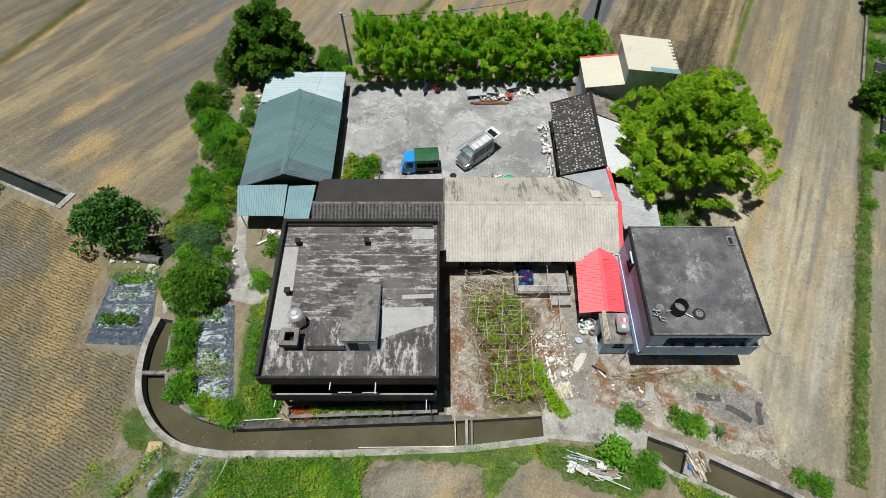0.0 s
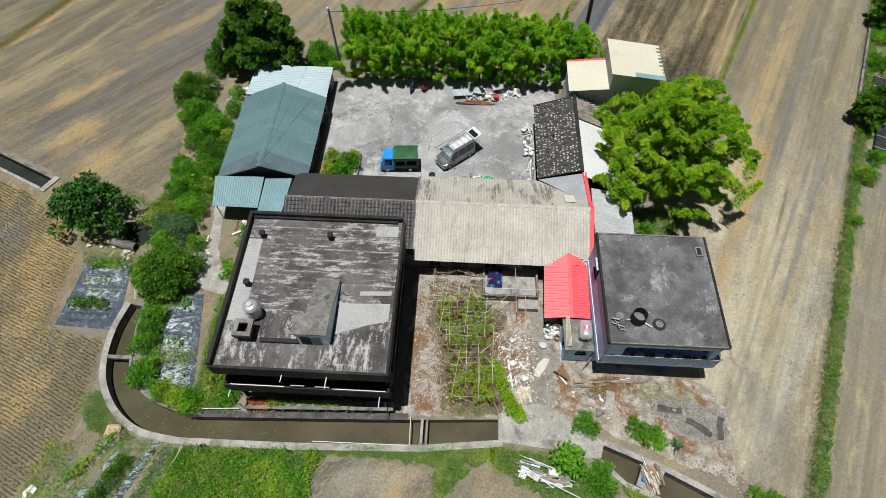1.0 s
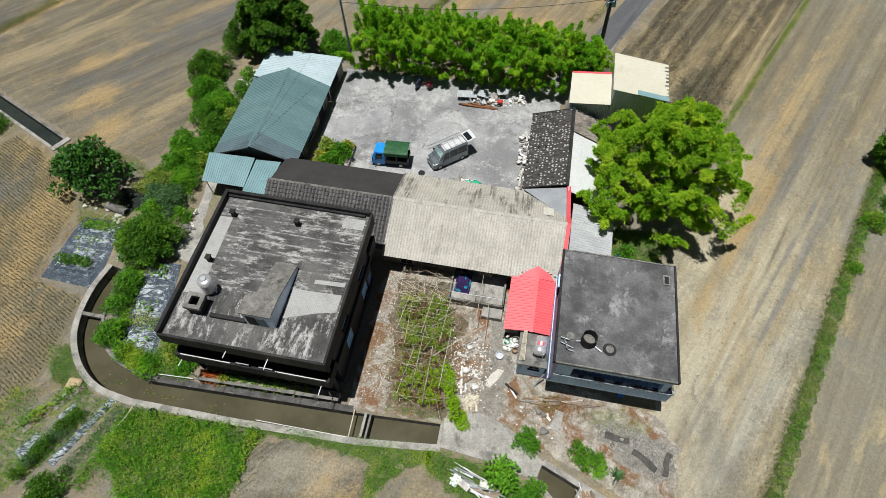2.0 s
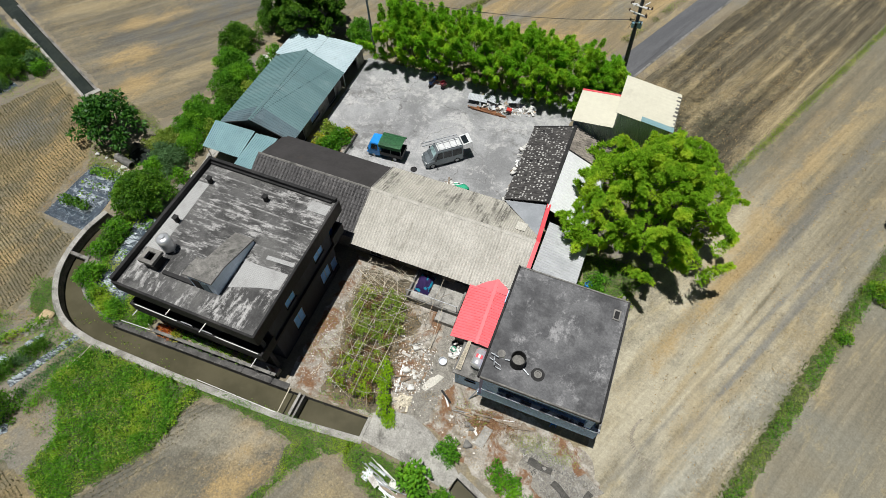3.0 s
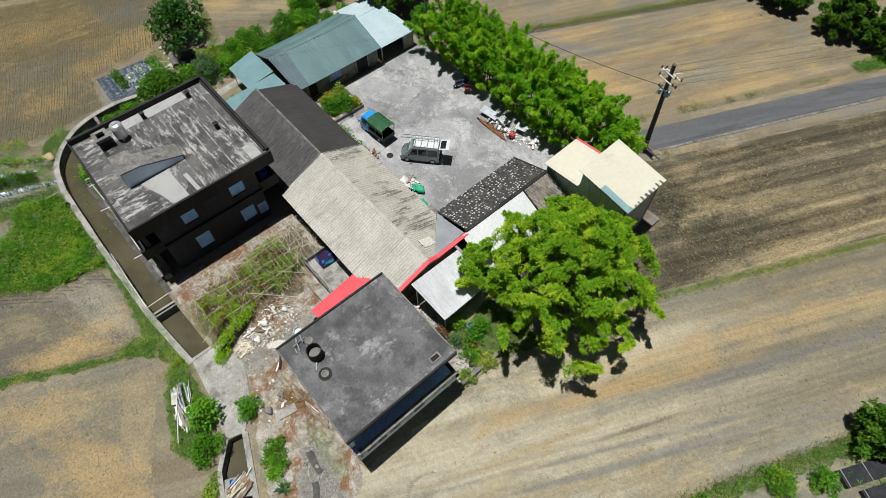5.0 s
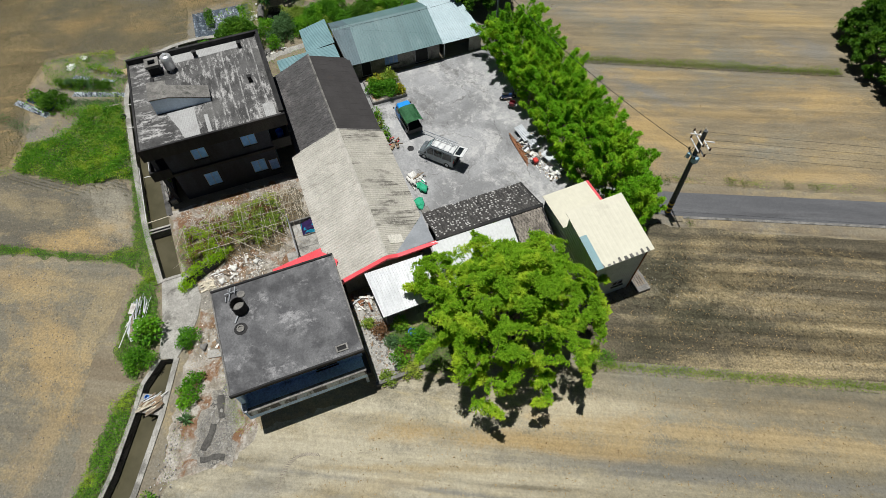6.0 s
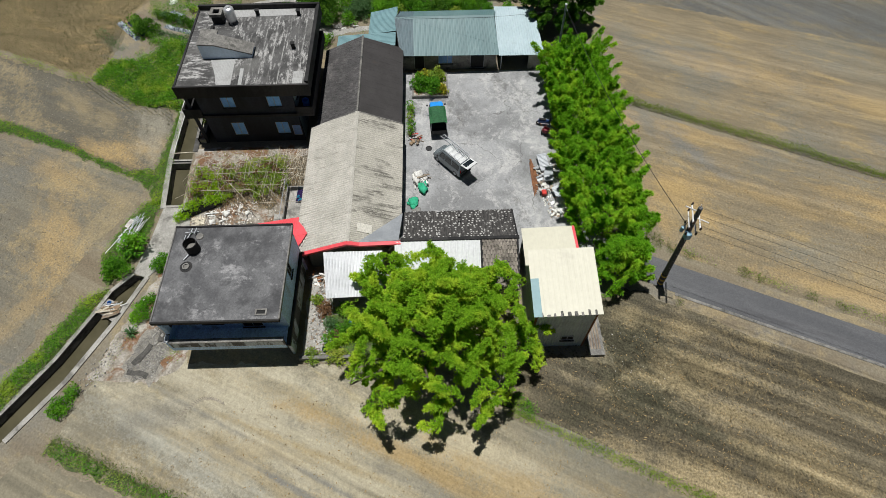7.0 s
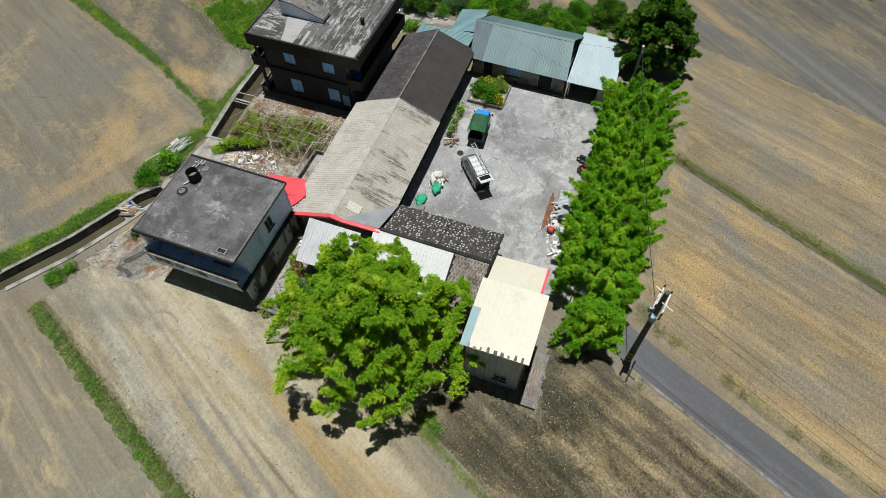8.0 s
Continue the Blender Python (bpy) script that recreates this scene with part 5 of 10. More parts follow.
for k, (a, b) in enumerate((((-0.3, 0.1, 0.2), (0.5, -0.15, 0.1)), ((-0.1, 0.5, 0.05), (0.1, -0.3, 0.3)), ((0.0, 0.0, 0.0), (0.0, 0.0, 0.45)), ((-0.3, 0.4, 0.25), (0.2, 0.3, 0.25)), ((0.2, -0.3, 0.12), (0.55, -0.35, 0.1)))):
    part("pipe", tube(B(), a, b, 0.035), M_GALV, t)

# ---- the long low farmhouse ----
M_PALE_PATCH = surf("pale_fibre_patch", (0.52, 0.5, 0.43), (0.6, 0.57, 0.5), big=2, fine=9)


def farmhouse():
    h = thing("farmhouse", "long low farmhouse, half dark tiled and half grey corrugated roof", "house")
    RY, RZ = 25.85, 3.98
    # walls under the roof
    doors_s = [(1.2, 2.2, 0.05, 1.9), (3.0, 4.3, 0.8, 1.7), (5.6, 6.6, 0.05, 1.9), (8.0, 9.2, 0.8, 1.7)]
    doors_n = [(-8.0, -6.8, 0.8, 1.8), (-5.2, -4.0, 0.05, 1.95), (-2.6, -1.4, 0.8, 1.8), (1.5, 2.6, 0.05, 1.95), (4.2, 5.6, 0.8, 1.8), (7.2, 8.3, 0.05, 1.95)]
    part("wall", wall(B(), "x", -9.9, 13.1, 22.5, 22.75, 0.0, 2.36, doors_s), M_BRICK_WALL, h)
    part("wall", wall(B(), "x", -9.9, 9.9, 28.7, 28.95, 0.0, 2.4, doors_n), M_BRICK_WALL, h)
    for x in (-9.9, 12.85):
        bm = B()
        prism_pts = [(22.75, 0.0), (28.7, 0.0), (28.7, 2.4), (RY, 3.75), (22.75, 2.36)]
        a = [bm.verts.new((x, y, z)) for y, z in prism_pts]
        b = [bm.verts.new((x + 0.25, y, z)) for y, z in prism_pts]
        bm.faces.new(a)
        bm.faces.new(b[::-1])
        for i in range(5):
            bm.faces.new((a[i], a[(i + 1) % 5], b[(i + 1) % 5], b[i]))
        part("gable_wall", bm, M_BRICK_WALL, h)
    for o in doors_s + doors_n:
        south = o in doors_s
        is_door = o[2] < 0.5
        window(h, "x", o[0], o[1], 22.5 if south else 28.95, o[2], o[3], -1 if south else 1, M_DARK, 2, "door" if is_door else "window", "dark door" if is_door else "dark wooden window")
    # dark tiled half: tiles on one slope, felt on the other
    tile_slope(h, (-10.05, 22.1, 2.34), (0.08, 22.1, 2.34), (0.08, RY, RZ), (-10.05, RY, RZ), M_DARK_TILE, 0.28, 0.31, 0.055, seed=3, arch=0.05, stagger=0.0)
    bm = B()
    slab(bm, (0.08, 29.6, 2.36), (-10.2, 29.6, 2.36), (-9.9, RY, RZ), (0.08, RY, RZ), 0.09)
    part("felt_slope", bm, M_FELT, h, "smooth black-brown felted slope")
    for k in range(13):
        x = -9.5 + k * 0.76
        bm = B()
        slab(bm, (x + 0.015, 29.6, 2.366), (x - 0.015, 29.6, 2.366), (x - 0.015, RY, RZ + 0.006), (x + 0.015, RY, RZ + 0.006), 0.006)
        part("felt_seam", bm, M_FELT, h)
    ridge_cap(h, (-10.0, RY, RZ + 0.03), (0.0, RY, RZ + 0.03), 0.1, M_CONC_OLD, 0.34)
    for y0, z0 in ((22.1, 2.38), (29.6, 2.4)):
        ridge_cap(h, (0.1, y0, z0 + 0.03), (0.1, RY, RZ + 0.05), 0.085, M_CONC_OLD, 0.3, "verge_cap")
    # corrugated half
    ribbed(h, (0.12, 21.6, 2.32), (13.4, 21.6, 2.32), (13.4, RY, RZ + 0.08), (0.12, RY, RZ + 0.08), M_GREY_ROOF, 0.22, 0.05, 0.88, curve=True)
    ribbed(h, (9.85, 29.7, 2.4), (0.12, 29.7, 2.4), (0.12, RY, RZ + 0.08), (9.85, RY, RZ + 0.08), M_GREY_ROOF_N, 0.22, 0.05, 0.88, curve=True)
    # the slope narrows to the valley beside the side wing
    n = 5
    for k in range(n):
        x0, x1 = 9.86 + k * 3.5 / n, 9.86 + (k + 1) * 3.5 / n
        ye = lambda x: 29.7 - (x - 9.86) / 3.5 * 3.1
        ze = lambda x: 2.4 + (29.7 - ye(x)) / (29.7 - RY) * (RZ + 0.08 - 2.4)
        ribbed(h, (x1, ye(x1), ze(x1)), (x0, ye(x0), ze(x0)), (x0, RY, RZ + 0.08), (x1, RY, RZ + 0.08), M_GREY_ROOF_N, 0.22, 0.05, 0.88, curve=True)
    bm = B()
    slab(bm, (9.9, 29.78, 2.44), (13.2, 29.6, 3.62), (13.36, 26.55, 3.72), (13.3, 26.6, 3.7), 0.05)
    part("valley_sheet", bm, M_GALV, h, "plain grey flashing sheet")
    bm = B()
    slab(bm, (0.12, RY - 0.16, RZ + 0.06), (13.42, RY - 0.16, RZ + 0.06), (13.42, RY, RZ + 0.15), (0.12, RY, RZ + 0.15), 0.02)
    slab(bm, (13.42, RY + 0.16, RZ + 0.06), (0.12, RY + 0.16, RZ + 0.06), (0.12, RY, RZ + 0.15), (13.42, RY, RZ + 0.15), 0.02)
    part("ridge_sheet", bm, M_GREY_ROOF, h, "pale folded ridge sheet")
    part("skylight", slab(B(), (12.4, 27.55, 3.42), (11.6, 27.55, 3.42), (11.6, 26.5, 3.88), (12.4, 26.5, 3.88), 0.01), M_PALE_PATCH, h, "pale translucent roof patch")
    # red verge trim
    for a, b in (((13.35, 21.5, 2.36), (13.4, RY, RZ + 0.12)), ((13.4, RY, RZ + 0.12), (13.35, 26.7, RZ - 0.2)), ((13.35, 26.7, RZ - 0.2), (13.22, 29.8, 3.66))):
        bm = B()
        a, b = Vector(a), Vector(b)
        slab(bm, a, a + Vector((0.3, 0, -0.02)), b + Vector((0.3, 0, -0.02)), b, 0.22)
        part("verge_trim", bm, M_RED, h, "folded bright red metal trim")


farmhouse()


def wing():
    h = thing("side_wing", "old side wing with lichen-spotted tiles and a white sheet slope", "house")
    RX, RZ = 13.2, 3.66
    part("wall", wall(B(), "y", 30.2, 38.3, 10.2, 10.42, 0.0, 2.5, [(31.5, 32.4, 0.05, 1.9), (34.0, 35.2, 0.8, 1.8), (36.2, 37.0, 0.05, 1.9)]), M_BRICK_WALL, h)
    part("wall", wall(B(), "y", 29.0, 38.3, 16.4, 16.6, 0.0, 2.05, [(30.0, 31.0, 0.05, 1.8), (33.0, 34.2, 0.8, 1.7)]), M_BRICK_WALL, h)
    bm = B()
    pts = [(10.42, 0.0), (16.4, 0.0), (16.4, 2.1), (RX, 3.5), (10.42, 2.5)]
    a = [bm.verts.new((x, 38.05, z)) for x, z in pts]
    b = [bm.verts.new((x, 38.3, z)) for x, z in pts]
    bm.faces.new(a)
    bm.faces.new(b[::-1])
    for i in range(5):
        bm.faces.new((a[i], a[(i + 1) % 5], b[(i + 1) % 5], b[i]))
    part("gable_wall", bm, M_BRICK_WALL, h)
    for o in ((31.5, 32.4, 0.05, 1.9), (36.2, 37.0, 0.05, 1.9)):
        window(h, "y", o[0], o[1], 10.2, o[2], o[3], -1, M_DARK, 1, "door", "dark plank door")
    window(h, "y", 34.0, 35.2, 10.2, 0.8, 1.8, -1, M_DARK, 2, label="dark small window")
    tile_slope(h, (9.8, 38.5, 2.42), (9.8, 29.9, 2.42), (RX, 29.9, RZ), (RX, 38.5, RZ), M_OLD_TILE, 0.26, 0.27, 0.045, seed=5, gap=0.01, stagger=0.0, arch=0.04)
    tile_slope(h, (16.75, 35.7, 2.08), (16.75, 38.45, 2.08), (RX, 38.45, RZ), (RX, 35.7, RZ), M_BROWN_TILE, 0.25, 0.3, 0.05, seed=6, arch=0.05, gap=0.012)
    ribbed(h, (16.8, 29.3, 2.12), (16.8, 35.66, 2.12), (RX + 0.12, 35.66, RZ + 0.02), (RX + 0.12, 29.3, RZ + 0.02), M_WHITE_SHEET, 0.25, 0.02, 0.8)
    part("ridge_beam", box(B(), RX - 0.14, RX + 0.14, 29.75, 38.55, RZ - 0.02, RZ + 0.14, 0.03), M_FASCIA, h, "dark mortar ridge")
    for a, b in (((9.75, 38.42, 2.44), (RX, 38.42, RZ + 0.06)), ((16.75, 38.4, 2.12), (RX, 38.4, RZ + 0.06)), ((16.75, 35.72, 2.12), (RX, 35.72, RZ + 0.06))):
        ridge_cap(h, a, b, 0.09, M_FASCIA, 0.32, "verge_cap")


wing()


def sheet_box(parent, x0, x1, y0, y1, tops, mat, openings=None):
    """Ribbed sheet walls round a box; tops: the heights at the corners sw, se, ne, nw."""
    c = [(x0, y0), (x1, y0), (x1, y1), (x0, y1)]
    for i in range(4):
        (ax, ay), (bx, by) = c[i], c[(i + 1) % 4]
        ha, hb = tops[i], tops[(i + 1) % 4]
        n = max(1, round(math.hypot(bx - ax, by - ay) / 0.9))
        out = Vector((by - ay, ax - bx, 0)).normalized()
        for k in range(n):
            bm = B()
            rib = 5
            top, low = [], []
            for j in range(rib * 4 + 1):
                u = (k + j / (rib * 4)) / n
                lift = out * (0.03 if j % 4 in (2, 3) else 0.0)
                p = Vector((ax + (bx - ax) * u, ay + (by - ay) * u, 0)) + lift
                low.append(bm.verts.new(p))
                top.append(bm.verts.new(p + Vector((0, 0, ha + (hb - ha) * u))))
            for j in range(rib * 4):
                bm.faces.new((low[j], low[j + 1], top[j + 1], top[j]))
            q = [bm.verts.new(v.co - out * (0.06 if v in (low[0], top[0], low[-1], top[-1]) else 0.06)) for v in (low[0], low[-1], top[-1], top[0])]
            bm.faces.new(q[::-1])
            bm.faces.new([q[3], q[2]] + top[::-1])
            part("wall_sheet", bm, mat, parent)


def cream_sheds():
    h = thing("metal_shed", "metal shed with two cream roofs at different heights", "shed")
    sheet_box(h, 16.15, 20.35, 38.85, 42.75, (6.0, 5.5, 5.6, 6.2), M_CREAM_SIDE)
    ribbed(h, (20.62, 38.6, 5.62), (20.62, 43.0, 5.82), (15.92, 43.0, 6.42), (15.92, 38.55, 6.22), M_CREAM, 0.3, 0.004, 0.75, label="cream metal roof sheet")
    sheet_box(h, 12.9, 16.1, 38.9, 42.3, (3.95, 4.4, 4.5, 4.1), M_CREAM_SIDE)
    ribbed(h, (12.68, 42.45, 4.26), (12.68, 38.7, 4.06), (16.12, 38.62, 4.5), (16.12, 42.45, 4.62), M_CREAM, 0.3, 0.004, 0.75, label="cream metal roof sheet")
    bm = B()
    slab(bm, (12.7, 42.4, 4.3), (16.1, 42.4, 4.66), (16.1, 42.58, 4.66), (12.7, 42.58, 4.3), 0.16)
    part("red_edge", bm, M_RED, h, "red metal edge trim")
    bm = B()
    slab(bm, (18.0, 38.56, 6.0), (20.64, 38.56, 5.66), (20.64, 39.1, 5.68), (18.0, 39.1, 6.02), 0.03)
    part("gutter_sheet", bm, M_TEAL_LIGHT, h, "blue-grey patch sheet along the roof edge")
    part("corner_trim", box(B(), 20.3, 20.42, 38.78, 38.9, 0, 5.5), M_RUST, h)
    part("corner_trim", box(B(), 20.3, 20.42, 42.7, 42.82, 0, 5.6), M_RUST, h)
    window(h, "y", 41.0, 41.9, 20.46, 1.3, 1.9, 1, M_DARK, 2, label="small dark window")
    # dark weathered stubs along the eave
    flap = random.Random(12)
    for k in range(9):
        y, w, deep = 38.95 + k * 0.44, flap.uniform(0.16, 0.34), flap.uniform(0.12, 0.42)
        z = 5.64 + 0.045 * (y - 38.6)
        part("eave_flap", slab(B(), (20.66, y, z), (20.66, y + w, z + 0.015), (20.66 - deep, y + w * 0.8, z + 0.015 + deep * 0.127), (20.66 - deep, y + w * 0.1, z + deep * 0.127), 0.012), M_CONC_OLD, h, "weathered grey flap of peeled sheet")
    s = thing("side_step", "long worn concrete step beside the metal shed", "step", at=(0, 0, 0))
    part("slab", box(B(), 17.2, 21.25, 43.2, 44.3, 0, 0.32, 0.03), M_CONC_OLD, s)
    for k in range(4):
        part("board", box(B(), 18.0, 20.8, 43.35 + k * 0.2, 43.47 + k * 0.2, 0.325, 0.37), M_WOOD, s)


cream_sheds()


def lean_roof(name, label, corners, mat, posts, pitch=0.2, mat_post=None, panel=0.8):
    """A single sheet slope on posts; corners: low start, low end, high end, high start."""
    h = thing(name, label, "lean-to roof")
    ribbed(h, *corners, mat, pitch, 0.025, panel)
    for x, y, z in posts:
        part("post", tube(B(), (x, y, 0), (x, y, z), 0.05), mat_post or M_GALV, h)
    return h


lean_roof("lean_to", "dull silver sheet lean-to behind the red trim", ((17.1, 24.3, 2.2), (17.15, 28.55, 2.55), (13.85, 28.4, 3.35), (13.8, 24.0, 3.25)), M_SILVER_SHEET,
          ((16.9, 24.5, 2.2), (16.9, 28.3, 2.5), (14.0, 24.3, 3.1), (14.0, 28.2, 3.2)))


M_PALE_SHEET = surf("torn_pale_sheet", (0.45, 0.42, 0.38), (0.6, 0.57, 0.52), big=3, fine=9)


def red_shed():
    h = thing("red_roofed_shed", "low shed with a bright red ridged metal roof", "shed")
    n_ridge, s_ridge = (11.78, 22.5, 2.86), (11.85, 17.75, 1.78)
    ribbed(h, (9.95, 21.6, 2.42), (9.92, 17.7, 1.52), s_ridge, (11.78, 21.6, 2.66), M_RED, 0.2, 0.025, 0.8)
    ribbed(h, (13.45, 17.75, 1.58), (13.3, 21.6, 2.45), (11.78, 21.6, 2.66), s_ridge, M_RED, 0.2, 0.025, 0.8)
    bm = B()
    slab(bm, (10.4, 21.6, 2.52), (11.78, 21.6, 2.68), n_ridge, (11.1, 22.15, 2.72), 0.02)
    slab(bm, (11.78, 21.6, 2.68), (13.1, 21.6, 2.55), (12.6, 22.1, 2.75), n_ridge, 0.02)
    part("lap_sheet", bm, M_RED, h, "ragged red sheet lapped over the grey roof")
    bm = B()
    slab(bm, (11.66, 22.5, 2.85), (11.9, 22.5, 2.85), (11.97, 17.7, 1.8), (11.73, 17.7, 1.8), 0.03)
    part("ridge_sheet", bm, M_RED, h)
    part("wall", wall(B(), "y", 17.95, 22.4, 10.2, 10.35, 0.0, 1.5, [(18.6, 19.5, 0.03, 1.45)]), M_BRICK_WALL, h)
    part("wall", wall(B(), "x", 10.35, 13.15, 17.95, 18.1, 0.0, 1.5, [(11.0, 11.9, 0.03, 1.45)]), M_BRICK_WALL, h)
    rng = random.Random(4)
    for k in range(9):
        x = 10.55 + k * 0.3
        y = 21.75 + (0.75 - abs(x - 11.78) * 0.45)
        part("ragged_lip", box(B(), x, x + 0.2, y, y + rng.uniform(0.02, 0.09), 2.70, 2.72), M_PALE_SHEET, h, "torn pale sheet edge")


red_shed()


def teal_house():
    h = thing("outbuilding", "long low outbuilding with a faded teal metal gable roof", "house")
    RX, RZ = -12.8, 3.95
    part("wall", wall(B(), "y", 29.5, 38.8, -10.0, -9.8, 0, 2.0, [(30.6, 31.6, 0.05, 1.9), (33.0, 34.4, 0.7, 1.7), (36.2, 37.6, 0.05, 1.9)]), M_CONC_OLD, h)
    part("wall", wall(B(), "y", 29.5, 38.8, -16.7, -16.5, 0, 1.7), M_BRICK_WALL, h)
    part("wall", wall(B(), "x", -16.5, -10.0, 29.5, 29.7, 0, 1.9, [(-13.0, -11.8, 0.05, 1.85)]), M_BRICK_WALL, h)
    part("wall", wall(B(), "x", -16.5, -10.0, 38.6, 38.8, 0, 1.75), M_BRICK_WALL, h)
    for o in ((30.6, 31.6, 0.05, 1.9), (36.2, 37.6, 0.05, 1.9)):
        window(h, "y", o[0], o[1], -9.8, o[2], o[3], 1, M_DARK, 1, "door", "dark doorway")
    window(h, "y", 33.0, 34.4, -9.8, 0.7, 1.7, 1, M_GLASS_PALE, 3, label="dusty sliding window")
    ribbed(h, (-9.3, 30.6, 2.1), (-9.3, 39.0, 2.02), (RX, 38.6, RZ), (RX, 30.6, RZ), M_TEAL, 0.24, 0.035, 0.75)
    ribbed(h, (-17.1, 39.3, 1.6), (-17.1, 30.6, 1.6), (RX, 30.6, RZ), (RX, 38.6, RZ), M_TEAL, 0.24, 0.035, 0.75)
    ribbed(h, (-9.35, 29.3, 2.1), (-9.3, 30.6, 2.1), (RX, 30.6, RZ), (-12.7, 28.8, RZ), M_PENT, 0.24, 0.03, 0.7)
    ribbed(h, (-17.1, 30.6, 1.6), (-17.1, 29.1, 1.6), (-12.7, 28.8, RZ), (RX, 30.6, RZ), M_PENT, 0.24, 0.03, 0.7)
    bm = B()
    slab(bm, (RX - 0.2, 28.8, RZ - 0.06), (RX, 28.8, RZ + 0.06), (RX, 38.65, RZ + 0.06), (RX - 0.2, 38.65, RZ - 0.06), 0.02)
    slab(bm, (RX, 28.8, RZ + 0.06), (RX + 0.2, 28.8, RZ - 0.06), (RX + 0.2, 38.65, RZ - 0.06), (RX, 38.65, RZ + 0.06), 0.02)
    part("ridge_sheet", bm, M_TEAL, h)
    bm = B()
    pts = [(-16.4, 1.9), (-10.0, 1.9), (-12.75, 3.75)]
    a = [bm.verts.new((x, 29.3, z)) for x, z in pts]
    b = [bm.verts.new((x, 29.4, z)) for x, z in pts]
    bm.faces.new(a)
    bm.faces.new(b[::-1])
    for i in range(3):
        bm.faces.new((a[i], a[(i + 1) % 3], b[(i + 1) % 3], b[i]))
    part("gable", bm, M_FASCIA, h, "dark gable end")
    part("fascia", tube(B(), (-16.8, 29.1, 1.85), (-12.72, 28.85, 3.85), 0.07, seg=4), M_FASCIA, h)
    part("fascia", tube(B(), (-9.5, 29.25, 2.1), (-12.72, 28.85, 3.85), 0.07, seg=4), M_FASCIA, h)


teal_house()
a = thing("awning", "light teal ribbed metal awning over a doorway", "awning")
ribbed(a, (-16.5, 26.1, 2.0), (-12.75, 26.0, 2.1), (-12.75, 28.9, 2.5), (-16.9, 28.9, 2.35), M_TEAL_LIGHT, 0.2, 0.03, 0.75)
for x, y in ((-16.3, 26.3), (-12.95, 26.3)):
    part("post", tube(B(), (x, y, 0), (x, y, 2.0), 0.04), M_GALV, a)
part("back_wall", wall(B(), "x", -16.2, -12.9, 28.0, 28.15, 0, 2.2, [(-15.4, -14.4, 0.05, 1.9)]), M_BRICK_WALL, a)
a = thing("awning", "narrow light teal lean-to sheet between the houses", "awning")
ribbed(a, (-12.6, 23.0, 2.15), (-10.75, 23.0, 2.3), (-10.4, 28.8, 2.55), (-12.65, 28.8, 2.4), M_TEAL_LIGHT, 0.2, 0.03, 0.75)
for x, y in ((-12.4, 23.3), (-12.4, 28.2), (-11.0, 23.3)):
    part("post", tube(B(), (x, y, 0), (x, y, 2.2), 0.04), M_GALV, a)
a = thing("lean_to", "pale blue flat sheet roof over an open store", "lean-to roof")
ribbed(a, (-9.4, 39.0, 1.85), (-9.45, 43.5, 1.8), (-16.8, 43.2, 2.05), (-16.9, 39.0, 2.1), M_ICE, 0.24, 0.03, 0.8)
for x, y in ((-9.7, 39.3), (-9.7, 43.2), (-16.5, 39.3), (-16.5, 42.9)):
    part("post", tube(B(), (x, y, 0), (x, y, 1.85), 0.05), M_GALV, a)
part("side_wall", wall(B(), "y", 42.0, 43.3, -9.75, -9.6, 0, 1.75), M_CONC, a)
part("back_wall", wall(B(), "y", 39.0, 43.2, -16.6, -16.45, 0, 1.95), M_BRICK_WALL, a)
part("side_wall", wall(B(), "x", -16.4, -9.8, 43.05, 43.2, 0, 1.75), M_BRICK_WALL, a)

# ---- plants ----
L_TREE = leafy("feathery_leaf", (0.135, 0.31, 0.016), (0.34, 0.58, 0.03), (0.5, 0.66, 0.05), through_light=0.45)
L_BAMBOO = leafy("bamboo_leaf", (0.09, 0.29, 0.012), (0.27, 0.56, 0.024), (0.4, 0.63, 0.04), through_light=0.4)
L_DARK = leafy("dark_leaf", (0.03, 0.1, 0.012), (0.12, 0.28, 0.024), (0.15, 0.31, 0.028), gloss=0.4, through_light=0.35)
L_BROAD = leafy("broad_dark_leaf", (0.016, 0.07, 0.012), (0.06, 0.17, 0.02), gloss=0.3, through_light=0.15)
L_BUSH = leafy("bush_leaf", (0.045, 0.17, 0.014), (0.14, 0.36, 0.022), (0.19, 0.43, 0.025), through_light=0.3)
L_GREY = leafy("grey_green_leaf", (0.06, 0.135, 0.05), (0.13, 0.24, 0.09), through_light=0.2)
L_YELLOW = leafy("yellow_variegated_leaf", (0.158, 0.21, 0.0262), (0.595, 0.525, 0.0525), (0.21, 0.35, 0.035), through_light=0.3)
L_RED = leafy("red_orange_leaf", (0.325, 0.0625, 0.025), (0.625, 0.213, 0.0375), through_light=0.25)
L_OLIVE = leafy("olive_grass_blade", (0.06, 0.1, 0.02), (0.17, 0.21, 0.05), gloss=0.6, through_light=0.2)
L_DIKE = leafy("dike_grass_blade", (0.1, 0.16, 0.025), (0.24, 0.31, 0.06), gloss=0.6, through_light=0.25)
L_RUSTY = leafy("withered_leaf", (0.12, 0.06, 0.03), (0.26, 0.15, 0.075), gloss=0.8, through_light=0.1)
L_GRASS = leafy("grass_blade", (0.131, 0.228, 0.0315), (0.28, 0.385, 0.0613), (0.35, 0.42, 0.105), gloss=0.6, through_light=0.3)
L_LUSH = leafy("lush_weed_leaf", (0.05, 0.185, 0.016), (0.185, 0.39, 0.03), (0.31, 0.45, 0.036), gloss=0.5, through_light=0.3)
L_VINE = leafy("vine_leaf", (0.14, 0.263, 0.0315), (0.333, 0.455, 0.0613), (0.42, 0.473, 0.0875), through_light=0.35)
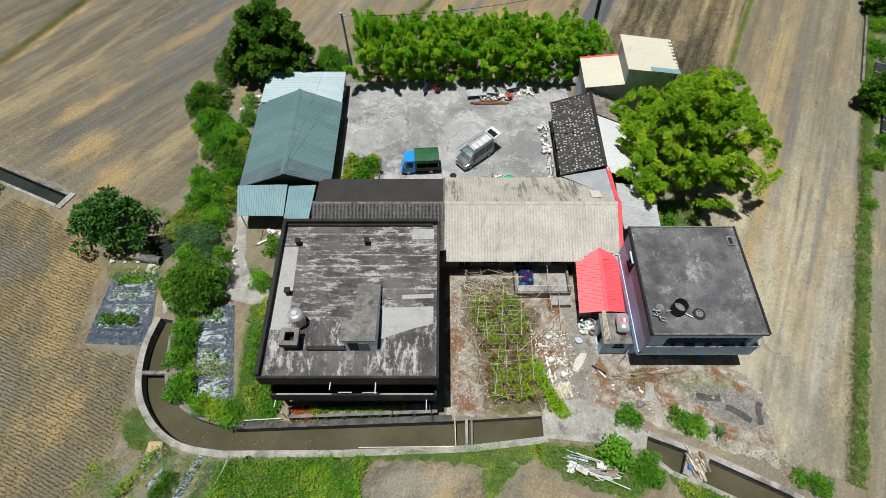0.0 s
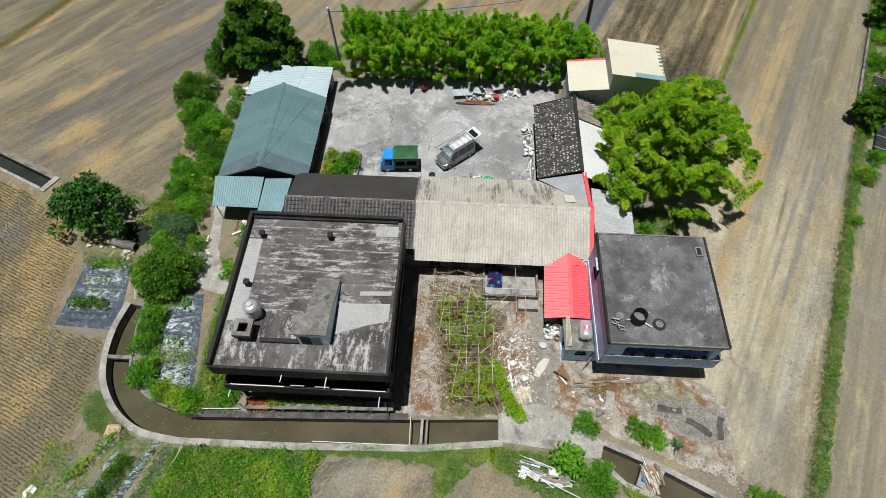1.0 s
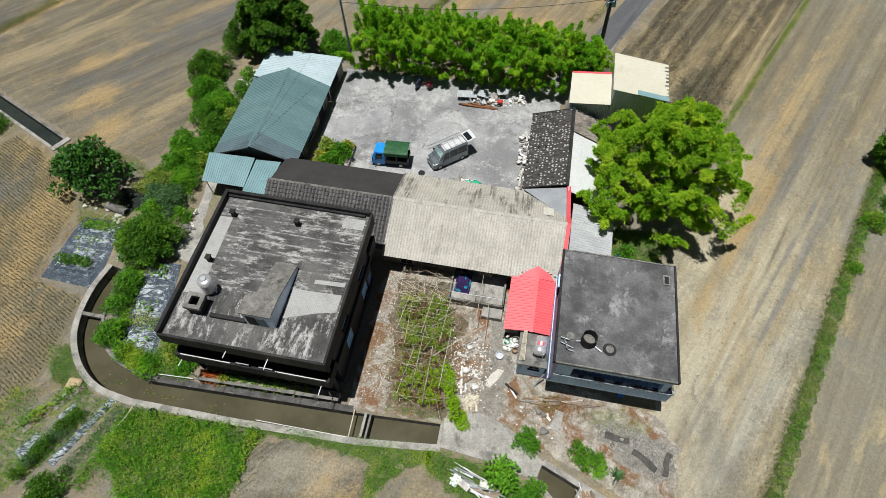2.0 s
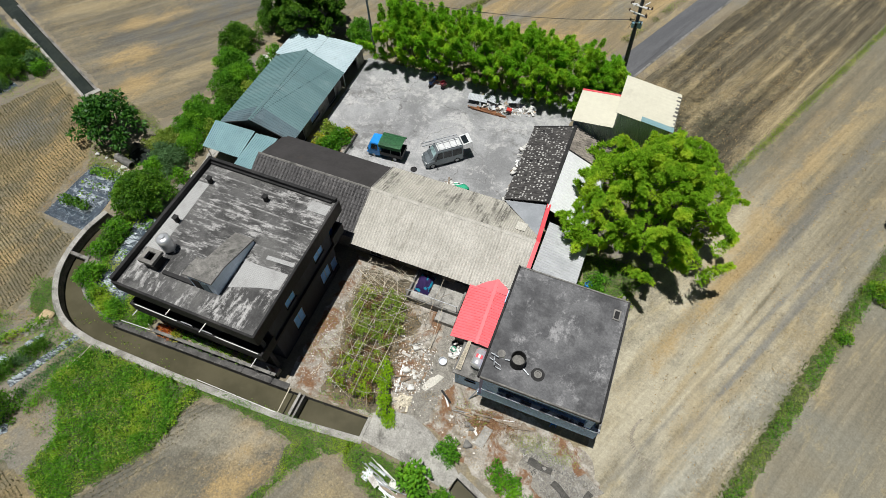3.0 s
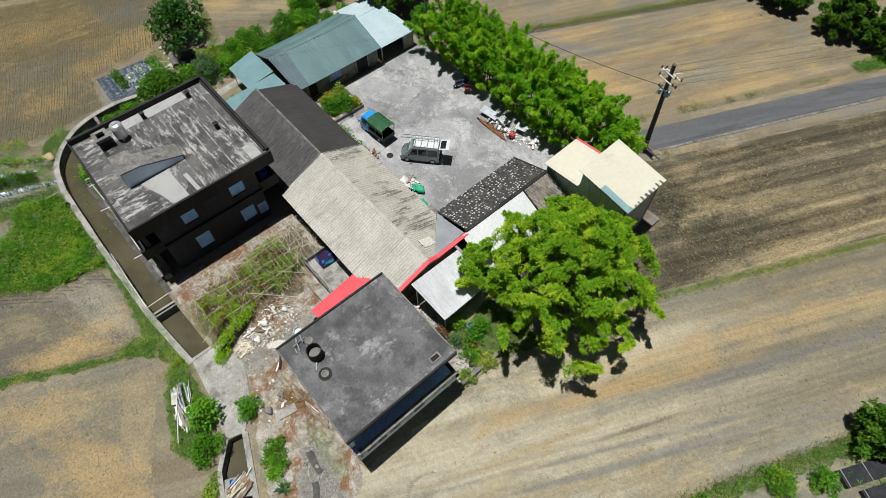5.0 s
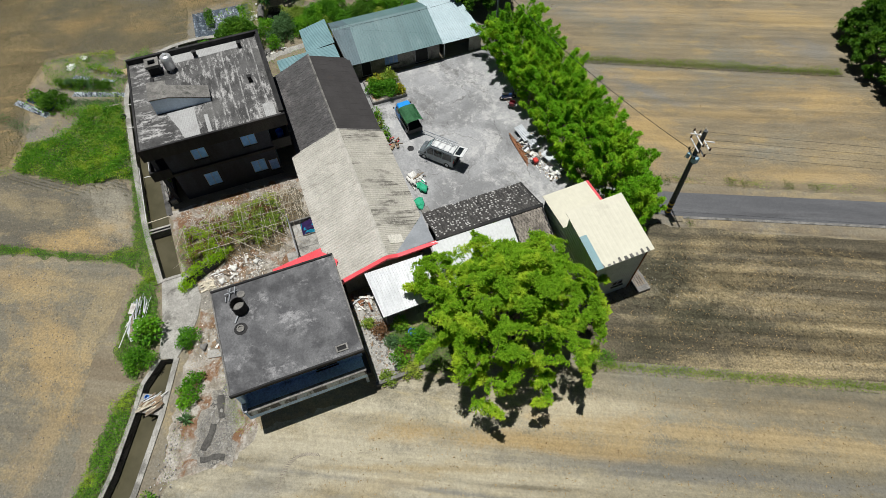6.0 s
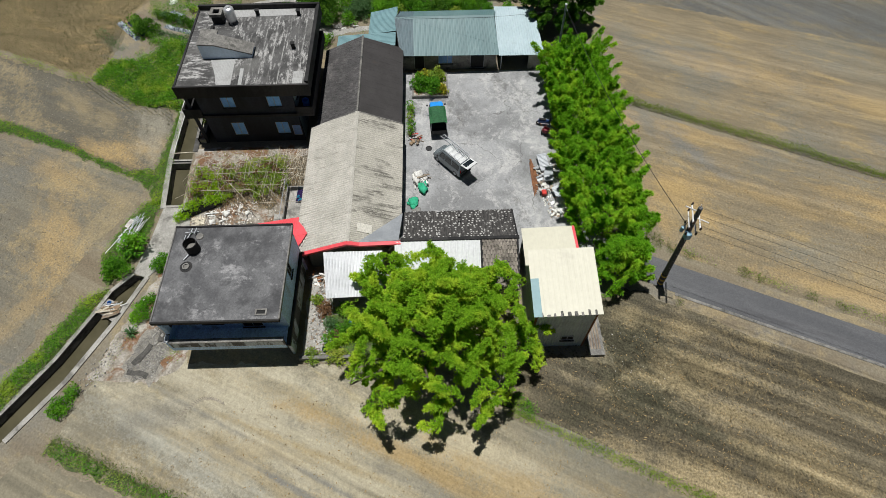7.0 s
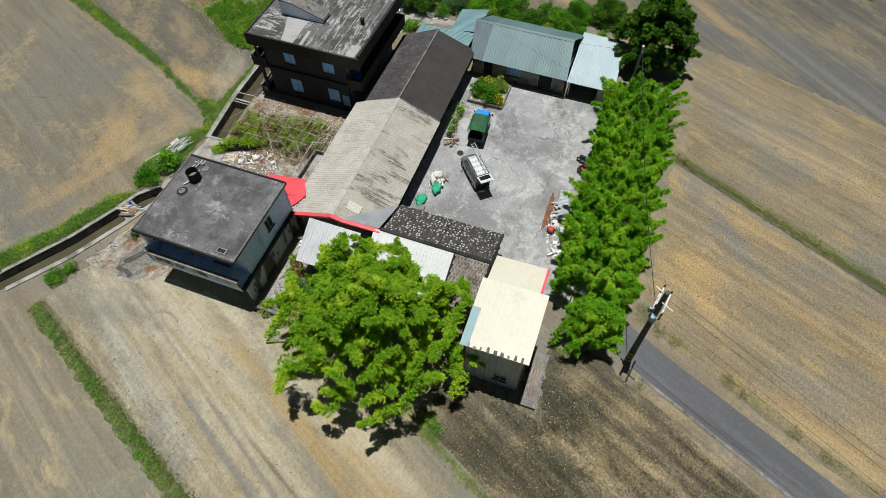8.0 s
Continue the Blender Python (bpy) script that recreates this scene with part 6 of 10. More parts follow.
L_DRY = leafy("dry_straw", (0.26, 0.18, 0.085), (0.42, 0.31, 0.16), gloss=0.8, through_light=0.1)
L_STUBBLE = leafy("cut_stubble", (0.105, 0.105, 0.055), (0.24, 0.215, 0.12), gloss=0.8, through_light=0.1)
M_BARK = surf("grey_brown_bark", (0.09, 0.07, 0.05), (0.16, 0.13, 0.1), big=3, fine=12, stretch=(1, 1, 0.3), bump=0.8, dist=0.03)
M_CULM = surf("green_culm", (0.1, 0.14, 0.03), (0.2, 0.2, 0.06), big=2, fine=6, rough=0.5)


def puffs(clumps, per, length, width, rng, up=0.5, droop=0.25, spread=0.6, hollow_out=0.45, flatten=0.8):
    """Leaves in clumps: each clump is (x, y, z, radius); more leaves on its outside and top."""
    out = []
    for x, y, z, r in clumps:
        n = max(12, int(per * r * r))
        d = unit(rng.normal(size=(n, 3)) + np.array([0, 0, 0.35]))
        rad = r * (hollow_out + (1 - hollow_out) * rng.uniform(0, 1, (n, 1)) ** 0.6) * rng.uniform(0.75, 1.15, (n, 1))
        at = np.array([x, y, z]) + d * rad * np.array([1, 1, flatten])
        at[:, 2] = np.maximum(at[:, 2], 0.06)
        out.append(leaf_quads(at, d, length, width, rng, droop, spread, up))
    return np.concatenate(out)


def limb(bm, a, b, r0, r1, rng, bend=0.12, steps=3):
    a, b = Vector(a), Vector(b)
    p, r = a, r0
    for k in range(steps):
        q = a.lerp(b, (k + 1) / steps)
        if k < steps - 1:
            q = q + Vector(rng.normal(0, bend, 3).tolist())
        r2 = r0 + (r1 - r0) * (k + 1) / steps
        tube(bm, p, q, r, r2, 7, caps=k == steps - 1)
        p, r = q, r2


def tree(label, x, y, trunk_h, clumps, per, length, width, mat, seed, trunk_r=0.2, limbs=7, category="tree", **kw):
    rng = np.random.default_rng(seed)
    t = thing("tree", label, category, at=(0, 0, 0))
    bm = B()
    limb(bm, (x, y, -0.1), (x + 0.15, y - 0.1, trunk_h), trunk_r, trunk_r * 0.75, rng, 0.05)
    part("trunk", bm, M_BARK, t)
    far = sorted(clumps, key=lambda c: -c[3])[: limbs * 2]
    for c in far[::2][:limbs]:
        bm = B()
        limb(bm, (x + 0.15, y - 0.1, trunk_h - 0.1), c[:3], trunk_r * 0.55, 0.05, rng, 0.25)
        part("limb", bm, M_BARK, t)
    quads("crown", puffs(clumps, per, length, width, rng, **kw), mat, t)
    return t


def dome(x, y, z0, height, rx, ry, n, r, seed, lobes=5, wobble=0.18, inner=0.25):
    """Clumps over an uneven dome."""
    rng = np.random.default_rng(seed)
    ph = rng.uniform(0, 6.28, 3)
    out = []
    for i in range(n):
        u = math.sqrt((i + 0.5) / n)
        a = i * 2.39996 + rng.normal(0, 0.15)
        edge = 1 + wobble * (math.sin(lobes * a + ph[0]) + 0.6 * math.sin((lobes + 3) * a + ph[1]))
        rr = u * edge
        z = z0 + height * max(0.0, 1 - u ** 2.2) * (1 + rng.normal(0, 0.09)) + rng.normal(0, 0.15)
        out.append((x + rx * rr * math.cos(a), y + ry * rr * math.sin(a), z, r * rng.uniform(0.7, 1.25)))
        if rng.random() < inner and z - z0 > 1.0:
            out.append((x + rx * rr * 0.8 * math.cos(a), y + ry * rr * 0.8 * math.sin(a), z0 + (z - z0) * 0.4, r))
    return out


def plume_axes(x, y, z0, top, rx, ry, n, seed, length=1.8, rise=0.5, lobes=5, lobe=0.12, flat_top=2.3):
    """Axes of plumes over an uneven crown, pointing outward and up but each its own way: (root, tip, half-width)."""
    rng = np.random.default_rng(seed)
    ph = rng.uniform(0, 6.28, 2)
    out = []
    for i in range(n):
        u = math.sqrt((i + 0.6) / n)
        a = i * 2.39996 + rng.normal(0, 0.15)
        reach = u * (1 + lobe * (math.sin(lobes * a + ph[0]) + 0.7 * math.sin((2 * lobes + 1) * a + ph[1])) + rng.uniform(-0.06, 0.06))
        tip = np.array([x + rx * reach * math.cos(a), y + ry * reach * math.sin(a), z0 + (top - z0) * max(0.0, 1 - u ** flat_top) * rng.uniform(0.82, 1.12) + rng.uniform(0.0, 0.5)])
        way = a + rng.normal(0, 0.7 + 0.8 * (1 - u))
        span = length * rng.uniform(0.65, 1.3)
        root = tip - np.array([math.cos(way) * span, math.sin(way) * span, rise * span * rng.uniform(0.3, 1.5)])
        root[2] = max(root[2], 0.3)
        out.append((root, tip, rng.uniform(0.75, 1.2)))
    return out


def plumes(axes, twigs, per, reach, length, width, rng, droop=0.35, lift=0.35, up=0.95, taper=0.75):
    """Feathery plumes: twigs leave each axis on all sides, shorter towards the tip, each with leaves along it."""
    out = []
    for root, tip, w in axes:
        d = tip - root
        span = float(np.linalg.norm(d))
        d = d / max(span, 1e-6)
        k = max(6, int(twigs * span * w))
        f = rng.uniform(0.0, 1.0, (k, 1)) ** 0.8
        side = unit(np.cross(np.repeat(d[None], k, 0), rng.normal(size=(k, 3))))
        way = unit(side + d * rng.uniform(0.4, 1.1, (k, 1)) + np.array([0, 0, lift]))
        long = reach * w * (1.05 - taper * f) * rng.uniform(0.6, 1.2, (k, 1))
        base = root + (tip - root) * f + np.array([0, 0, 1.0]) * 0.12 * span * np.sin(np.pi * f * 0.9)
        g = rng.uniform(0.15, 1.0, (k, per, 1))
        at = base[:, None] + way[:, None] * long[:, None] * g - np.array([0, 0, 1.0]) * (droop * long[:, None] * g ** 2)
        dirs = np.repeat(way[:, None], per, 1) + rng.normal(0, 0.45, (k, per, 3))
        out.append(leaf_quads(at.reshape(-1, 3), unit(dirs.reshape(-1, 3)), length, width, rng, droop, 0.3, up))
    return np.concatenate(out)


def plume_tree(label, x, y, trunk_h, axes, twigs, per, reach, length, width, mat, seed, trunk_r=0.2, limbs=9, category="tree", **kw):
    rng = np.random.default_rng(seed)
    t = thing("tree", label, category)
    bm = B()
    fork = (x + 0.12, y - 0.08, trunk_h)
    limb(bm, (x, y, -0.1), fork, trunk_r, trunk_r * 0.75, rng, 0.05)
    part("trunk", bm, M_BARK, t)
    for root, tip, w in axes[:: max(1, len(axes) // limbs)]:
        bm = B()
        limb(bm, (fork[0], fork[1], trunk_h - 0.1), tuple(root), trunk_r * 0.5, 0.05, rng, 0.2)
        limb(bm, tuple(root), tuple(root + (tip - root) * 0.8), 0.05, 0.015, rng, 0.05)
        part("limb", bm, M_BARK, t)
    quads("crown", plumes(axes, twigs, per, reach, length, width, rng, **kw), mat, t)
    return t


# the great feathery tree beside the blue house
GREAT = plume_axes(20.9, 32.2, 3.2, 9.4, 5.7, 5.9, 130, 21, 2.0, 0.6, 7, 0.18) + plume_axes(20.7, 32.3, 2.7, 6.8, 5.1, 5.3, 76, 25, 1.6, 0.35) + plume_axes(16.9, 36.4, 2.6, 4.4, 1.6, 1.9, 10, 22) + plume_axes(20.6, 38.7, 2.6, 3.8, 1.3, 1.7, 8, 23) + plume_axes(15.9, 28.7, 2.9, 5.0, 1.8, 2.0, 10, 24)
plume_tree("large tree with light feathery green leaves beside the sheds", 21.0, 32.2, 2.6, GREAT, 46, 20, 0.66, 0.17, 0.045, L_TREE, 11, 0.32, 18)
# dark tree behind the outbuilding
plume_tree("tall dense dark green tree behind the teal outbuilding", -17.0, 46.0, 3.0, plume_axes(-17.0, 45.8, 2.2, 7.0, 3.9, 4.1, 90, 12, 1.3, 0.6) + plume_axes(-17.2, 46.0, 1.4, 5.0, 3.7, 3.7, 60, 15, 1.4, 0.3), 50, 18, 0.7, 0.18, 0.09, L_DARK, 12, 0.28, 9, droop=0.2)
# broad-leaved tree by the pool
tree("broad-leaved dark tree leaning over the pool", -26.6, 25.5, 1.4, dome(-26.7, 25.6, 1.3, 2.2, 2.75, 2.5, 44, 0.55, 13, 5, 0.24), 250, 0.36, 0.2, L_BROAD, 13, 0.16, 6, up=0.8, spread=0.5)
tree("round dense green shrub tree beside the garden path", -18.9, 20.2, 0.9, dome(-18.8, 20.2, 0.8, 2.0, 2.3, 2.1, 52, 0.5, 14, 5, 0.07), 900, 0.2, 0.11, L_DARK, 14, 0.1, 5, up=0.4)
# trees at the edge of the view
for k, (x, y, h, r) in enumerate(((41.2, 40.6, 1.8, 1.5), (18.4, 78.6, 3.0, 2.6), (22.6, 79.6, 3.0, 2.6), (48.6, 55.4, 2.2, 1.9), (7.8, 78.9, 3.6, 3.0), (3.8, 80.4, 3.2, 2.4), (12.0, 78.4, 3.0, 2.6))):
    plume_tree("dark tree at the edge of the far field", x, y, 1.2, plume_axes(x, y, 0.8, h + 1.4, r, r, 46, 40 + k, 1.1, 0.6) + plume_axes(x, y, 0.7, h + 0.4, r * 0.9, r * 0.9, 26, 80 + k, 1.1, 0.3), 38, 13, 0.6, 0.24, 0.1, L_DARK, 40 + k, 0.14, 5, droop=0.2)

# bamboo row along the yard
def bamboo_clump(x, seed):
    """A clump of upright culms whose tops arch outward, each a plume of its own."""
    rng = np.random.default_rng(seed)
    b = thing("bamboo_clump", "dense bright green bamboo clump along the yard", "bamboo", "bamboo row")
    axes = []
    for gx in np.arange(-1.31, 1.3, 0.5):
        for gy in np.arange(-2.0, 2.1, 0.5):
            cx, cy = x + gx + rng.uniform(-0.35, 0.35), 45.9 + gy + rng.uniform(-0.35, 0.35)
            high = (5.3 - 0.3 * abs(gy) ** 1.6) * rng.uniform(0.72, 1.1)
            out = np.array([rng.normal(0, 0.6), 0.4 * gy + rng.normal(0, 0.5), 0.0])
            root = np.array([cx, cy, high - rng.uniform(0.9, 2.2)])
            axes.append((root, np.array([cx, cy, high]) + out, rng.uniform(0.6, 1.35)))
            if abs(gy) > 1.7:
                axes.append((np.array([cx, cy, 0.7]), np.array([cx, cy + 0.75 * math.copysign(1, gy), rng.uniform(1.3, 2.6)]), 0.9))
            if rng.random() < 0.3:
                bm = B()
                limb(bm, (cx, cy, -0.05), tuple(root), 0.045, 0.03, rng, 0.04)
                limb(bm, tuple(root), tuple(axes[-1][1] * 0.2 + root * 0.8), 0.03, 0.015, rng, 0.02)
                part("culm", bm, M_CULM, b)
    quads("foliage", plumes(axes, 36, 15, 0.5, 0.23, 0.036, rng, 0.35, 0.45, 0.7, 0.8), L_BAMBOO, b)


for k in range(8):
    bamboo_clump(-7.0 + k * 2.62, 60 + k)
plume_tree("leafy green bush tree at the start of the lane", 14.2, 46.6, 0.9, plume_axes(14.4, 46.5, 1.0, 4.5, 2.1, 2.3, 70, 70, 1.2, 0.9), 34, 14, 0.45, 0.23, 0.04, L_BAMBOO, 70, 0.1, 6, droop=0.4)


def bush(x, y, r, h, mat, seed, label, length=0.2, width=0.1, per=620, ry=None):
    rng = np.random.default_rng(seed)
    b = thing("bush", label, "bush")
    n = max(9, int(20 * r * r))
    cl = dome(x, y, 0.22, h - 0.42, r * 0.9, (ry or r) * 0.9, n, 0.24 + 0.07 * r, seed, 4, 0.2, 0.3)
    quads("foliage", puffs(cl, per * 1.5, length * 0.82, width * 0.8, rng, up=0.35, spread=0.75, hollow_out=0.3, flatten=1.0), mat, b)
    bm = B()
    for j in range(4):
        a = 1.57 * j + 0.4
        limb(bm, (x, y, -0.03), (x + r * 0.5 * math.cos(a), y + r * 0.5 * math.sin(a), h * 0.6), 0.04, 0.015, rng, 0.05, 2)
    part("stems", bm, M_BARK, b)
    return b


HEDGE = "rounded green garden shrub along the field edge"
for k, (x, y, r, h, mat) in enumerate((
        (-20.6, 34.4, 1.2, 1.8, L_BUSH), (-21.0, 31.4, 1.0, 1.5, L_BUSH), (-18.0, 29.0, 0.9, 1.4, L_VINE), (-17.9, 35.2, 0.9, 1.3, L_VINE), (-20.9, 28.2, 1.0, 1.3, L_BUSH), (-17.6, 23.4, 0.8, 1.1, L_BUSH), (-20.2, 23.2, 1.1, 1.4, L_BUSH), (-20.6, 25.0, 1.2, 1.2, L_GREY),
        (-22.6, 40.6, 2.1, 2.4, L_DARK), (-21.4, 44.6, 1.6, 2.2, L_DARK), (-21.6, 37.6, 1.7, 2.1, L_BUSH), (-19.7, 36.0, 1.9, 1.7, L_BUSH), (-18.4, 38.6, 0.9, 1.2, L_BUSH),
        (-18.9, 33.2, 1.5, 1.6, L_DARK), (-19.9, 29.6, 1.9, 2.2, L_BUSH), (-19.0, 27.0, 1.4, 1.6, L_BUSH), (-19.2, 24.6, 1.5, 1.6, L_GREY), (-21.4, 26.4, 1.6, 1.0, L_GRASS), (-18.6, 31.3, 1.2, 1.3, L_BUSH),
        (-18.8, 16.8, 1.1, 1.5, L_BUSH), (-18.9, 14.8, 1.0, 1.3, L_BUSH), (-18.2, 12.5, 1.2, 1.2, L_BUSH), (-14.3, 10.7, 0.9, 1.2, L_BUSH), (-16.6, 11.4, 0.8, 0.9, L_LUSH),
        (-11.3, 46.2, 1.8, 2.3, L_BUSH), (-14.2, 21.1, 0.9, 1.0, L_BUSH), (-13.6, 24.2, 0.9, 1.2, L_BUSH), (-18.6, 40.8, 0.8, 1.2, L_BUSH))):
    bush(x, y, r, h, mat, 100 + k, HEDGE if mat is not L_GREY else "grey-green dusty shrub along the field edge")
for k, (x, y, r, h, mat, label) in enumerate((
        (12.6, 10.6, 0.85, 1.0, L_BUSH, "small round green bush beside the concrete slab"), (13.1, 7.1, 1.05, 1.4, L_BUSH, "dense round green bush at the ditch"),
        (23.9, 6.2, 0.8, 0.7, L_BUSH, "low green bush at the ditch edge"), (22.9, 6.7, 0.6, 0.6, L_LUSH, "low green bush at the ditch edge"),
        (38.8, 33.4, 1.0, 1.2, L_LUSH, "bright green bush on the grass bank"), (40.6, 35.6, 0.9, 1.1, L_BUSH, "bright green bush on the grass bank"), (36.4, 28.6, 0.6, 0.7, L_LUSH, "low green bush on the grass bank"), (45.4, 48.6, 1.1, 1.2, L_BUSH, "green bush beside the low garden wall"), (47.2, 52.6, 1.0, 1.3, L_BUSH, "green bush beside the low garden wall"),
        (18.6, 26.4, 0.8, 1.2, L_BUSH, "leafy bush under the large tree"), (19.6, 24.6, 0.7, 0.9, L_BUSH, "leafy bush under the large tree"), (17.2, 25.4, 0.6, 1.0, L_LUSH, "leafy bush behind the blue house"), (18.8, 25.6, 0.6, 1.1, L_BUSH, "leafy bush behind the blue house"), (20.7, 23.2, 0.5, 0.6, L_GRASS, "low grassy tuft on the garden wall"), (20.8, 25.0, 0.6, 0.8, L_VINE, "low bush behind the blue house"), (16.2, 23.2, 0.35, 0.5, L_VINE, "small plant on the concrete strip"), (17.0, 23.9, 0.6, 0.5, L_RUSTY, "withered brown plant behind the blue house"), (19.4, 24.9, 0.6, 0.5, L_RUSTY, "withered brown plant behind the blue house"), (18.2, 24.3, 0.5, 0.7, L_GREY, "dusty plant behind the blue house"), (-16.8, 1.7, 1.35, 1.3, L_DARK, "dark green bush among the vegetable plots"))):
    bush(x, y, r, h, mat, 150 + k, label)
bush(16.9, 9.9, 0.85, 0.9, L_BUSH, 170, "long bright green bush on the rubble edge", ry=0.7)
bush(15.9, 10.5, 0.7, 0.8, L_BUSH, 171, "bright green bush on the rubble edge")
bush(-43.0, 30.6, 2.0, 2.2, L_DARK, 172, "dark shrub on the sheeted plot")
bush(-41.6, 28.6, 1.6, 1.8, L_DARK, 173, "dark shrub on the sheeted plot")
bush(-40.4, 30.4, 1.3, 1.5, L_GREY, 174, "green shrub on the sheeted plot")
bush(-45.6, 32.0, 1.5, 1.7, L_GREY, 175, "green shrub on the sheeted plot")
bush(-45.0, 29.4, 1.7, 2.0, L_DARK, 176, "dark shrub on the sheeted plot")
bush(-49.5, 31.4, 1.8, 2.0, L_GREY, 177, "dusty green shrub on the sheeted plot")
bush(-47.6, 30.4, 1.1, 1.3, L_DARK, 178, "dark shrub on the sheeted plot")
bush(-44.6, 31.9, 1.2, 1.4, L_VINE, 179, "yellow-green shrub beside the ditch")
bush(-41.9, 31.0, 1.0, 1.2, L_VINE, 196, "yellow-green shrub beside the ditch")
bush(-43.2, 27.0, 0.9, 0.8, L_OLIVE, 197, "low olive shrub on the sheeted plot")
bush(-41.4, 26.6, 0.8, 0.8, L_GREY, 198, "low dusty shrub on the sheeted plot")
bush(-39.4, 29.9, 1.0, 1.2, L_BUSH, 199, "green shrub beside the ditch")

# broad-leaved young trees by the slab
tree("young broad-leaved tree with large dark leaves by the slab", 11.1, 8.2, 0.7, dome(11.1, 8.2, 0.7, 0.8, 0.9, 0.8, 14, 0.4, 80, 4, 0.15), 220, 0.3, 0.16, L_BUSH, 80, 0.05, 3, up=0.9)

# bed with yellow shrubs at the yard
bed = thing("planter", "low concrete-edged planter with yellow and green shrubs", "planter")
for q in ((-8.9, -5.6, 30.35, 30.5), (-8.9, -5.6, 33.7, 33.85), (-8.9, -8.75, 30.5, 33.7), (-5.75, -5.6, 30.5, 33.7)):
    part("edging", box(B(), *q, 0, 0.35, 0.02), M_CONC_OLD, bed)
part("bed_soil", box(B(), -8.75, -5.75, 30.5, 33.7, 0.0, 0.25), M_YARD_SOIL, bed)
for k, (x, y, r, m) in enumerate(((-7.9, 32.7, 0.9, L_VINE), (-6.5, 32.5, 0.9, L_BUSH), (-7.0, 31.3, 1.0, L_BUSH), (-8.2, 31.4, 0.7, L_YELLOW), (-6.3, 33.3, 0.4, L_YELLOW))):
    bush(x, y, r, 1.6 - 0.15 * k, m, 180 + k, "yellow-leaved garden shrub in the planter" if m is L_YELLOW else "green garden shrub in the planter", 0.26, 0.12)


# ---- grass, weeds and stubble ----
def weeds(name, poly, density, length, width, mat, seed, label, lean=1.0, tall=0.25, category="grass", patch=0.0):
    rng = np.random.default_rng(seed)
    xs, ys = [p[0] for p in poly], [p[1] for p in poly]
    if category == "grass":
        length, width, density = length * 0.72, width * 0.3, density * 5.0
    else:
        length, width, density = length * 0.5, width * 0.5, density * 3.9
    n = int((max(xs) - min(xs)) * (max(ys) - min(ys)) * density)
    x, y = scatter(poly, n, rng)
    if patch:
        keep = np.sin(x * 1.7 + seed) * np.sin(y * 1.9 + seed * 2) + 0.6 * np.sin(x * 0.6 + y * 0.8 + seed) + rng.normal(0, 0.5, len(x)) > patch - 1
        x, y = x[keep], y[keep]
    x, y = x + rng.normal(0, 0.13, len(x)), y + rng.normal(0, 0.13, len(x))
    bump = 0.5 + 0.5 * np.sin(x * 1.3 + 1.0) * np.sin(y * 1.1 + 2.0)
    at = np.stack([x, y, rng.uniform(0.01, 1, len(x)) ** 1.5 * tall * (0.4 + bump)], 1)
    d = rng.normal(size=(len(x), 3)) * np.array([1, 1, 0.2]) * lean + np.array([0, 0, 0.7])
    return quads(name, leaf_quads(at, unit(d), length, width, rng, 0.0, 0.3, 0.6), mat, None, label, category, "stuff")


def chips(name, label, poly, n, size, mats, seed, z=0.02, category="rubble", tall=0.5):
    """Countless small angular bits on the ground, one loose mesh for each material."""
    nrng = np.random.default_rng(seed)
    for k, mt in enumerate(mats):
        x, y = scatter(poly, int(n / len(mats)), nrng)
        m = len(x)
        l, w = size * nrng.uniform(0.4, 1.5, m), size * nrng.uniform(0.3, 1.0, m)
        h, a = size * tall * nrng.uniform(0.2, 1.0, m), nrng.uniform(0, 6.28, m)
        tilt = nrng.normal(0, 0.15, (m, 2))
        c = []
        for sx, sy in ((-1, -1), (1, -1), (1, 1), (-1, 1)):
            px, py = sx * l / 2 * nrng.uniform(0.7, 1.1, m), sy * w / 2 * nrng.uniform(0.7, 1.1, m)
            c.append((x + px * np.cos(a) - py * np.sin(a), y + px * np.sin(a) + py * np.cos(a), z + h + px * tilt[:, 0] + py * tilt[:, 1]))
        top = np.stack([np.stack(p, 1) for p in c], 1)
        low = top.copy()
        low[:, :, 2] = 0.0
        faces = [top] + [np.stack([low[:, i], low[:, (i + 1) % 4], top[:, (i + 1) % 4], top[:, i]], 1) for i in range(4)]
        quads(name, np.concatenate(faces), mt, None, label, category, "stuff")


def weed_mat(poly, z=0.021):
    return solo("weedy_ground", flat(poly, z, 0.16), M_WEED_SOIL, "weedy green-brown earth under the plants", "ground", "structure")


def verge(a, length_m, half, mat, density, seed, label, **kw):
    c = [a, along(a, length_m * 0.5), along(a, length_m)]
    return weeds("grass", ribbon(c, half), density * 2, 0.3, 0.1, mat, seed, label, **kw)


verge((25.0, 37.2), 70, 0.24, L_GRASS, 55, 201, "strip of green grass on the field dike", tall=0.2)
BANK = [(26.5, 6.2), (32.6, 20.4), (38.7, 34.6), (45.2, 49.6), (53.0, 68.0)]
weeds("grass", ribbon(BANK, 0.46), 44, 0.3, 0.1, L_GRASS, 202, "weedy green bank between the fields", tall=0.4, patch=0.9)
weeds("weeds", ribbon(BANK, 0.42), 44, 0.3, 0.14, L_BUSH, 205, "taller leafy weeds on the bank", tall=0.6, patch=0.95)
weeds("grass", ribbon([(p[0] - 0.45, p[1] + 0.2) for p in BANK], 0.3), 40, 0.3, 0.1, L_OLIVE, 280, "olive and dry grass along the bank edge", tall=0.35)
verge((-5.1, 50.1), 28, 0.34, L_DIKE, 60, 203, "tall olive grass on the field dike", tall=0.6)
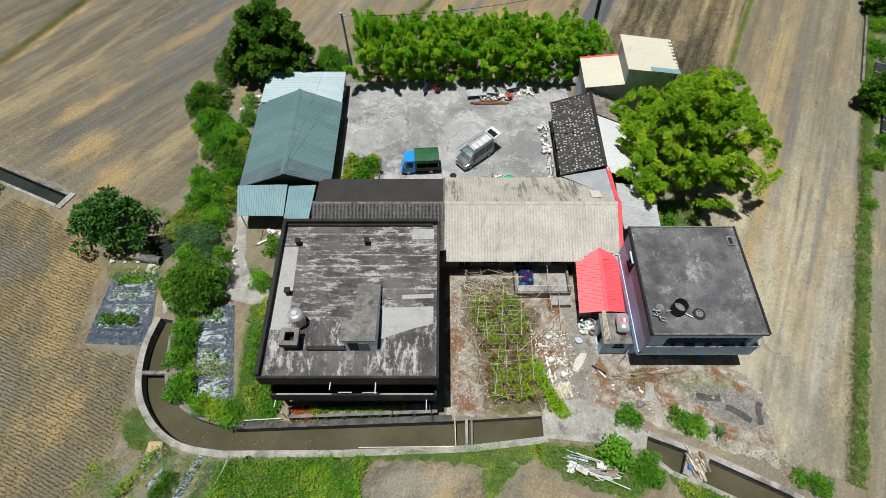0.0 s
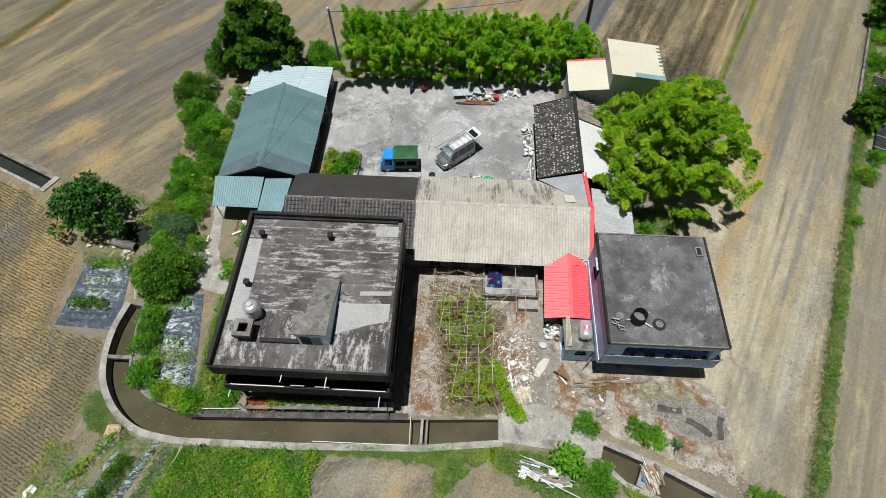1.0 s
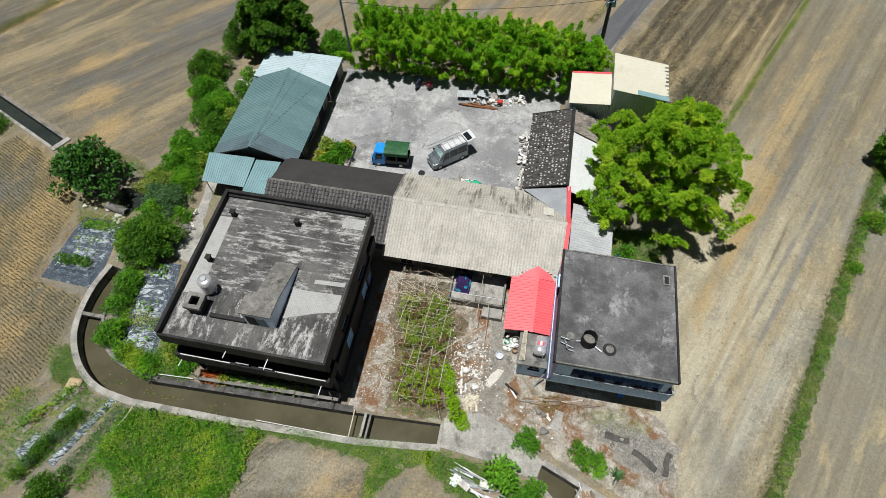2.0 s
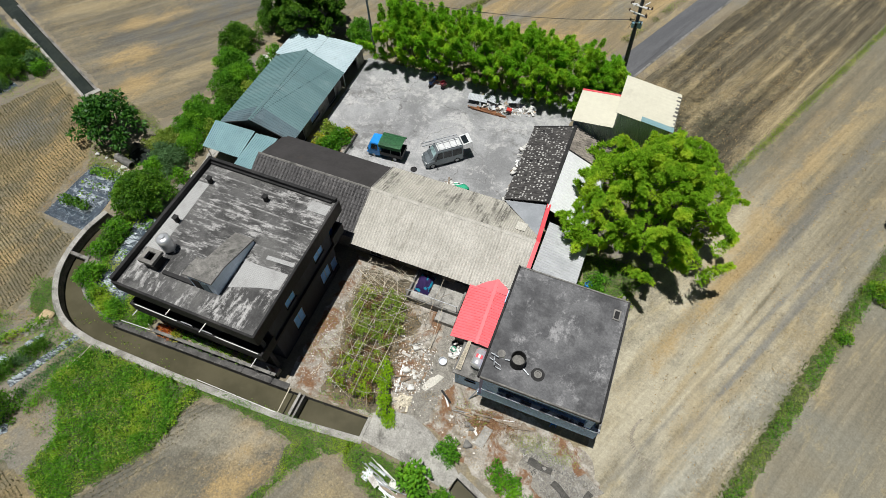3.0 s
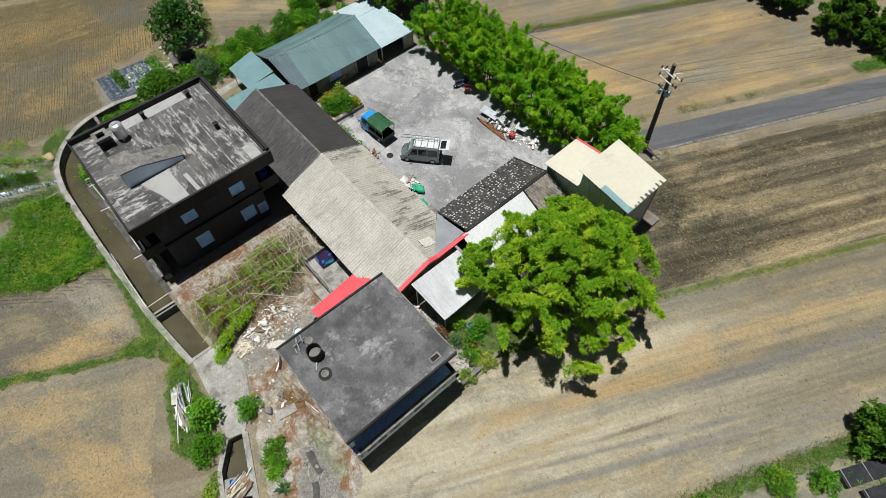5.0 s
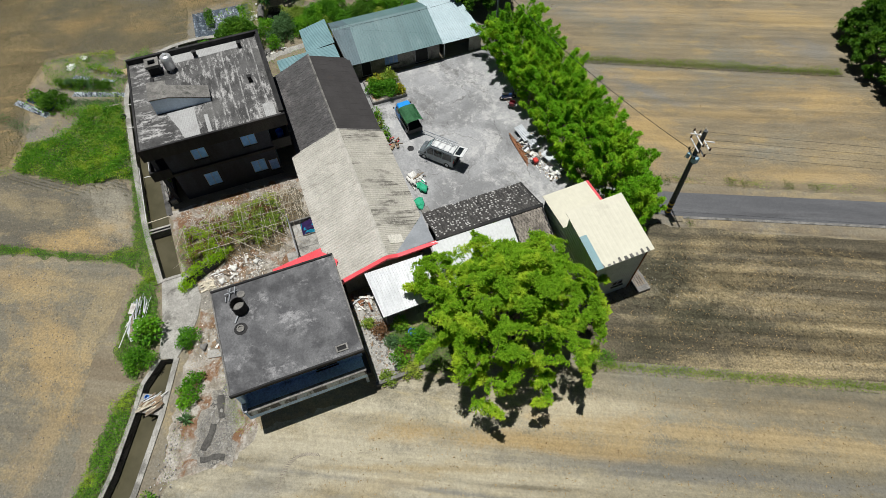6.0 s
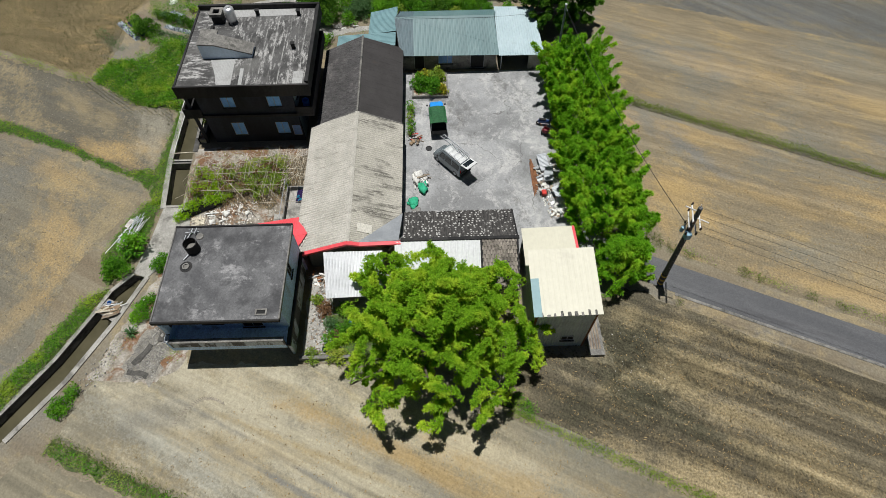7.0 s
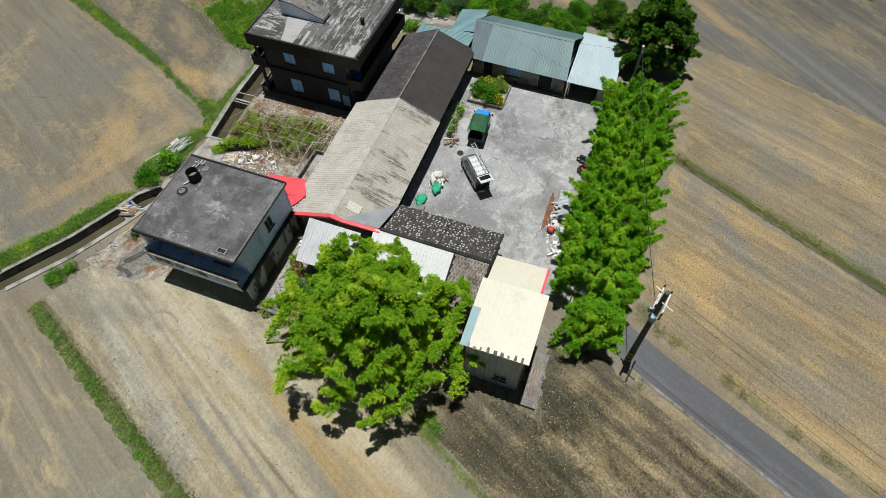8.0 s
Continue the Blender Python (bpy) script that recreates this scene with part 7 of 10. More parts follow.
weeds("grass", ribbon([(-9.3, -2.0), (-10.5, -5.4), (-12.1, -8.8), (-13.9, -13.0)], 0.4), 45, 0.3, 0.1, L_GRASS, 273, "olive grass on the field dike", tall=0.25, patch=0.5)
weeds("weeds", [(16.6, 13.4), (18.8, 14.0), (20.8, 12.8), (18.3, 12.2), (16.6, 12.1)], 60, 0.22, 0.07, L_GRASS, 274, "thin green grass over the rubble", tall=0.12, patch=0.9)
weeds("weeds", [(11.8, 14.4), (16.6, 14.0), (16.2, 12.6), (12.0, 12.4)], 36, 0.3, 0.08, L_RUSTY, 275, "brown withered weeds before the blue house", tall=0.4, patch=0.7)
weeds("weeds", [(11.8, 14.2), (14.6, 14.0), (14.2, 12.8), (12.0, 12.8)], 30, 0.3, 0.1, L_GRASS, 276, "green weeds before the blue house", tall=0.4, patch=0.9)
weeds("weeds", [(-31.4, 30.1), (-24.0, 28.4), (-21.6, 26.6), (-21.2, 25.8), (-24.0, 27.4), (-30.8, 28.9)], 50, 0.3, 0.09, L_GRASS, 277, "dusty green weeds between field and pool", tall=0.5, patch=0.5)
weeds("grass", ribbon([(-50.0, 39.4), (-45.7, 46.9), (-42.2, 54.4), (-36.0, 68.0)], 0.5), 60, 0.32, 0.1, L_OLIVE, 278, "olive grass on the far field dike", tall=0.4)
weeds("weeds", [(41.0, 36.8), (43.0, 37.0), (49.0, 52.0), (49.0, 57.0), (47.0, 55.0), (42.6, 44.2), (40.6, 38.6)], 26, 0.3, 0.12, L_BUSH, 279, "green weeds round the netted beds", tall=0.4, patch=0.8)
verge((12.5, 52.2), 60, 0.3, L_GRASS, 14, 204, "sparse grass at the road side", tall=0.15, patch=1.1)
solo("dike", flat(ribbon([(25.0, 37.2), along((25.0, 37.2), 90)], 0.42), 0.05), M_GROUND, "low earth dike between fields", "dike", "structure")
solo("dike", flat(ribbon(BANK, 0.52), 0.05, 0.12), M_WEED_SOIL, "broad earth bank between fields", "dike", "structure")
solo("dike", flat(ribbon([(-4.6, 51.2), along((-4.6, 51.2), 90)], 0.4), 0.05), M_GROUND, "low earth dike between fields", "dike", "structure")
WEED_PLOT = [(-14.6, 7.7), (-9.0, 7.9), (-4.6, 7.8), (-5.2, 6.6), (-5.6, 3.5), (-7.2, 1.3), (-9.2, -1.7), (-12.4, -0.8), (-12.0, 1.7), (-13.3, 3.6), (-15.0, 4.2), (-14.8, 5.8)]
weed_mat(WEED_PLOT)
weeds("weeds", WEED_PLOT, 56, 0.28, 0.16, L_LUSH, 210, "dense bright green weeds with yellowing leaves", tall=0.5, patch=0.75)
weeds("weeds", WEED_PLOT, 60, 0.3, 0.16, L_BUSH, 208, "dark green leafy weeds in the plot", tall=0.6, patch=1.1)
weeds("weeds", WEED_PLOT, 46, 0.28, 0.16, L_VINE, 211, "yellow-green flowering weeds among the green", tall=0.7, patch=1.15)
patch_rng = np.random.default_rng(209)
px, py = scatter(WEED_PLOT, 190, patch_rng)
quads("weed_clumps", puffs([(float(a), float(b), float(patch_rng.uniform(0.15, 0.4)), float(patch_rng.uniform(0.2, 0.45))) for a, b in zip(px, py)], 420, 0.17, 0.1, patch_rng, up=0.5, spread=0.8, flatten=0.7), L_LUSH, None, "taller clumps of bright green weeds", "weeds", "stuff")
weeds("weeds", [(-23.2, 7.6), (-18.2, 8.2), (-15.0, 7.9), (-17.0, 4.8), (-20.0, 1.0), (-23.8, 0.6)], 44, 0.26, 0.13, L_LUSH, 206, "green weeds scattered over the plots", tall=0.35, patch=0.4)
chips("plastic_scrap", "white plastic scraps among the weeds", [(-23.2, 4.3), (-22.5, 4.3), (-22.5, 5.0), (-23.2, 5.0)], 5, 0.55, (M_WHITE,), 552, category="scrap", tall=0.4)
chips("plastic_scrap", "white plastic scraps among the weeds", [(-22.3, 3.0), (-21.6, 3.0), (-21.6, 3.7), (-22.3, 3.7)], 5, 0.5, (M_WHITE,), 553, category="scrap", tall=0.4)
weeds("weeds", [(-16.0, 5.6), (-14.2, 6.6), (-12.6, 3.0), (-13.2, 1.4), (-15.2, 2.6)], 45, 0.26, 0.13, L_BUSH, 207, "green weeds at the plot edge", tall=0.3, patch=0.8)
weed_mat([(-9.0, 8.1), (6.8, 8.95), (6.4, 7.9), (3.6, 7.3), (2.6, 7.4), (0.4, 7.7), (-3, 7.9), (-6, 7.8)])
weeds("grass", [(-9.0, 8.1), (6.8, 8.95), (6.4, 7.9), (3.6, 7.3), (2.6, 7.4), (0.4, 7.7), (-3, 7.9), (-6, 7.8)], 110, 0.24, 0.08, L_LUSH, 212, "grass strip along the canal kerb", tall=0.15)
weed_mat([(2.6, 7.2), (3.6, 7.4), (5.0, 7.4), (4.0, 6.4), (0.2, -1.0), (-4, -12), (-9.0, -25), (-10.3, -25), (-5.4, -12), (-1.2, -2.4), (2.8, 5.0)])
weeds("grass", [(2.6, 7.2), (3.6, 7.4), (5.0, 7.4), (4.0, 6.4), (0.2, -1.0), (-4, -12), (-9.0, -25), (-10.3, -25), (-5.4, -12), (-1.2, -2.4), (2.8, 5.0)], 100, 0.26, 0.09, L_LUSH, 213, "strip of green grass between the grey fields", tall=0.2)
weed_mat([(6.2, 8.9), (10.2, 8.6), (13.0, 7.6), (14.4, 6.6), (12.0, 5.4), (8.2, 6.6), (6.3, 7.6)])
weeds("weeds", [(6.2, 8.9), (10.2, 8.6), (13.0, 7.6), (14.4, 6.6), (12.0, 5.4), (8.2, 6.6), (6.3, 7.6)], 75, 0.26, 0.11, L_LUSH, 214, "rank green weeds round the scrap heap", tall=0.5)
weed_mat([(14.6, 6.9), (16.8, 6.0), (20.3, 4.4), (25.0, 1.4), (34, -5), (33, -6.2), (24.4, -0.2), (19.8, 3.0), (15.6, 5.2)])
weeds("weeds", [(14.6, 6.9), (16.8, 6.0), (20.3, 4.4), (25.0, 1.4), (34, -5), (33, -6.2), (24.4, -0.2), (19.8, 3.0), (15.6, 5.2)], 90, 0.26, 0.14, L_LUSH, 215, "thick green verge along the ditch", tall=0.6)
weed_mat([(-22.4, 10.8), (-20.9, 11.2), (-19.4, 9.6), (-17.4, 8.3), (-18.6, 8.0), (-20.8, 8.6)])
weeds("weeds", [(-22.4, 10.8), (-20.9, 11.2), (-19.4, 9.6), (-17.4, 8.3), (-18.6, 8.0), (-20.8, 8.6)], 80, 0.22, 0.08, L_BUSH, 216, "green weeds on the outer canal bank", tall=0.35)
weed_mat([(-20.0, 17.6), (-18.7, 17.6), (-18.4, 13.2), (-17.4, 11.4), (-14.5, 10.3), (-11.3, 10.3), (-11.3, 20.0), (-12.6, 20.0), (-14.6, 18.9), (-14.4, 11.8), (-17.3, 12.0), (-18.6, 18.6)])
weeds("weeds", [(-20.0, 17.6), (-18.7, 17.6), (-18.4, 13.2), (-17.4, 11.4), (-14.5, 10.3), (-11.3, 10.3), (-11.3, 20.0), (-12.6, 20.0), (-14.6, 18.9), (-14.4, 11.8), (-17.3, 12.0), (-18.6, 18.6)], 80, 0.26, 0.12, L_LUSH, 217, "overgrown green garden growth round the vegetable beds", tall=0.75)
weeds("weeds", [(-26.9, 22.4), (-22.8, 21.9), (-21.4, 22.4), (-24, 24.0), (-28, 24)], 35, 0.22, 0.07, L_GRASS, 218, "sparse grass round the pool", tall=0.2)
weeds("weeds", [(-22.6, 26.4), (-19.6, 28.2), (-18.2, 25.2), (-17.5, 21.6), (-20.4, 22.2), (-20.4, 24.4)], 40, 0.24, 0.09, L_BUSH, 219, "weeds below the shrubs", tall=0.4)
weeds("weeds", [(13.0, 12.6), (16.0, 12.2), (19.0, 13.6), (13.6, 14.0)], 25, 0.24, 0.07, L_DRY, 220, "dry brown weeds before the blue house", tall=0.3)
weeds("weeds", [(9.2, 13.6), (12.2, 11.3), (14.4, 9.9), (15.6, 10.9), (13.0, 13.2), (11.2, 14.4)], 22, 0.2, 0.06, L_DRY, 221, "dry grass and leaf litter on the earth", tall=0.1)
weed_mat([(17.4, 24.4), (20.8, 24.2), (21.4, 26.4), (22.6, 29.5), (17.3, 29.0)])
weeds("weeds", [(17.4, 24.4), (20.8, 24.2), (21.4, 26.4), (22.6, 29.5), (17.3, 29.0)], 45, 0.26, 0.09, L_LUSH, 222, "weeds under the large tree", tall=0.4)
weeds("weeds", [(17.0, 9.6), (19.2, 8.3), (22.0, 7.4), (22.2, 8.4), (18.4, 10.2)], 12, 0.2, 0.05, L_GRASS, 223, "sparse grass on the ditch bank", tall=0.15)
weeds("weeds", [(15.6, 13.4), (20.9, 13.7), (20.4, 12.9), (16.4, 12.3)], 26, 0.2, 0.06, L_GRASS, 224, "thin grass at the rubble edge", tall=0.15)
weeds("weeds", [(-31.8, 30.2), (-26.5, 29.0), (-22.4, 27.2), (-22.6, 25.6), (-26, 27.6), (-31.4, 29.2)], 22, 0.24, 0.07, L_GREY, 225, "dusty grass at the field corner", tall=0.3)

weeds("weeds", ribbon([(22.6, 74.4), (24.6, 78.2)], 0.7), 70, 0.34, 0.12, L_BUSH, 259, "thick green weeds at the lane edge", tall=0.6)
for k, (x, y, r) in enumerate(((13.1, 51.0, 0.5), (13.8, 52.2, 0.35), (15.5, 56.1, 0.45), (16.1, 57.2, 0.35), (17.7, 60.6, 0.45), (18.6, 62.6, 0.35), (12.2, 49.8, 0.7), (17.9, 50.4, 0.3))):
    weeds("grass_tuft", [(x - 0.75 + r * 1.3 * math.cos(a), y + 0.37 + r * math.sin(a)) for a in np.linspace(0, 5.5, 8)], 60, 0.24, 0.08, L_OLIVE, 260 + k, "green grass tuft at the lane edge", tall=0.35)
weeds("grass", [(-46.2, 30.6), (-51.0, 33.0), (-52.4, 36.0), (-39.4, 30.3), (-39.0, 29.2)], 55, 0.3, 0.1, L_GRASS, 270, "green grass between the ditch and the plot", tall=0.3)
weeds("grass", [(-37.4, 30.2), (-38.4, 30.6), (-41.4, 24.4), (-45.4, 14.5), (-50.2, 4.0), (-48.9, 4.0), (-43.9, 14.5), (-39.7, 24.4)], 20, 0.3, 0.08, L_GRASS, 271, "dry grass on the earth strip beside the stubble", tall=0.2, patch=0.7)
weeds("weeds", [(23.6, 37.6), (24.6, 36.9), (25.6, 38.6), (24.9, 39.0)], 90, 0.34, 0.1, L_LUSH, 272, "green weeds where the dike meets the tree", tall=0.4)


def stubble(poly, row, gap, turn, seed, label, tall=0.12):
    rng = np.random.default_rng(seed)
    xs, ys = [p[0] for p in poly], [p[1] for p in poly]
    c, s = math.cos(radians(turn)), math.sin(radians(turn))
    span = max(max(xs) - min(xs), max(ys) - min(ys))
    u, v = np.meshgrid(np.arange(-span, span, gap), np.arange(-span, span, row))
    u, v = u.ravel(), v.ravel() + 0.12 * np.sin(u.ravel() * 0.35)
    cx, cy = (max(xs) + min(xs)) / 2, (max(ys) + min(ys)) / 2
    x, y = cx + u * c - v * s, cy + u * s + v * c
    k = inside(poly, x, y) & (rng.random(len(x)) > 0.06)
    x, y = x[k] + rng.normal(0, 0.014, k.sum()), y[k] + rng.normal(0, 0.014, k.sum())
    at = np.repeat(np.stack([x, y, np.full(len(x), 0.01)], 1), 4, 0)
    at[:, :2] += rng.normal(0, 0.02, (len(at), 2)) + rng.uniform(-0.5, 0.5, (len(at), 1)) * gap * np.array([c, s])
    d = rng.normal(size=at.shape) * np.array([0.3, 0.3, 0.1]) + np.array([0, 0, 1.0])
    return quads("stubble", leaf_quads(at, unit(d), tall * 1.6, tall * 0.42, rng, 0.0, 0.25, -0.2), L_STUBBLE, None, label, "stubble", "stuff")


stubble([(-33.8, 28.0), (-37.0, 29.3), (-39.8, 24.0), (-44.0, 14.0), (-47.5, 5), (-52, -6), (-56, -20), (-17.8, -20), (-14.2, -12.6), (-12.8, -8.8), (-11.2, -5.4), (-10.0, -2.4), (-12.4, -1.2), (-20.4, -0.9), (-24.2, 1.0), (-23.8, 4.6), (-21.9, 8.8), (-22.2, 14.9), (-27.0, 15.7), (-27.2, 22.3), (-28.8, 24.3)], 0.235, 0.15, 157, 230, "rows of cut rice stubble across the field", 0.12)
stubble([(-7.2, 1.1), (-5.6, 3.3), (-5.2, 6.4), (-4.6, 7.4), (-2.8, 7.7), (-2.8, 7.2), (-3.8, 6.8), (-4.2, 5.8), (-4.5, 3.2), (-6.2, 0.6), (-8.6, -2.8), (-9.2, -2.2)], 0.3, 0.2, 50, 231, "stubble rows along the curved field edge", 0.1)
stubble([(2.9, 6.6), (3.4, 6.9), (2.6, 4.4), (-1.2, -3.2), (-1.9, -3.2), (2.0, 4.6)], 0.33, 0.24, 64, 232, "stubble rows along the field edge", 0.09)

# straw left on the ground
for k, (poly, dens, label) in enumerate((([(18.6, 41.0), (25.0, 38.8), (36.0, 62.0), (24.5, 62.0), (18.2, 50.0)], 5.0, "bleached straw strewn over the dark field"),
                                         ([(-3.4, 51.0), (11.2, 51.2), (24.0, 80.0), (8.0, 80.0)], 3.0, "bleached straw strewn over the harvested field"),
                                         ([(23.4, 20.0), (27.5, 12.0), (38.0, 36.0), (44.0, 50.0), (36.0, 56.0), (25.6, 36.6)], 2.2, "bleached straw strewn over the pale field"),
                                         ([(-18.0, 52.0), (-10.0, 52.0), (-5.4, 51.4), (4.0, 72.0), (-12.0, 72.0)], 3.0, "bleached straw strewn over the straw field"))):
    weeds("straw", poly, dens, 0.42, 0.1, L_DRY, 290 + k, label, lean=3.0, tall=0.03, category="straw", patch=0.7)

# tall mixed growth between the beds and the dark house
for k, (x, y, r, h, mt) in enumerate(((-12.0, 18.9, 0.8, 1.3, L_YELLOW), (-12.3, 17.6, 0.9, 1.4, L_LUSH), (-13.2, 18.6, 0.7, 1.0, L_VINE), (-12.0, 16.1, 0.8, 1.3, L_BUSH), (-13.3, 16.4, 0.8, 1.2, L_LUSH), (-12.2, 14.5, 0.8, 1.2, L_VINE),
                                      (-13.2, 14.2, 0.7, 1.1, L_BUSH), (-12.0, 12.9, 0.8, 1.2, L_LUSH), (-13.0, 12.0, 0.8, 1.0, L_VINE), (-11.9, 11.3, 0.7, 1.0, L_BUSH), (-15.4, 10.9, 0.7, 0.9, L_LUSH), (-18.9, 15.9, 0.8, 1.2, L_DARK))):
    bush(x, y, r, h, mt, 700 + k, "leafy garden shrub beside the dark house")

# ---- vehicles ----
M_SILVER = plain("silver_car_paint", (0.23, 0.26, 0.275), rough=0.25, metal=0.45, vary=0.05)
M_CAR_ROOF = plain("pale_car_paint", (0.6, 0.61, 0.6), rough=0.45, vary=0.08)
M_CAR_GLASS = plain("dark_car_glass", (0.015, 0.02, 0.022), rough=0.06, spec=0.8)
# pale colour for the van's sunshade and the truck screen's painted reflection
M_SCREEN = plain("sunshade_and_reflection_screen", (0.3, 0.42, 0.42), rough=0.12, vary=0.5, spec=0.8, fine=2)
M_TYRE = plain("tyre_rubber", (0.02, 0.02, 0.02), rough=0.9)
M_BLUE_CAB = plain("bright_blue_paint", (0.02, 0.27, 0.75), rough=0.35, vary=0.08)
M_GREEN_TARP = surf("green_tarpaulin", (0.045, 0.17, 0.07), (0.065, 0.22, 0.09), (0.09, 0.24, 0.12), big=1.2, fine=6, rough=0.6, bump=0.2)
M_BLACK = plain("black_plastic", (0.015, 0.015, 0.016), rough=0.5)
M_LAMP_W = plain("clear_lamp_glass", (0.6, 0.62, 0.6), rough=0.15)
M_LAMP_R = plain("red_lamp_glass", (0.5, 0.02, 0.02), rough=0.2)


def shell(bm, stations):
    """A body lofted along x from stations (x, z low, z belt, z roof, half width low, belt, roof)."""
    rings = []
    for x, zl, zb, zr, wl, wb, wr in stations:
        pts = [(-wl, zl), (wl, zl), (wb, zb), (wb * 0.99, zb + 0.02), (wr, zr - 0.07), (wr - 0.1, zr), (-wr + 0.1, zr), (-wr, zr - 0.07), (-wb * 0.99, zb + 0.02), (-wb, zb)]
        rings.append([bm.verts.new((x, y, z)) for y, z in pts])
    for a, b in zip(rings, rings[1:]):
        for i in range(10):
            bm.faces.new((a[i], a[(i + 1) % 10], b[(i + 1) % 10], b[i]))
    bm.faces.new(rings[0][::-1])
    bm.faces.new(rings[-1])
    return bm


def wheel(parent, x, y, r=0.28, w=0.17):
    t = part("tyre", hollow_wheel(x, y, r, w), M_TYRE, parent, "black rubber tyre")
    part("rim", tube(B(), (x, y - w / 2 - 0.006, r), (x, y + w / 2 + 0.006, r), r * 0.58, r * 0.58, 14), M_GALV, t, "grey steel rim")


def hollow_wheel(x, y, r, w):
    bm = B()
    prof = [(r * 0.6, -w / 2), (r * 0.92, -w / 2), (r, -w / 2 + 0.03), (r, w / 2 - 0.03), (r * 0.92, w / 2), (r * 0.6, w / 2)]
    rings = [[bm.verts.new((x + rr * math.cos(2 * math.pi * i / 18), y + yy, r + rr * math.sin(2 * math.pi * i / 18))) for i in range(18)] for rr, yy in prof]
    for a, b in zip(rings, rings[1:] + rings[:1]):
        for i in range(18):
            bm.faces.new((a[i], a[(i + 1) % 18], b[(i + 1) % 18], b[i]))
    return bm


def van():
    v = thing("van", "silver minivan with a roof rack and its tailgate raised", "van", at=(2.86, 33.92, 0.02), turn=41)
    L = 1.72
    bm = shell(B(), [(-L, 0.3, 0.62, 0.72, 0.55, 0.6, 0.52), (-L + 0.1, 0.25, 0.75, 0.86, 0.66, 0.7, 0.62), (-L + 0.45, 0.22, 0.86, 1.0, 0.68, 0.72, 0.66), (-L + 0.95, 0.22, 0.92, 1.62, 0.68, 0.72, 0.6),
                     (-L + 1.25, 0.22, 0.93, 1.8, 0.68, 0.72, 0.6), (0.6, 0.22, 0.94, 1.84, 0.68, 0.72, 0.61), (L - 0.06, 0.24, 0.94, 1.82, 0.68, 0.71, 0.6), (L, 0.3, 0.9, 1.76, 0.66, 0.69, 0.58)])
    part("body", bm, M_SILVER, v, "silver-grey lofted van body")
    part("roof_panel", slab(B(), (-0.55, -0.47, 1.845), (L - 0.12, -0.49, 1.85), (L - 0.12, 0.49, 1.85), (-0.55, 0.47, 1.845), 0.02), M_CAR_ROOF, v, "pale roof panel")
    part("windscreen", slab(B(), (-L + 0.5, -0.6, 1.05), (-L + 0.97, -0.5, 1.66), (-L + 0.97, 0.5, 1.66), (-L + 0.5, 0.6, 1.05), 0.02), M_SCREEN, v, "windscreen with a pale sunshade behind")
    for s in (-1, 1):
        for x0, x1, f in ((-0.86, -0.22, 0.26), (-0.15, 0.62, 0.02), (0.69, 1.55, 0.04)):
            y0, y1 = s * 0.728, s * 0.635
            pts = [(x0, y0, 0.99), (x1, y0, 0.99), (x1, y1, 1.62), (x0 + f, y1, 1.62)]
            part("side_window", slab(B(), *(pts if s < 0 else pts[::-1]), 0.02), M_CAR_GLASS, v, "dark side window")
        part("headlight", box(B(), -L - 0.03, -L + 0.12, s * 0.5 - 0.12, s * 0.5 + 0.12, 0.6, 0.74, 0.02), M_LAMP_W, v, "clear headlight")
        part("tail_light", box(B(), L - 0.03, L + 0.03, s * 0.6 - 0.05, s * 0.6 + 0.05, 0.75, 1.1, 0.01), M_LAMP_R, v, "red tail light")
        part("mirror", box(B(), -0.98, -0.86, s * 0.86 - 0.08, s * 0.86 + 0.08, 1.0, 1.18, 0.02), M_BLACK, v)
        for x in (-1.15, 1.12):
            wheel(v, x, s * 0.62)
    part("bumper", box(B(), -L - 0.08, -L + 0.08, -0.64, 0.64, 0.28, 0.5, 0.04), M_SILVER, v)
    part("bumper", box(B(), L - 0.04, L + 0.1, -0.64, 0.64, 0.28, 0.48, 0.04), M_BLACK, v)
    # black panel on the closed body, painted as shade inside the bay
    part("cargo_bay_shade", slab(B(), (L + 0.005, -0.52, 0.55), (L + 0.005, 0.52, 0.55), (L - 0.02, 0.48, 1.7), (L - 0.02, -0.48, 1.7), 0.01), M_DARK, v, "black panel painted as the unlit cargo bay")
    g = part("tailgate", slab(B(), (L, -0.6, 1.84), (L + 0.85, -0.58, 1.98), (L + 0.85, 0.58, 1.98), (L, 0.6, 1.84), 0.05), M_CAR_ROOF, v, "raised pale tailgate")
    part("tailgate_window", slab(B(), (L + 0.08, -0.46, 1.87), (L + 0.55, -0.46, 1.945), (L + 0.55, 0.46, 1.945), (L + 0.08, 0.46, 1.87), 0.012), M_CAR_GLASS, g, "dark tailgate window")
    rack = part("roof_rack", tube(B(), (-0.7, 0.52, 1.98), (1.6, 0.52, 2.0), 0.022), M_GALV, v, "steel pipe roof rack")
    part("rack_rail", tube(B(), (-0.5, -0.5, 1.98), (1.55, -0.5, 2.0), 0.02), M_GALV, rack)
    for x in (-0.45, 0.1, 0.65, 1.2):
        part("rack_bar", tube(B(), (x, -0.52, 1.97), (x, 0.54, 1.97), 0.018), M_GALV, rack)
        part("rack_foot", tube(B(), (x, 0.52, 1.8), (x, 0.52, 1.98), 0.02), M_GALV, rack)
        part("rack_foot", tube(B(), (x, -0.5, 1.8), (x, -0.5, 1.98), 0.02), M_GALV, rack)
    ld = thing("ladder", "long aluminium ladder lying on the van roof rack", "ladder", at=(2.86, 33.92, 0.02), turn=41)
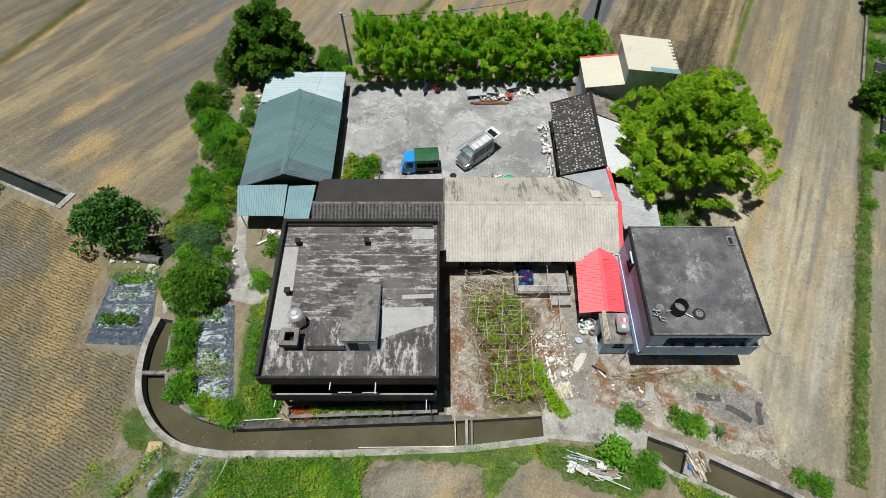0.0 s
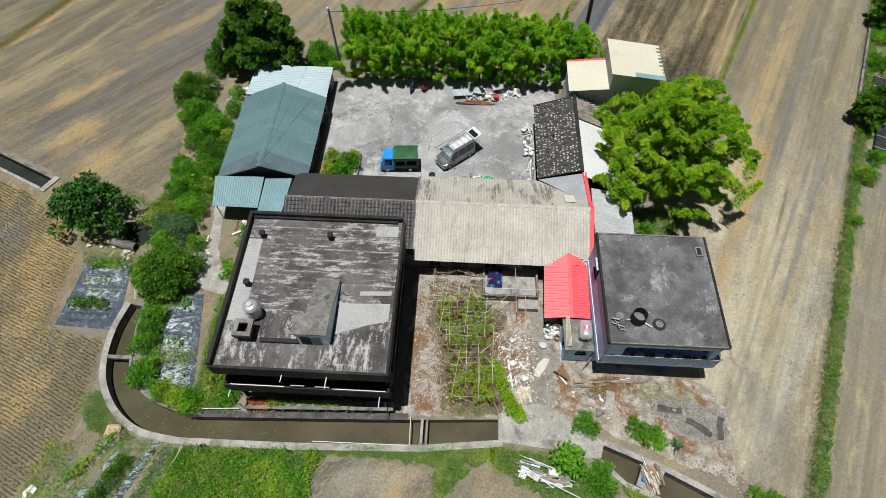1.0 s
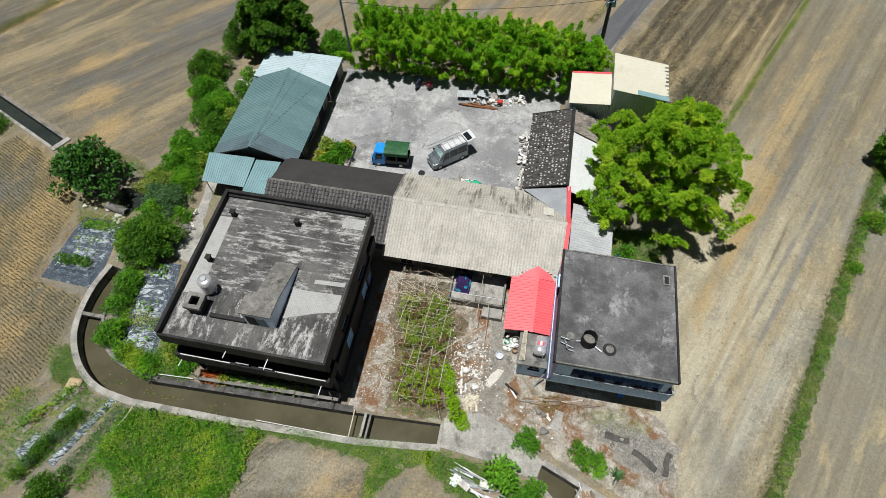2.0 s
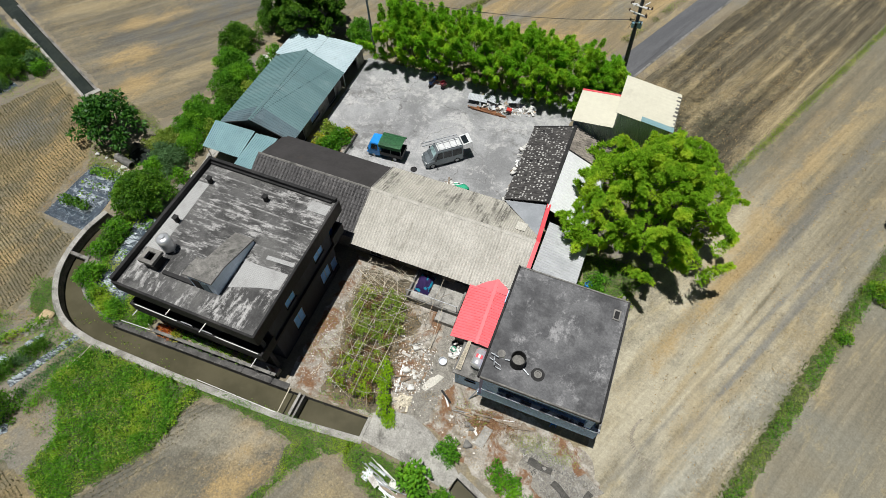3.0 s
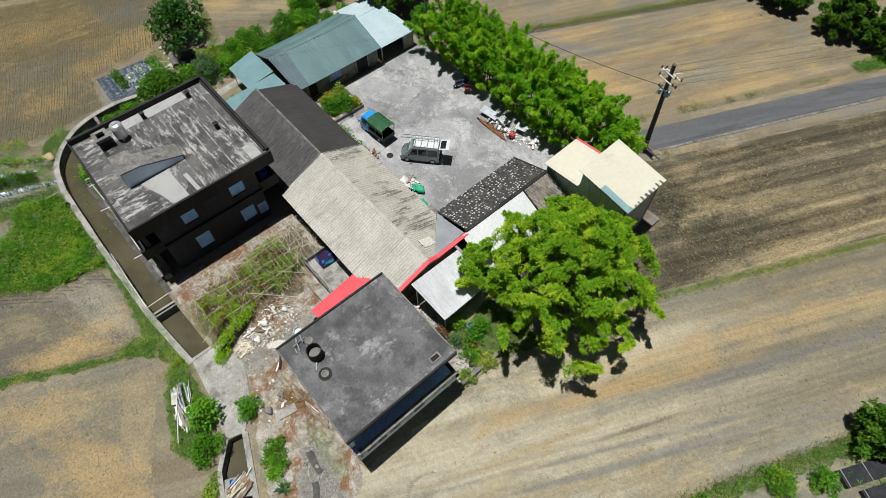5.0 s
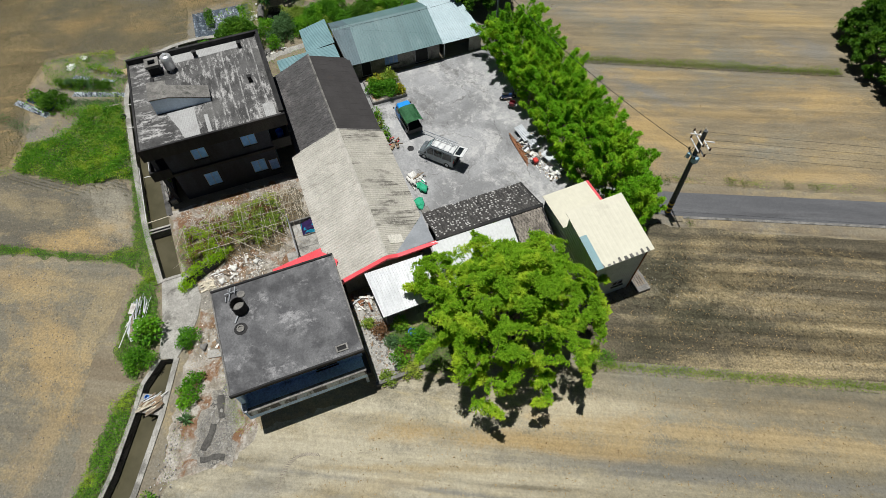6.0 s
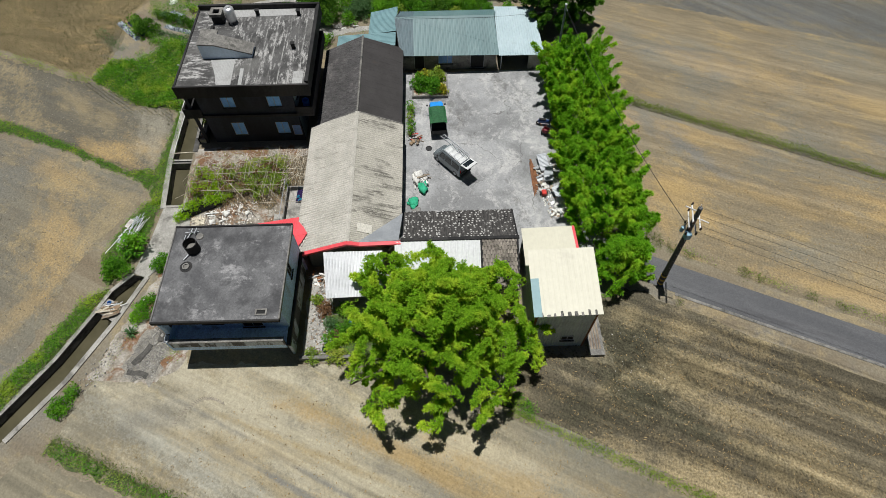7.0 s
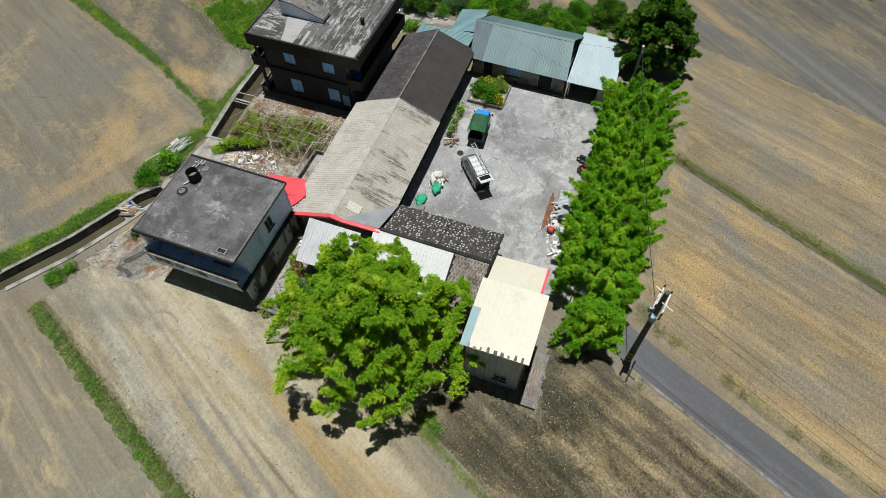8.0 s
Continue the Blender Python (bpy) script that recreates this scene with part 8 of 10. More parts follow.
    for y in (0.28, 0.62):
        part("stile", box(B(), -1.75, 1.55, y - 0.025, y + 0.025, 2.03, 2.1), M_FRAME, ld)
    for k in range(12):
        part("rung", tube(B(), (-1.65 + k * 0.28, 0.28, 2.065), (-1.65 + k * 0.28, 0.62, 2.065), 0.016, seg=6), M_FRAME, ld)


van()


def truck():
    v = thing("small_truck", "small blue-cabbed truck with a green tarpaulin canopy", "truck", at=(-2.03, 32.75, 0.02), turn=4)
    bm = shell(B(), [(-1.62, 0.35, 0.8, 0.9, 0.6, 0.64, 0.6), (-1.56, 0.3, 0.9, 1.12, 0.66, 0.7, 0.62), (-1.32, 0.28, 0.95, 1.68, 0.68, 0.71, 0.58), (-1.1, 0.28, 0.95, 1.76, 0.68, 0.71, 0.59), (-0.5, 0.3, 0.95, 1.76, 0.68, 0.7, 0.6), (-0.44, 0.34, 0.95, 1.7, 0.66, 0.68, 0.58)])
    part("cab", bm, M_BLUE_CAB, v, "bright blue cab")
    part("windscreen", slab(B(), (-1.585, -0.56, 1.06), (-1.36, -0.5, 1.6), (-1.36, 0.5, 1.6), (-1.585, 0.56, 1.06), 0.02), M_SCREEN, v, "windscreen with a pale reflection in its colour")
    for s in (-1, 1):
        pts = [(-1.28, s * 0.722, 1.02), (-0.62, s * 0.722, 1.02), (-0.62, s * 0.63, 1.56), (-1.16, s * 0.63, 1.56)]
        part("side_window", slab(B(), *(pts if s < 0 else pts[::-1]), 0.02), M_CAR_GLASS, v)
        part("headlight", box(B(), -1.66, -1.55, s * 0.46 - 0.1, s * 0.46 + 0.1, 0.62, 0.76, 0.02), M_LAMP_W, v)
        part("mirror", box(B(), -1.5, -1.42, s * 0.84 - 0.07, s * 0.84 + 0.07, 1.05, 1.25, 0.02), M_BLACK, v)
        for x in (-1.05, 0.95):
            wheel(v, x, s * 0.6, 0.27, 0.16)
        part("side_board", box(B(), -0.4, 1.62, s * 0.7 - 0.02, s * 0.7 + 0.02, 0.62, 0.92, 0.008), M_BLACK, v, "dark drop side")
        for x in (-0.36, 0.6, 1.58):
            part("canopy_post", tube(B(), (x, s * 0.68, 0.6), (x, s * 0.68, 1.86), 0.02, seg=6), M_GALV, v)
    part("bed", box(B(), -0.42, 1.64, -0.7, 0.7, 0.5, 0.62, 0.01), M_BLACK, v)
    part("tail_board", box(B(), 1.6, 1.64, -0.7, 0.7, 0.62, 0.92), M_BLACK, v)
    part("bumper", box(B(), -1.7, -1.58, -0.64, 0.64, 0.32, 0.5, 0.03), M_BLUE_CAB, v)
    bm = B()
    rings = []
    for x in (-0.45, 0.05, 0.6, 1.1, 1.66):
        rings.append([bm.verts.new((x, y, z + 0.012 * math.sin(9 * x + y))) for y, z in ((-0.78, 1.5), (-0.77, 1.84), (-0.5, 1.95), (0, 1.99), (0.5, 1.95), (0.77, 1.84), (0.78, 1.62))])
    for a, b in zip(rings, rings[1:]):
        for i in range(6):
            bm.faces.new((a[i], a[i + 1], b[i + 1], b[i]))
    bmesh.ops.solidify(bm, geom=bm.faces[:], thickness=0.02)
    part("canopy", bm, M_GREEN_TARP, v, "green tarpaulin canopy")
    part("load", box(B(), 0.2, 1.3, -0.5, 0.5, 0.62, 0.95, 0.05), M_DARK, v)


truck()

# ---- poles and wires ----
M_POLE = surf("tarred_concrete_pole", (0.06, 0.065, 0.07), (0.1, 0.106, 0.112), big=2, fine=8, stretch=(1, 1, 0.2))
M_POLE_GREY = surf("grey_pole", (0.16, 0.18, 0.2), (0.24, 0.26, 0.28), big=2, fine=8, stretch=(1, 1, 0.2))
M_YELLOW = plain("yellow_paint", (0.65, 0.42, 0.03), rough=0.6)
M_INSUL = plain("brown_insulator", (0.08, 0.05, 0.04), rough=0.3)
M_TRAFO = plain("blue_grey_switch_box", (0.25, 0.4, 0.5), rough=0.4)


def lerp3(a, b, f):
    return tuple(a[i] + (b[i] - a[i]) * f for i in range(3))


def wire(a, b, sag, r=0.009, label="thin overhead power line"):
    w = bpy.data.curves.new("power_line", "CURVE")
    w.dimensions, w.bevel_depth, w.bevel_resolution = "3D", r, 1
    s = w.splines.new("POLY")
    n = 14
    s.points.add(n)
    for i in range(n + 1):
        f = i / n
        p = lerp3(a, b, f)
        s.points[i].co = (p[0], p[1], p[2] - sag * 4 * f * (1 - f), 1)
    ob = new("power_line", w)
    w.materials.append(M_BLACK)
    return tagged(ob, label, "cable", "power lines")


def power_pole():
    p = thing("utility_pole", "dark leaning utility pole with cross arms and a striped base", "utility pole")
    a, b = (15.5, 49.65, -0.2), (15.12, 49.28, 9.5)
    part("shaft", tube(B(), a, b, 0.23, 0.15, 14), M_POLE, p)
    for k in range(6):
        part("stripe", tube(B(), lerp3(a, b, 0.05 + k * 0.026), lerp3(a, b, 0.062 + k * 0.026), 0.238, 0.237, 14), M_YELLOW if k % 2 == 0 else M_BLACK, p, "yellow warning band" if k % 2 == 0 else "")
    d = Vector((math.cos(radians(-12)), math.sin(radians(-12)), 0))
    for z, half, side in ((8.75, 0.8, -0.26), (8.5, 0.9, 0.26), (8.1, 0.78, -0.3), (7.6, 0.6, 0.28), (7.2, 0.5, -0.25)):
        f = z / 9.5
        c = Vector(lerp3(a, b, f)) + Vector((U64.x, U64.y, 0)) * side
        arm = part("cross_arm", tube(B(), c - d * half, c + d * half, 0.05, seg=6), M_WHITE, p, "pale steel cross arm")
        for s in (-0.95, 0.95):
            q = c + d * half * s
            part("insulator", tube(B(), q, q + Vector((0, 0, 0.24)), 0.075, 0.05, 8), M_INSUL, arm)
    for s in (-1, 1):
        top = Vector(lerp3(a, b, 0.93)) + d * 0.3 * s
        part("strain_insulator", tube(B(), top, top + Vector((U64.x, U64.y, -0.12)) * 0.75 * s, 0.035, 0.05, 6), M_WHITE, p, "pale strain insulator")
        part("ridge_iron", tube(B(), Vector(lerp3(a, b, 0.88)) + d * 0.1 * s, Vector(lerp3(a, b, 1.02)) + d * 0.1 * s, 0.025, seg=6), M_WHITE, p)
    c = Vector(lerp3(a, b, 0.75))
    part("switch_box", box(B(), c.x + 0.12, c.x + 0.5, c.y - 0.28, c.y + 0.12, c.z - 0.45, c.z + 0.1, 0.04), M_TRAFO, p, "blue-grey switch box")
    part("switch_box", tube(B(), (c.x - 0.25, c.y - 0.3, c.z - 0.4), (c.x - 0.25, c.y - 0.3, c.z + 0.05), 0.13, seg=10), M_TRAFO, p)
    for k in range(5):
        q = Vector(lerp3(a, b, 0.3 + 0.09 * k))
        part("step_bolt", tube(B(), q - d * 0.3, q + d * 0.3, 0.014, seg=5), M_GALV, p)
    part("loop_cable", tube(B(), (c.x - 0.2, c.y - 0.25, c.z + 0.7), (c.x - 0.55, c.y - 0.2, c.z - 0.7), 0.02, seg=5), M_BLACK, p)


power_pole()
p = thing("utility_pole", "slim grey utility pole at the yard corner", "utility pole")
part("shaft", tube(B(), (-9.02, 44.75, -0.2), (-9.15, 44.6, 7.4), 0.14, 0.09, 12), M_POLE_GREY, p)
for k in range(4):
    part("stripe", tube(B(), (-9.02, 44.75, 0.3 + k * 0.2), (-9.02, 44.75, 0.4 + k * 0.2), 0.147, 0.146, 12), M_YELLOW if k % 2 == 0 else M_BLACK, p)
part("bracket", tube(B(), (-9.15, 44.6, 7.1), (-8.75, 44.75, 7.1), 0.025, seg=6), M_GALV, p)
part("lamp", box(B(), -9.3, -9.1, 44.5, 44.7, 7.35, 7.5, 0.03), M_LAMP_W, p)
d64 = Vector((U64.y, -U64.x, 0))
far = Vector((15.12 + U64.x * 90, 49.28 + U64.y * 90, 0))
for z, s in ((8.75, -0.7), (8.75, 0.75), (8.05, 0.7), (8.05, -0.65)):
    q = Vector((15.15, 49.33, z)) + d64 * s
    e = far + d64 * s
    wire(tuple(q), (e.x, e.y, z), 1.2)
wire((15.0, 49.3, 7.3), (-9.1, 44.65, 7.1), 0.9, 0.022, "dark service cable across the bamboo")
wire((-9.15, 44.6, 7.0), (-12.8, 29.0, 4.05), 0.5, 0.009, "dark service cable over the teal roof")

# ---- canal fittings ----
t = thing("canal_gate", "concrete cross beams over the canal", "gate")
part("beam", box(B(), 1.5, 1.68, 8.7, 10.5, -0.5, 0.04, 0.01), M_CONC, t)
part("beam", box(B(), 1.86, 2.0, 8.72, 10.5, -0.9, 0.06, 0.01), M_CONC_OLD, t)
part("gate_frame", tube(B(), (0.85, 8.7, 0.15), (0.8, 10.5, 0.2), 0.04), M_BAMBOO, t, "pale pole across the water")
solo("canal_beam", box(B(), -21.45, -19.7, 13.62, 13.9, -0.25, 0.06, 0.015), M_CONC_OLD, "dark concrete beam across the canal", "beam")
solo("canal_end_wall", box(B(), 6.72, 6.95, 9.3, 10.75, -1.2, 0.12, 0.01), M_CONC, "pale end wall of the canal", "wall")
solo("drain_pipe", tube(B(), (-5.6, 8.6, 0.13), (0.7, 8.66, 0.13), 0.025), M_WHITE, "thin pale pipe lying along the kerb", "pipe")
solo("culvert_pipe", hollow(B(), 0, 0, 0, 2.0, 0.34, 0.06, 18, 0.1), M_CONC_OLD, "large dark concrete pipe at the pool", "pipe").matrix_basis = pose(-24.4, 23.3, 0.3, 0, 90, -12)
solo("culvert_bridge", prism(B(), [(-33.1, 28.4), (-32.6, 28.2), (-31.8, 29.8), (-32.3, 30.0)], -0.4, 0.12), M_CONC, "concrete headwall over the field ditch", "slab")
solo("ditch_crossing", prism(B(), [(15.5, 7.0), (16.6, 6.4), (17.5, 7.95), (16.2, 8.5)], -0.3, 0.03), M_CONC, "concrete slab crossing the ditch", "slab")
rng = np.random.default_rng(77)
pts = [(-17.3 + rng.uniform(0, 2), 9.4 + rng.uniform(-0.3, 0.5)) for _ in range(2)]
weeds_at = np.concatenate([np.stack([rng.normal(cx, 0.5, 22), rng.normal(cy, 0.22, 22), np.full(22, -0.7)], 1) for cx, cy in ((-16.6, 9.5), (-14.0, 9.2), (-12.2, 9.1), (-9.2, 8.9))])
quads("water_weed", leaf_quads(weeds_at, unit(rng.normal(size=weeds_at.shape) * np.array([1, 1, 0.1])), 0.16, 0.1, rng, 0, 0.2, 2.0), L_OLIVE, None, "floating water weed on the canal", "water weed", "stuff")

# ---- front wall and flower bed of the dark house ----
t = thing("front_wall", "dark concrete retaining wall with a flower bed", "wall")
def canal_y(x):
    return 9.95 + (x + 10.4) * 0.0364


def beside(x0, x1, d0, d1, z0, z1):
    """A block that runs along the canal's inner side, from d0 to d1 behind its edge."""
    return prism(B(), [(x0, canal_y(x0) + d0), (x1, canal_y(x1) + d0), (x1, canal_y(x1) + d1), (x0, canal_y(x0) + d1)], z0, z1)


for k in range(8):
    part("wall_face", beside(-14.0 + k * 1.83, -14.0 + k * 1.83 + 1.815, -0.03, 0.42, -1.2, 0.08 + 0.012 * (k % 3)), M_MOULD, t, "dark mould-stained concrete bank wall")
part("wall_face", beside(-10.35, -0.45, 0.425, 0.55, 0.0, 0.72), M_FASCIA, t)
part("coping", beside(-10.42, -0.38, 0.38, 0.6, 0.724, 0.79), M_CONC_OLD, t, "grey concrete coping")
part("bed_end", beside(-10.42, -10.3, 0.6, 1.15, 0.0, 0.74), M_CONC_OLD, t)
part("bed_back", beside(-10.3, -0.45, 1.1, 1.2, 0.0, 0.6), M_FASCIA, t)
part("bed_soil", beside(-10.3, -0.45, 0.555, 1.095, 0.0, 0.5), M_YARD_SOIL, t)
for k in range(9):
    x = -10.2 + k * 1.18
    part("pier", beside(x - 0.1, x + 0.1, 0.37, 0.424, 0.1, 0.72), M_CONC_OLD, t)
for x, r in ((-9.9, 0.42), (-9.3, 0.4), (-8.7, 0.38)):
    bush(x, canal_y(x) + 0.8, r, 0.95, L_RED if x < -9 else L_YELLOW, int(300 - x * 10), "red and orange shrub in the flower bed", 0.16, 0.09, 500)
for k in range(8):
    bush(-7.9 + k * 0.75, canal_y(-7.9 + k * 0.75) + 0.82, 0.34, 0.85 - 0.03 * k, L_LUSH, 320 + k, "small green plant in the flower bed", 0.15, 0.08, 360)
solo("clothes_rail", tube(B(), (-10.9, 10.45, 0.35), (-13.4, 10.3, 0.35), 0.03), M_WHITE, "white pipe rail at the garden edge", "rail")
p = thing("rail_post", "white pipe post standing at the bed", "post")
part("pipe", tube(B(), (-10.7, 10.6, 0), (-10.7, 10.6, 1.2), 0.035), M_WHITE, p)
p = thing("rail_post", "white pipe post standing at the bed", "post")
part("pipe", tube(B(), (-0.9, 10.95, 0.5), (-0.9, 10.95, 1.6), 0.035), M_WHITE, p)

# ---- vegetable beds ----
m, nt, bs = tree_of("wrinkled_sheen_film")
q = place_of(nt)
wr = noise_of(nt, place_of(nt, 20, (0.6, 1.5, 1)), 2.2, 7, 0.68, 1.4)
# bright wrinkles are sheen painted into the film's colour
finish(nt, bs, mix_of(nt, step_of(nt, wr, 0.44, 0.58), (0.09, 0.11, 0.13), (0.5, 0.56, 0.6)), 0.22, wr, 1.0, 0.16, 0.2, 0.6)
M_FILM = m
m, nt, bs = tree_of("dark_sheen_film")
q = place_of(nt)
wr = noise_of(nt, q, 2.6, 8, 0.7, 1.0)
# the darker film has weaker highlights painted along its wrinkles
finish(nt, bs, mix_of(nt, step_of(nt, wr, 0.5, 0.7), (0.055, 0.075, 0.098), (0.3, 0.36, 0.4)), 0.24, wr, 1.0, 0.16, 0.1, 0.6)
M_FILM_DARK = m


def film_bed(x0, x1, y0, y1, seed, skew=0.0, mat=None, plants=None, dens=10, label="raised vegetable bed under wrinkled silver-black film", psize=0.26, pw=0.13, ptall=0.25, pivot=None, way=0.0):
    rng = np.random.default_rng(seed)
    b = thing("vegetable_bed", label, "vegetable bed", "vegetable beds")
    nx, ny = max(6, int((x1 - x0) / 0.16)), max(5, int((y1 - y0) / 0.14))
    bm = B()
    g = []
    for j in range(ny + 1):
        row = []
        for i in range(nx + 1):
            u, v = i / nx, j / ny
            edge = min(1.0, min(u, 1 - u) * nx * 0.5, min(v, 1 - v) * ny * 0.5)
            z = 0.03 + 0.24 * edge ** 0.6 + (0.05 * rng.normal() if edge > 0.4 else 0)
            row.append(bm.verts.new((x0 + (x1 - x0) * u + skew * v, y0 + (y1 - y0) * v, max(z, 0.02))))
        g.append(row)
    for j in range(ny):
        for i in range(nx):
            bm.faces.new((g[j][i], g[j][i + 1], g[j + 1][i + 1], g[j + 1][i]))
    spin = lambda p: (pivot[0] + p[0] * math.cos(way) - p[1] * math.sin(way), pivot[1] + p[0] * math.sin(way) + p[1] * math.cos(way))
    if pivot:
        for v in bm.verts:
            v.co.x, v.co.y = spin(v.co)
    part("film", bm, mat or M_FILM, b, "wrinkled plastic mulch film", smooth=True)
    if plants:
        n = int((x1 - x0) * (y1 - y0) * dens)
        at = np.stack([rng.uniform(x0 + 0.2, x1 - 0.2, n), rng.uniform(y0 + 0.12, y1 - 0.12, n), 0.27 + rng.uniform(0, ptall, n)], 1)
        at[:, 0] += skew * (at[:, 1] - y0) / (y1 - y0)
        if pivot:
            at[:, 0], at[:, 1] = spin((at[:, 0].copy(), at[:, 1].copy()))
        d = rng.normal(size=at.shape) + np.array([0, 0, 0.8])
        quads("crop", leaf_quads(at, unit(d), psize, pw, rng, 0, 0.4, 0.6), plants, b, kind="stuff")
    return b


solo("bed_sheet", prism(B(), [(-26.3, 16.0), (-21.75, 15.8), (-21.9, 18.6), (-22.5, 22.0), (-26.0, 22.0)], 0.0, 0.028), M_FILM_DARK, "dark plastic sheet under the vegetable beds", "sheet")
film_bed(-25.7, -22.2, 16.3, 17.1, 401, mat=M_FILM_DARK, dens=6, plants=None)
weeds("weeds", [(-26.6, 22.5), (-22.0, 22.3), (-21.6, 20.0), (-22.3, 20.2), (-22.7, 21.3), (-26.2, 21.3)], 55, 0.28, 0.11, L_GRASS, 281, "pale green weeds along the sheeted beds", tall=0.4, patch=0.4)
weeds("weeds", [(-26.9, 16.0), (-26.3, 16.0), (-26.0, 22.0), (-26.6, 22.3)], 40, 0.25, 0.1, L_DRY, 282, "dry weeds along the sheeted beds", tall=0.2, patch=0.6)
film_bed(-25.8, -22.6, 17.2, 18.2, 402, plants=L_DARK, dens=130, psize=0.26, pw=0.13, ptall=0.55, label="raised bed with a dense dark green crop")
film_bed(-25.0, -22.3, 18.3, 19.2, 403, plants=L_LUSH, dens=8)
film_bed(-25.6, -22.3, 19.5, 20.4, 404, plants=L_LUSH, dens=12)
film_bed(-25.5, -22.4, 20.7, 21.6, 405, plants=L_LUSH, dens=90, label="raised bed with rows of young green vegetables")
solo("bed_sheet", prism(B(), [(-17.5, 11.9), (-14.5, 11.6), (-15.9, 19.1), (-18.6, 19.1)], 0.0, 0.028), M_FILM_DARK, "dark plastic sheet under the vegetable beds", "sheet")
film_bed(-18.3, -16.2, 17.6, 18.8, 406, -0.1, plants=L_LUSH, dens=45)
film_bed(-18.0, -15.9, 15.9, 17.2, 407, -0.15)
film_bed(-17.7, -15.6, 14.4, 15.6, 408, -0.15, plants=L_LUSH, dens=22)
film_bed(-17.1, -14.9, 12.0, 13.5, 409, -0.2, plants=L_LUSH, dens=12)
weeds("weeds", [(-17.9, 13.5), (-15.2, 13.5), (-15.0, 14.4), (-17.6, 14.5)], 60, 0.24, 0.11, L_VINE, 410, "yellow-green beans between the beds", tall=0.5)
# narrow plots outside the canal
film_bed(0, 4.4, -0.42, 0.42, 411, plants=L_LUSH, dens=150, ptall=0.4, psize=0.17, pw=0.09, pivot=(-21.0, 5.1), way=radians(54), mat=M_YARD_SOIL, label="bed of bright green vegetables")
film_bed(0, 1.7, -0.5, 0.5, 412, pivot=(-20.1, 3.4), way=radians(62), label="short bed under wrinkled silver film")
film_bed(0, 1.4, -0.22, 0.22, 420, pivot=(-18.8, 6.1), way=radians(60), label="short bed under wrinkled silver film")
film_bed(0, 0.9, -0.25, 0.25, 422, pivot=(-19.8, 6.8), way=radians(50), label="short bed under wrinkled silver film")
for k, f in enumerate(np.linspace(0, 1, 7)):
    bush(-19.3 + 1.7 * f, 2.6 + 4.0 * f, 0.55 - 0.1 * (k % 2), 0.75 + 0.1 * (k % 3), L_GREY if k % 3 == 1 else L_DARK, 620 + k, "dark leafy vegetable plant in the narrow plot", 0.16, 0.09)
film_bed(0, 5.2, -0.3, 0.3, 421, plants=L_DARK, dens=30, psize=0.15, pw=0.08, pivot=(-17.75, 3.4), way=radians(67.5), label="narrow bed under torn black and silver film")
for strip in ([(-20.4, 2.9), (-19.3, 5.0), (-18.1, 7.4)], [(-17.3, 3.0), (-16.1, 6.0), (-15.3, 7.8)]):
    solo("bare_strip", flat(ribbon(strip, 0.3), 0.03, 0.08), M_GROUND, "bare tan earth between the plots", "ground", "structure")
SEEDED = ribbon([(-16.6, 3.0), (-15.55, 6.0), (-14.85, 7.8)], 0.42)
weeds("seedlings", SEEDED, 90, 0.26, 0.13, L_GREY, 415, "blue-green young cabbages in a narrow plot", tall=0.18, category="vegetables")
weeds("weeds", ribbon([(-15.5, 2.4), (-14.5, 5.8), (-13.6, 7.9)], 0.42), 70, 0.28, 0.15, L_BUSH, 418, "leafy green plants along the plot edge", tall=0.6, patch=0.4)
weeds("litter", ribbon([(-22.9, 4.9), (-21.5, 7.3), (-20.0, 8.8)], 0.55), 70, 0.22, 0.05, L_DRY, 423, "orange-brown straw litter at the stubble edge", tall=0.08, category="litter")
for a, b in (((-14.8, 5.8, 0.1), (-13.7, 7.7, 0.9)), ((-14.5, 5.7, 0.1), (-13.9, 7.8, 0.7))):
    solo("bean_pole", tube(B(), a, b, 0.025, 0.02, 6), M_BAMBOO, "pale pole leaning in the plot", "pole")
solo("old_tyre", hollow(B(), -12.7, 7.75, 0.02, 0.2, 0.32, 0.11, 20, 0.025), plain("worn_tyre_rubber", (0.02, 0.02, 0.02), rough=0.9), "old black tyre lying by the canal kerb", "tyre")
film_bed(0, 3.2, -0.7, 0.7, 413, plants=L_DARK, dens=120, ptall=0.6, pivot=(-18.9, -0.4), way=radians(44), mat=M_FILM_DARK, label="bed of dense dark green vegetables")
film_bed(0, 4.2, -0.35, 0.35, 414, plants=L_BUSH, dens=10, pivot=(-18.6, -1.8), way=radians(44), label="narrow bed under wrinkled silver film")
weeds("weeds", [(-14.2, 0.4), (-13.6, -0.4), (-16.8, -4.0), (-17.8, -3.4)], 40, 0.24, 0.1, L_GREY, 417, "grey-green seedlings in a narrow plot", tall=0.15, patch=0.5)
weeds("weeds", [(-13.8, 4.4), (-12.7, 3.0), (-13.2, 1.2), (-15.8, 1.9), (-16.0, 3.2)], 12, 0.26, 0.06, L_DRY, 419, "dry brown litter between the plots", tall=0.1, category="litter")
solo("straw_heap", box(B(), -19.5, -18.5, 8.1, 9.0, 0, 0.32, 0.12), surf("straw_bundle", (0.42, 0.31, 0.17), (0.55, 0.43, 0.26), big=3, fine=20, stretch=(4, 0.6, 1), rough=0.9, bump=0.9, dist=0.05), "heap of pale dry straw by the canal", "straw")
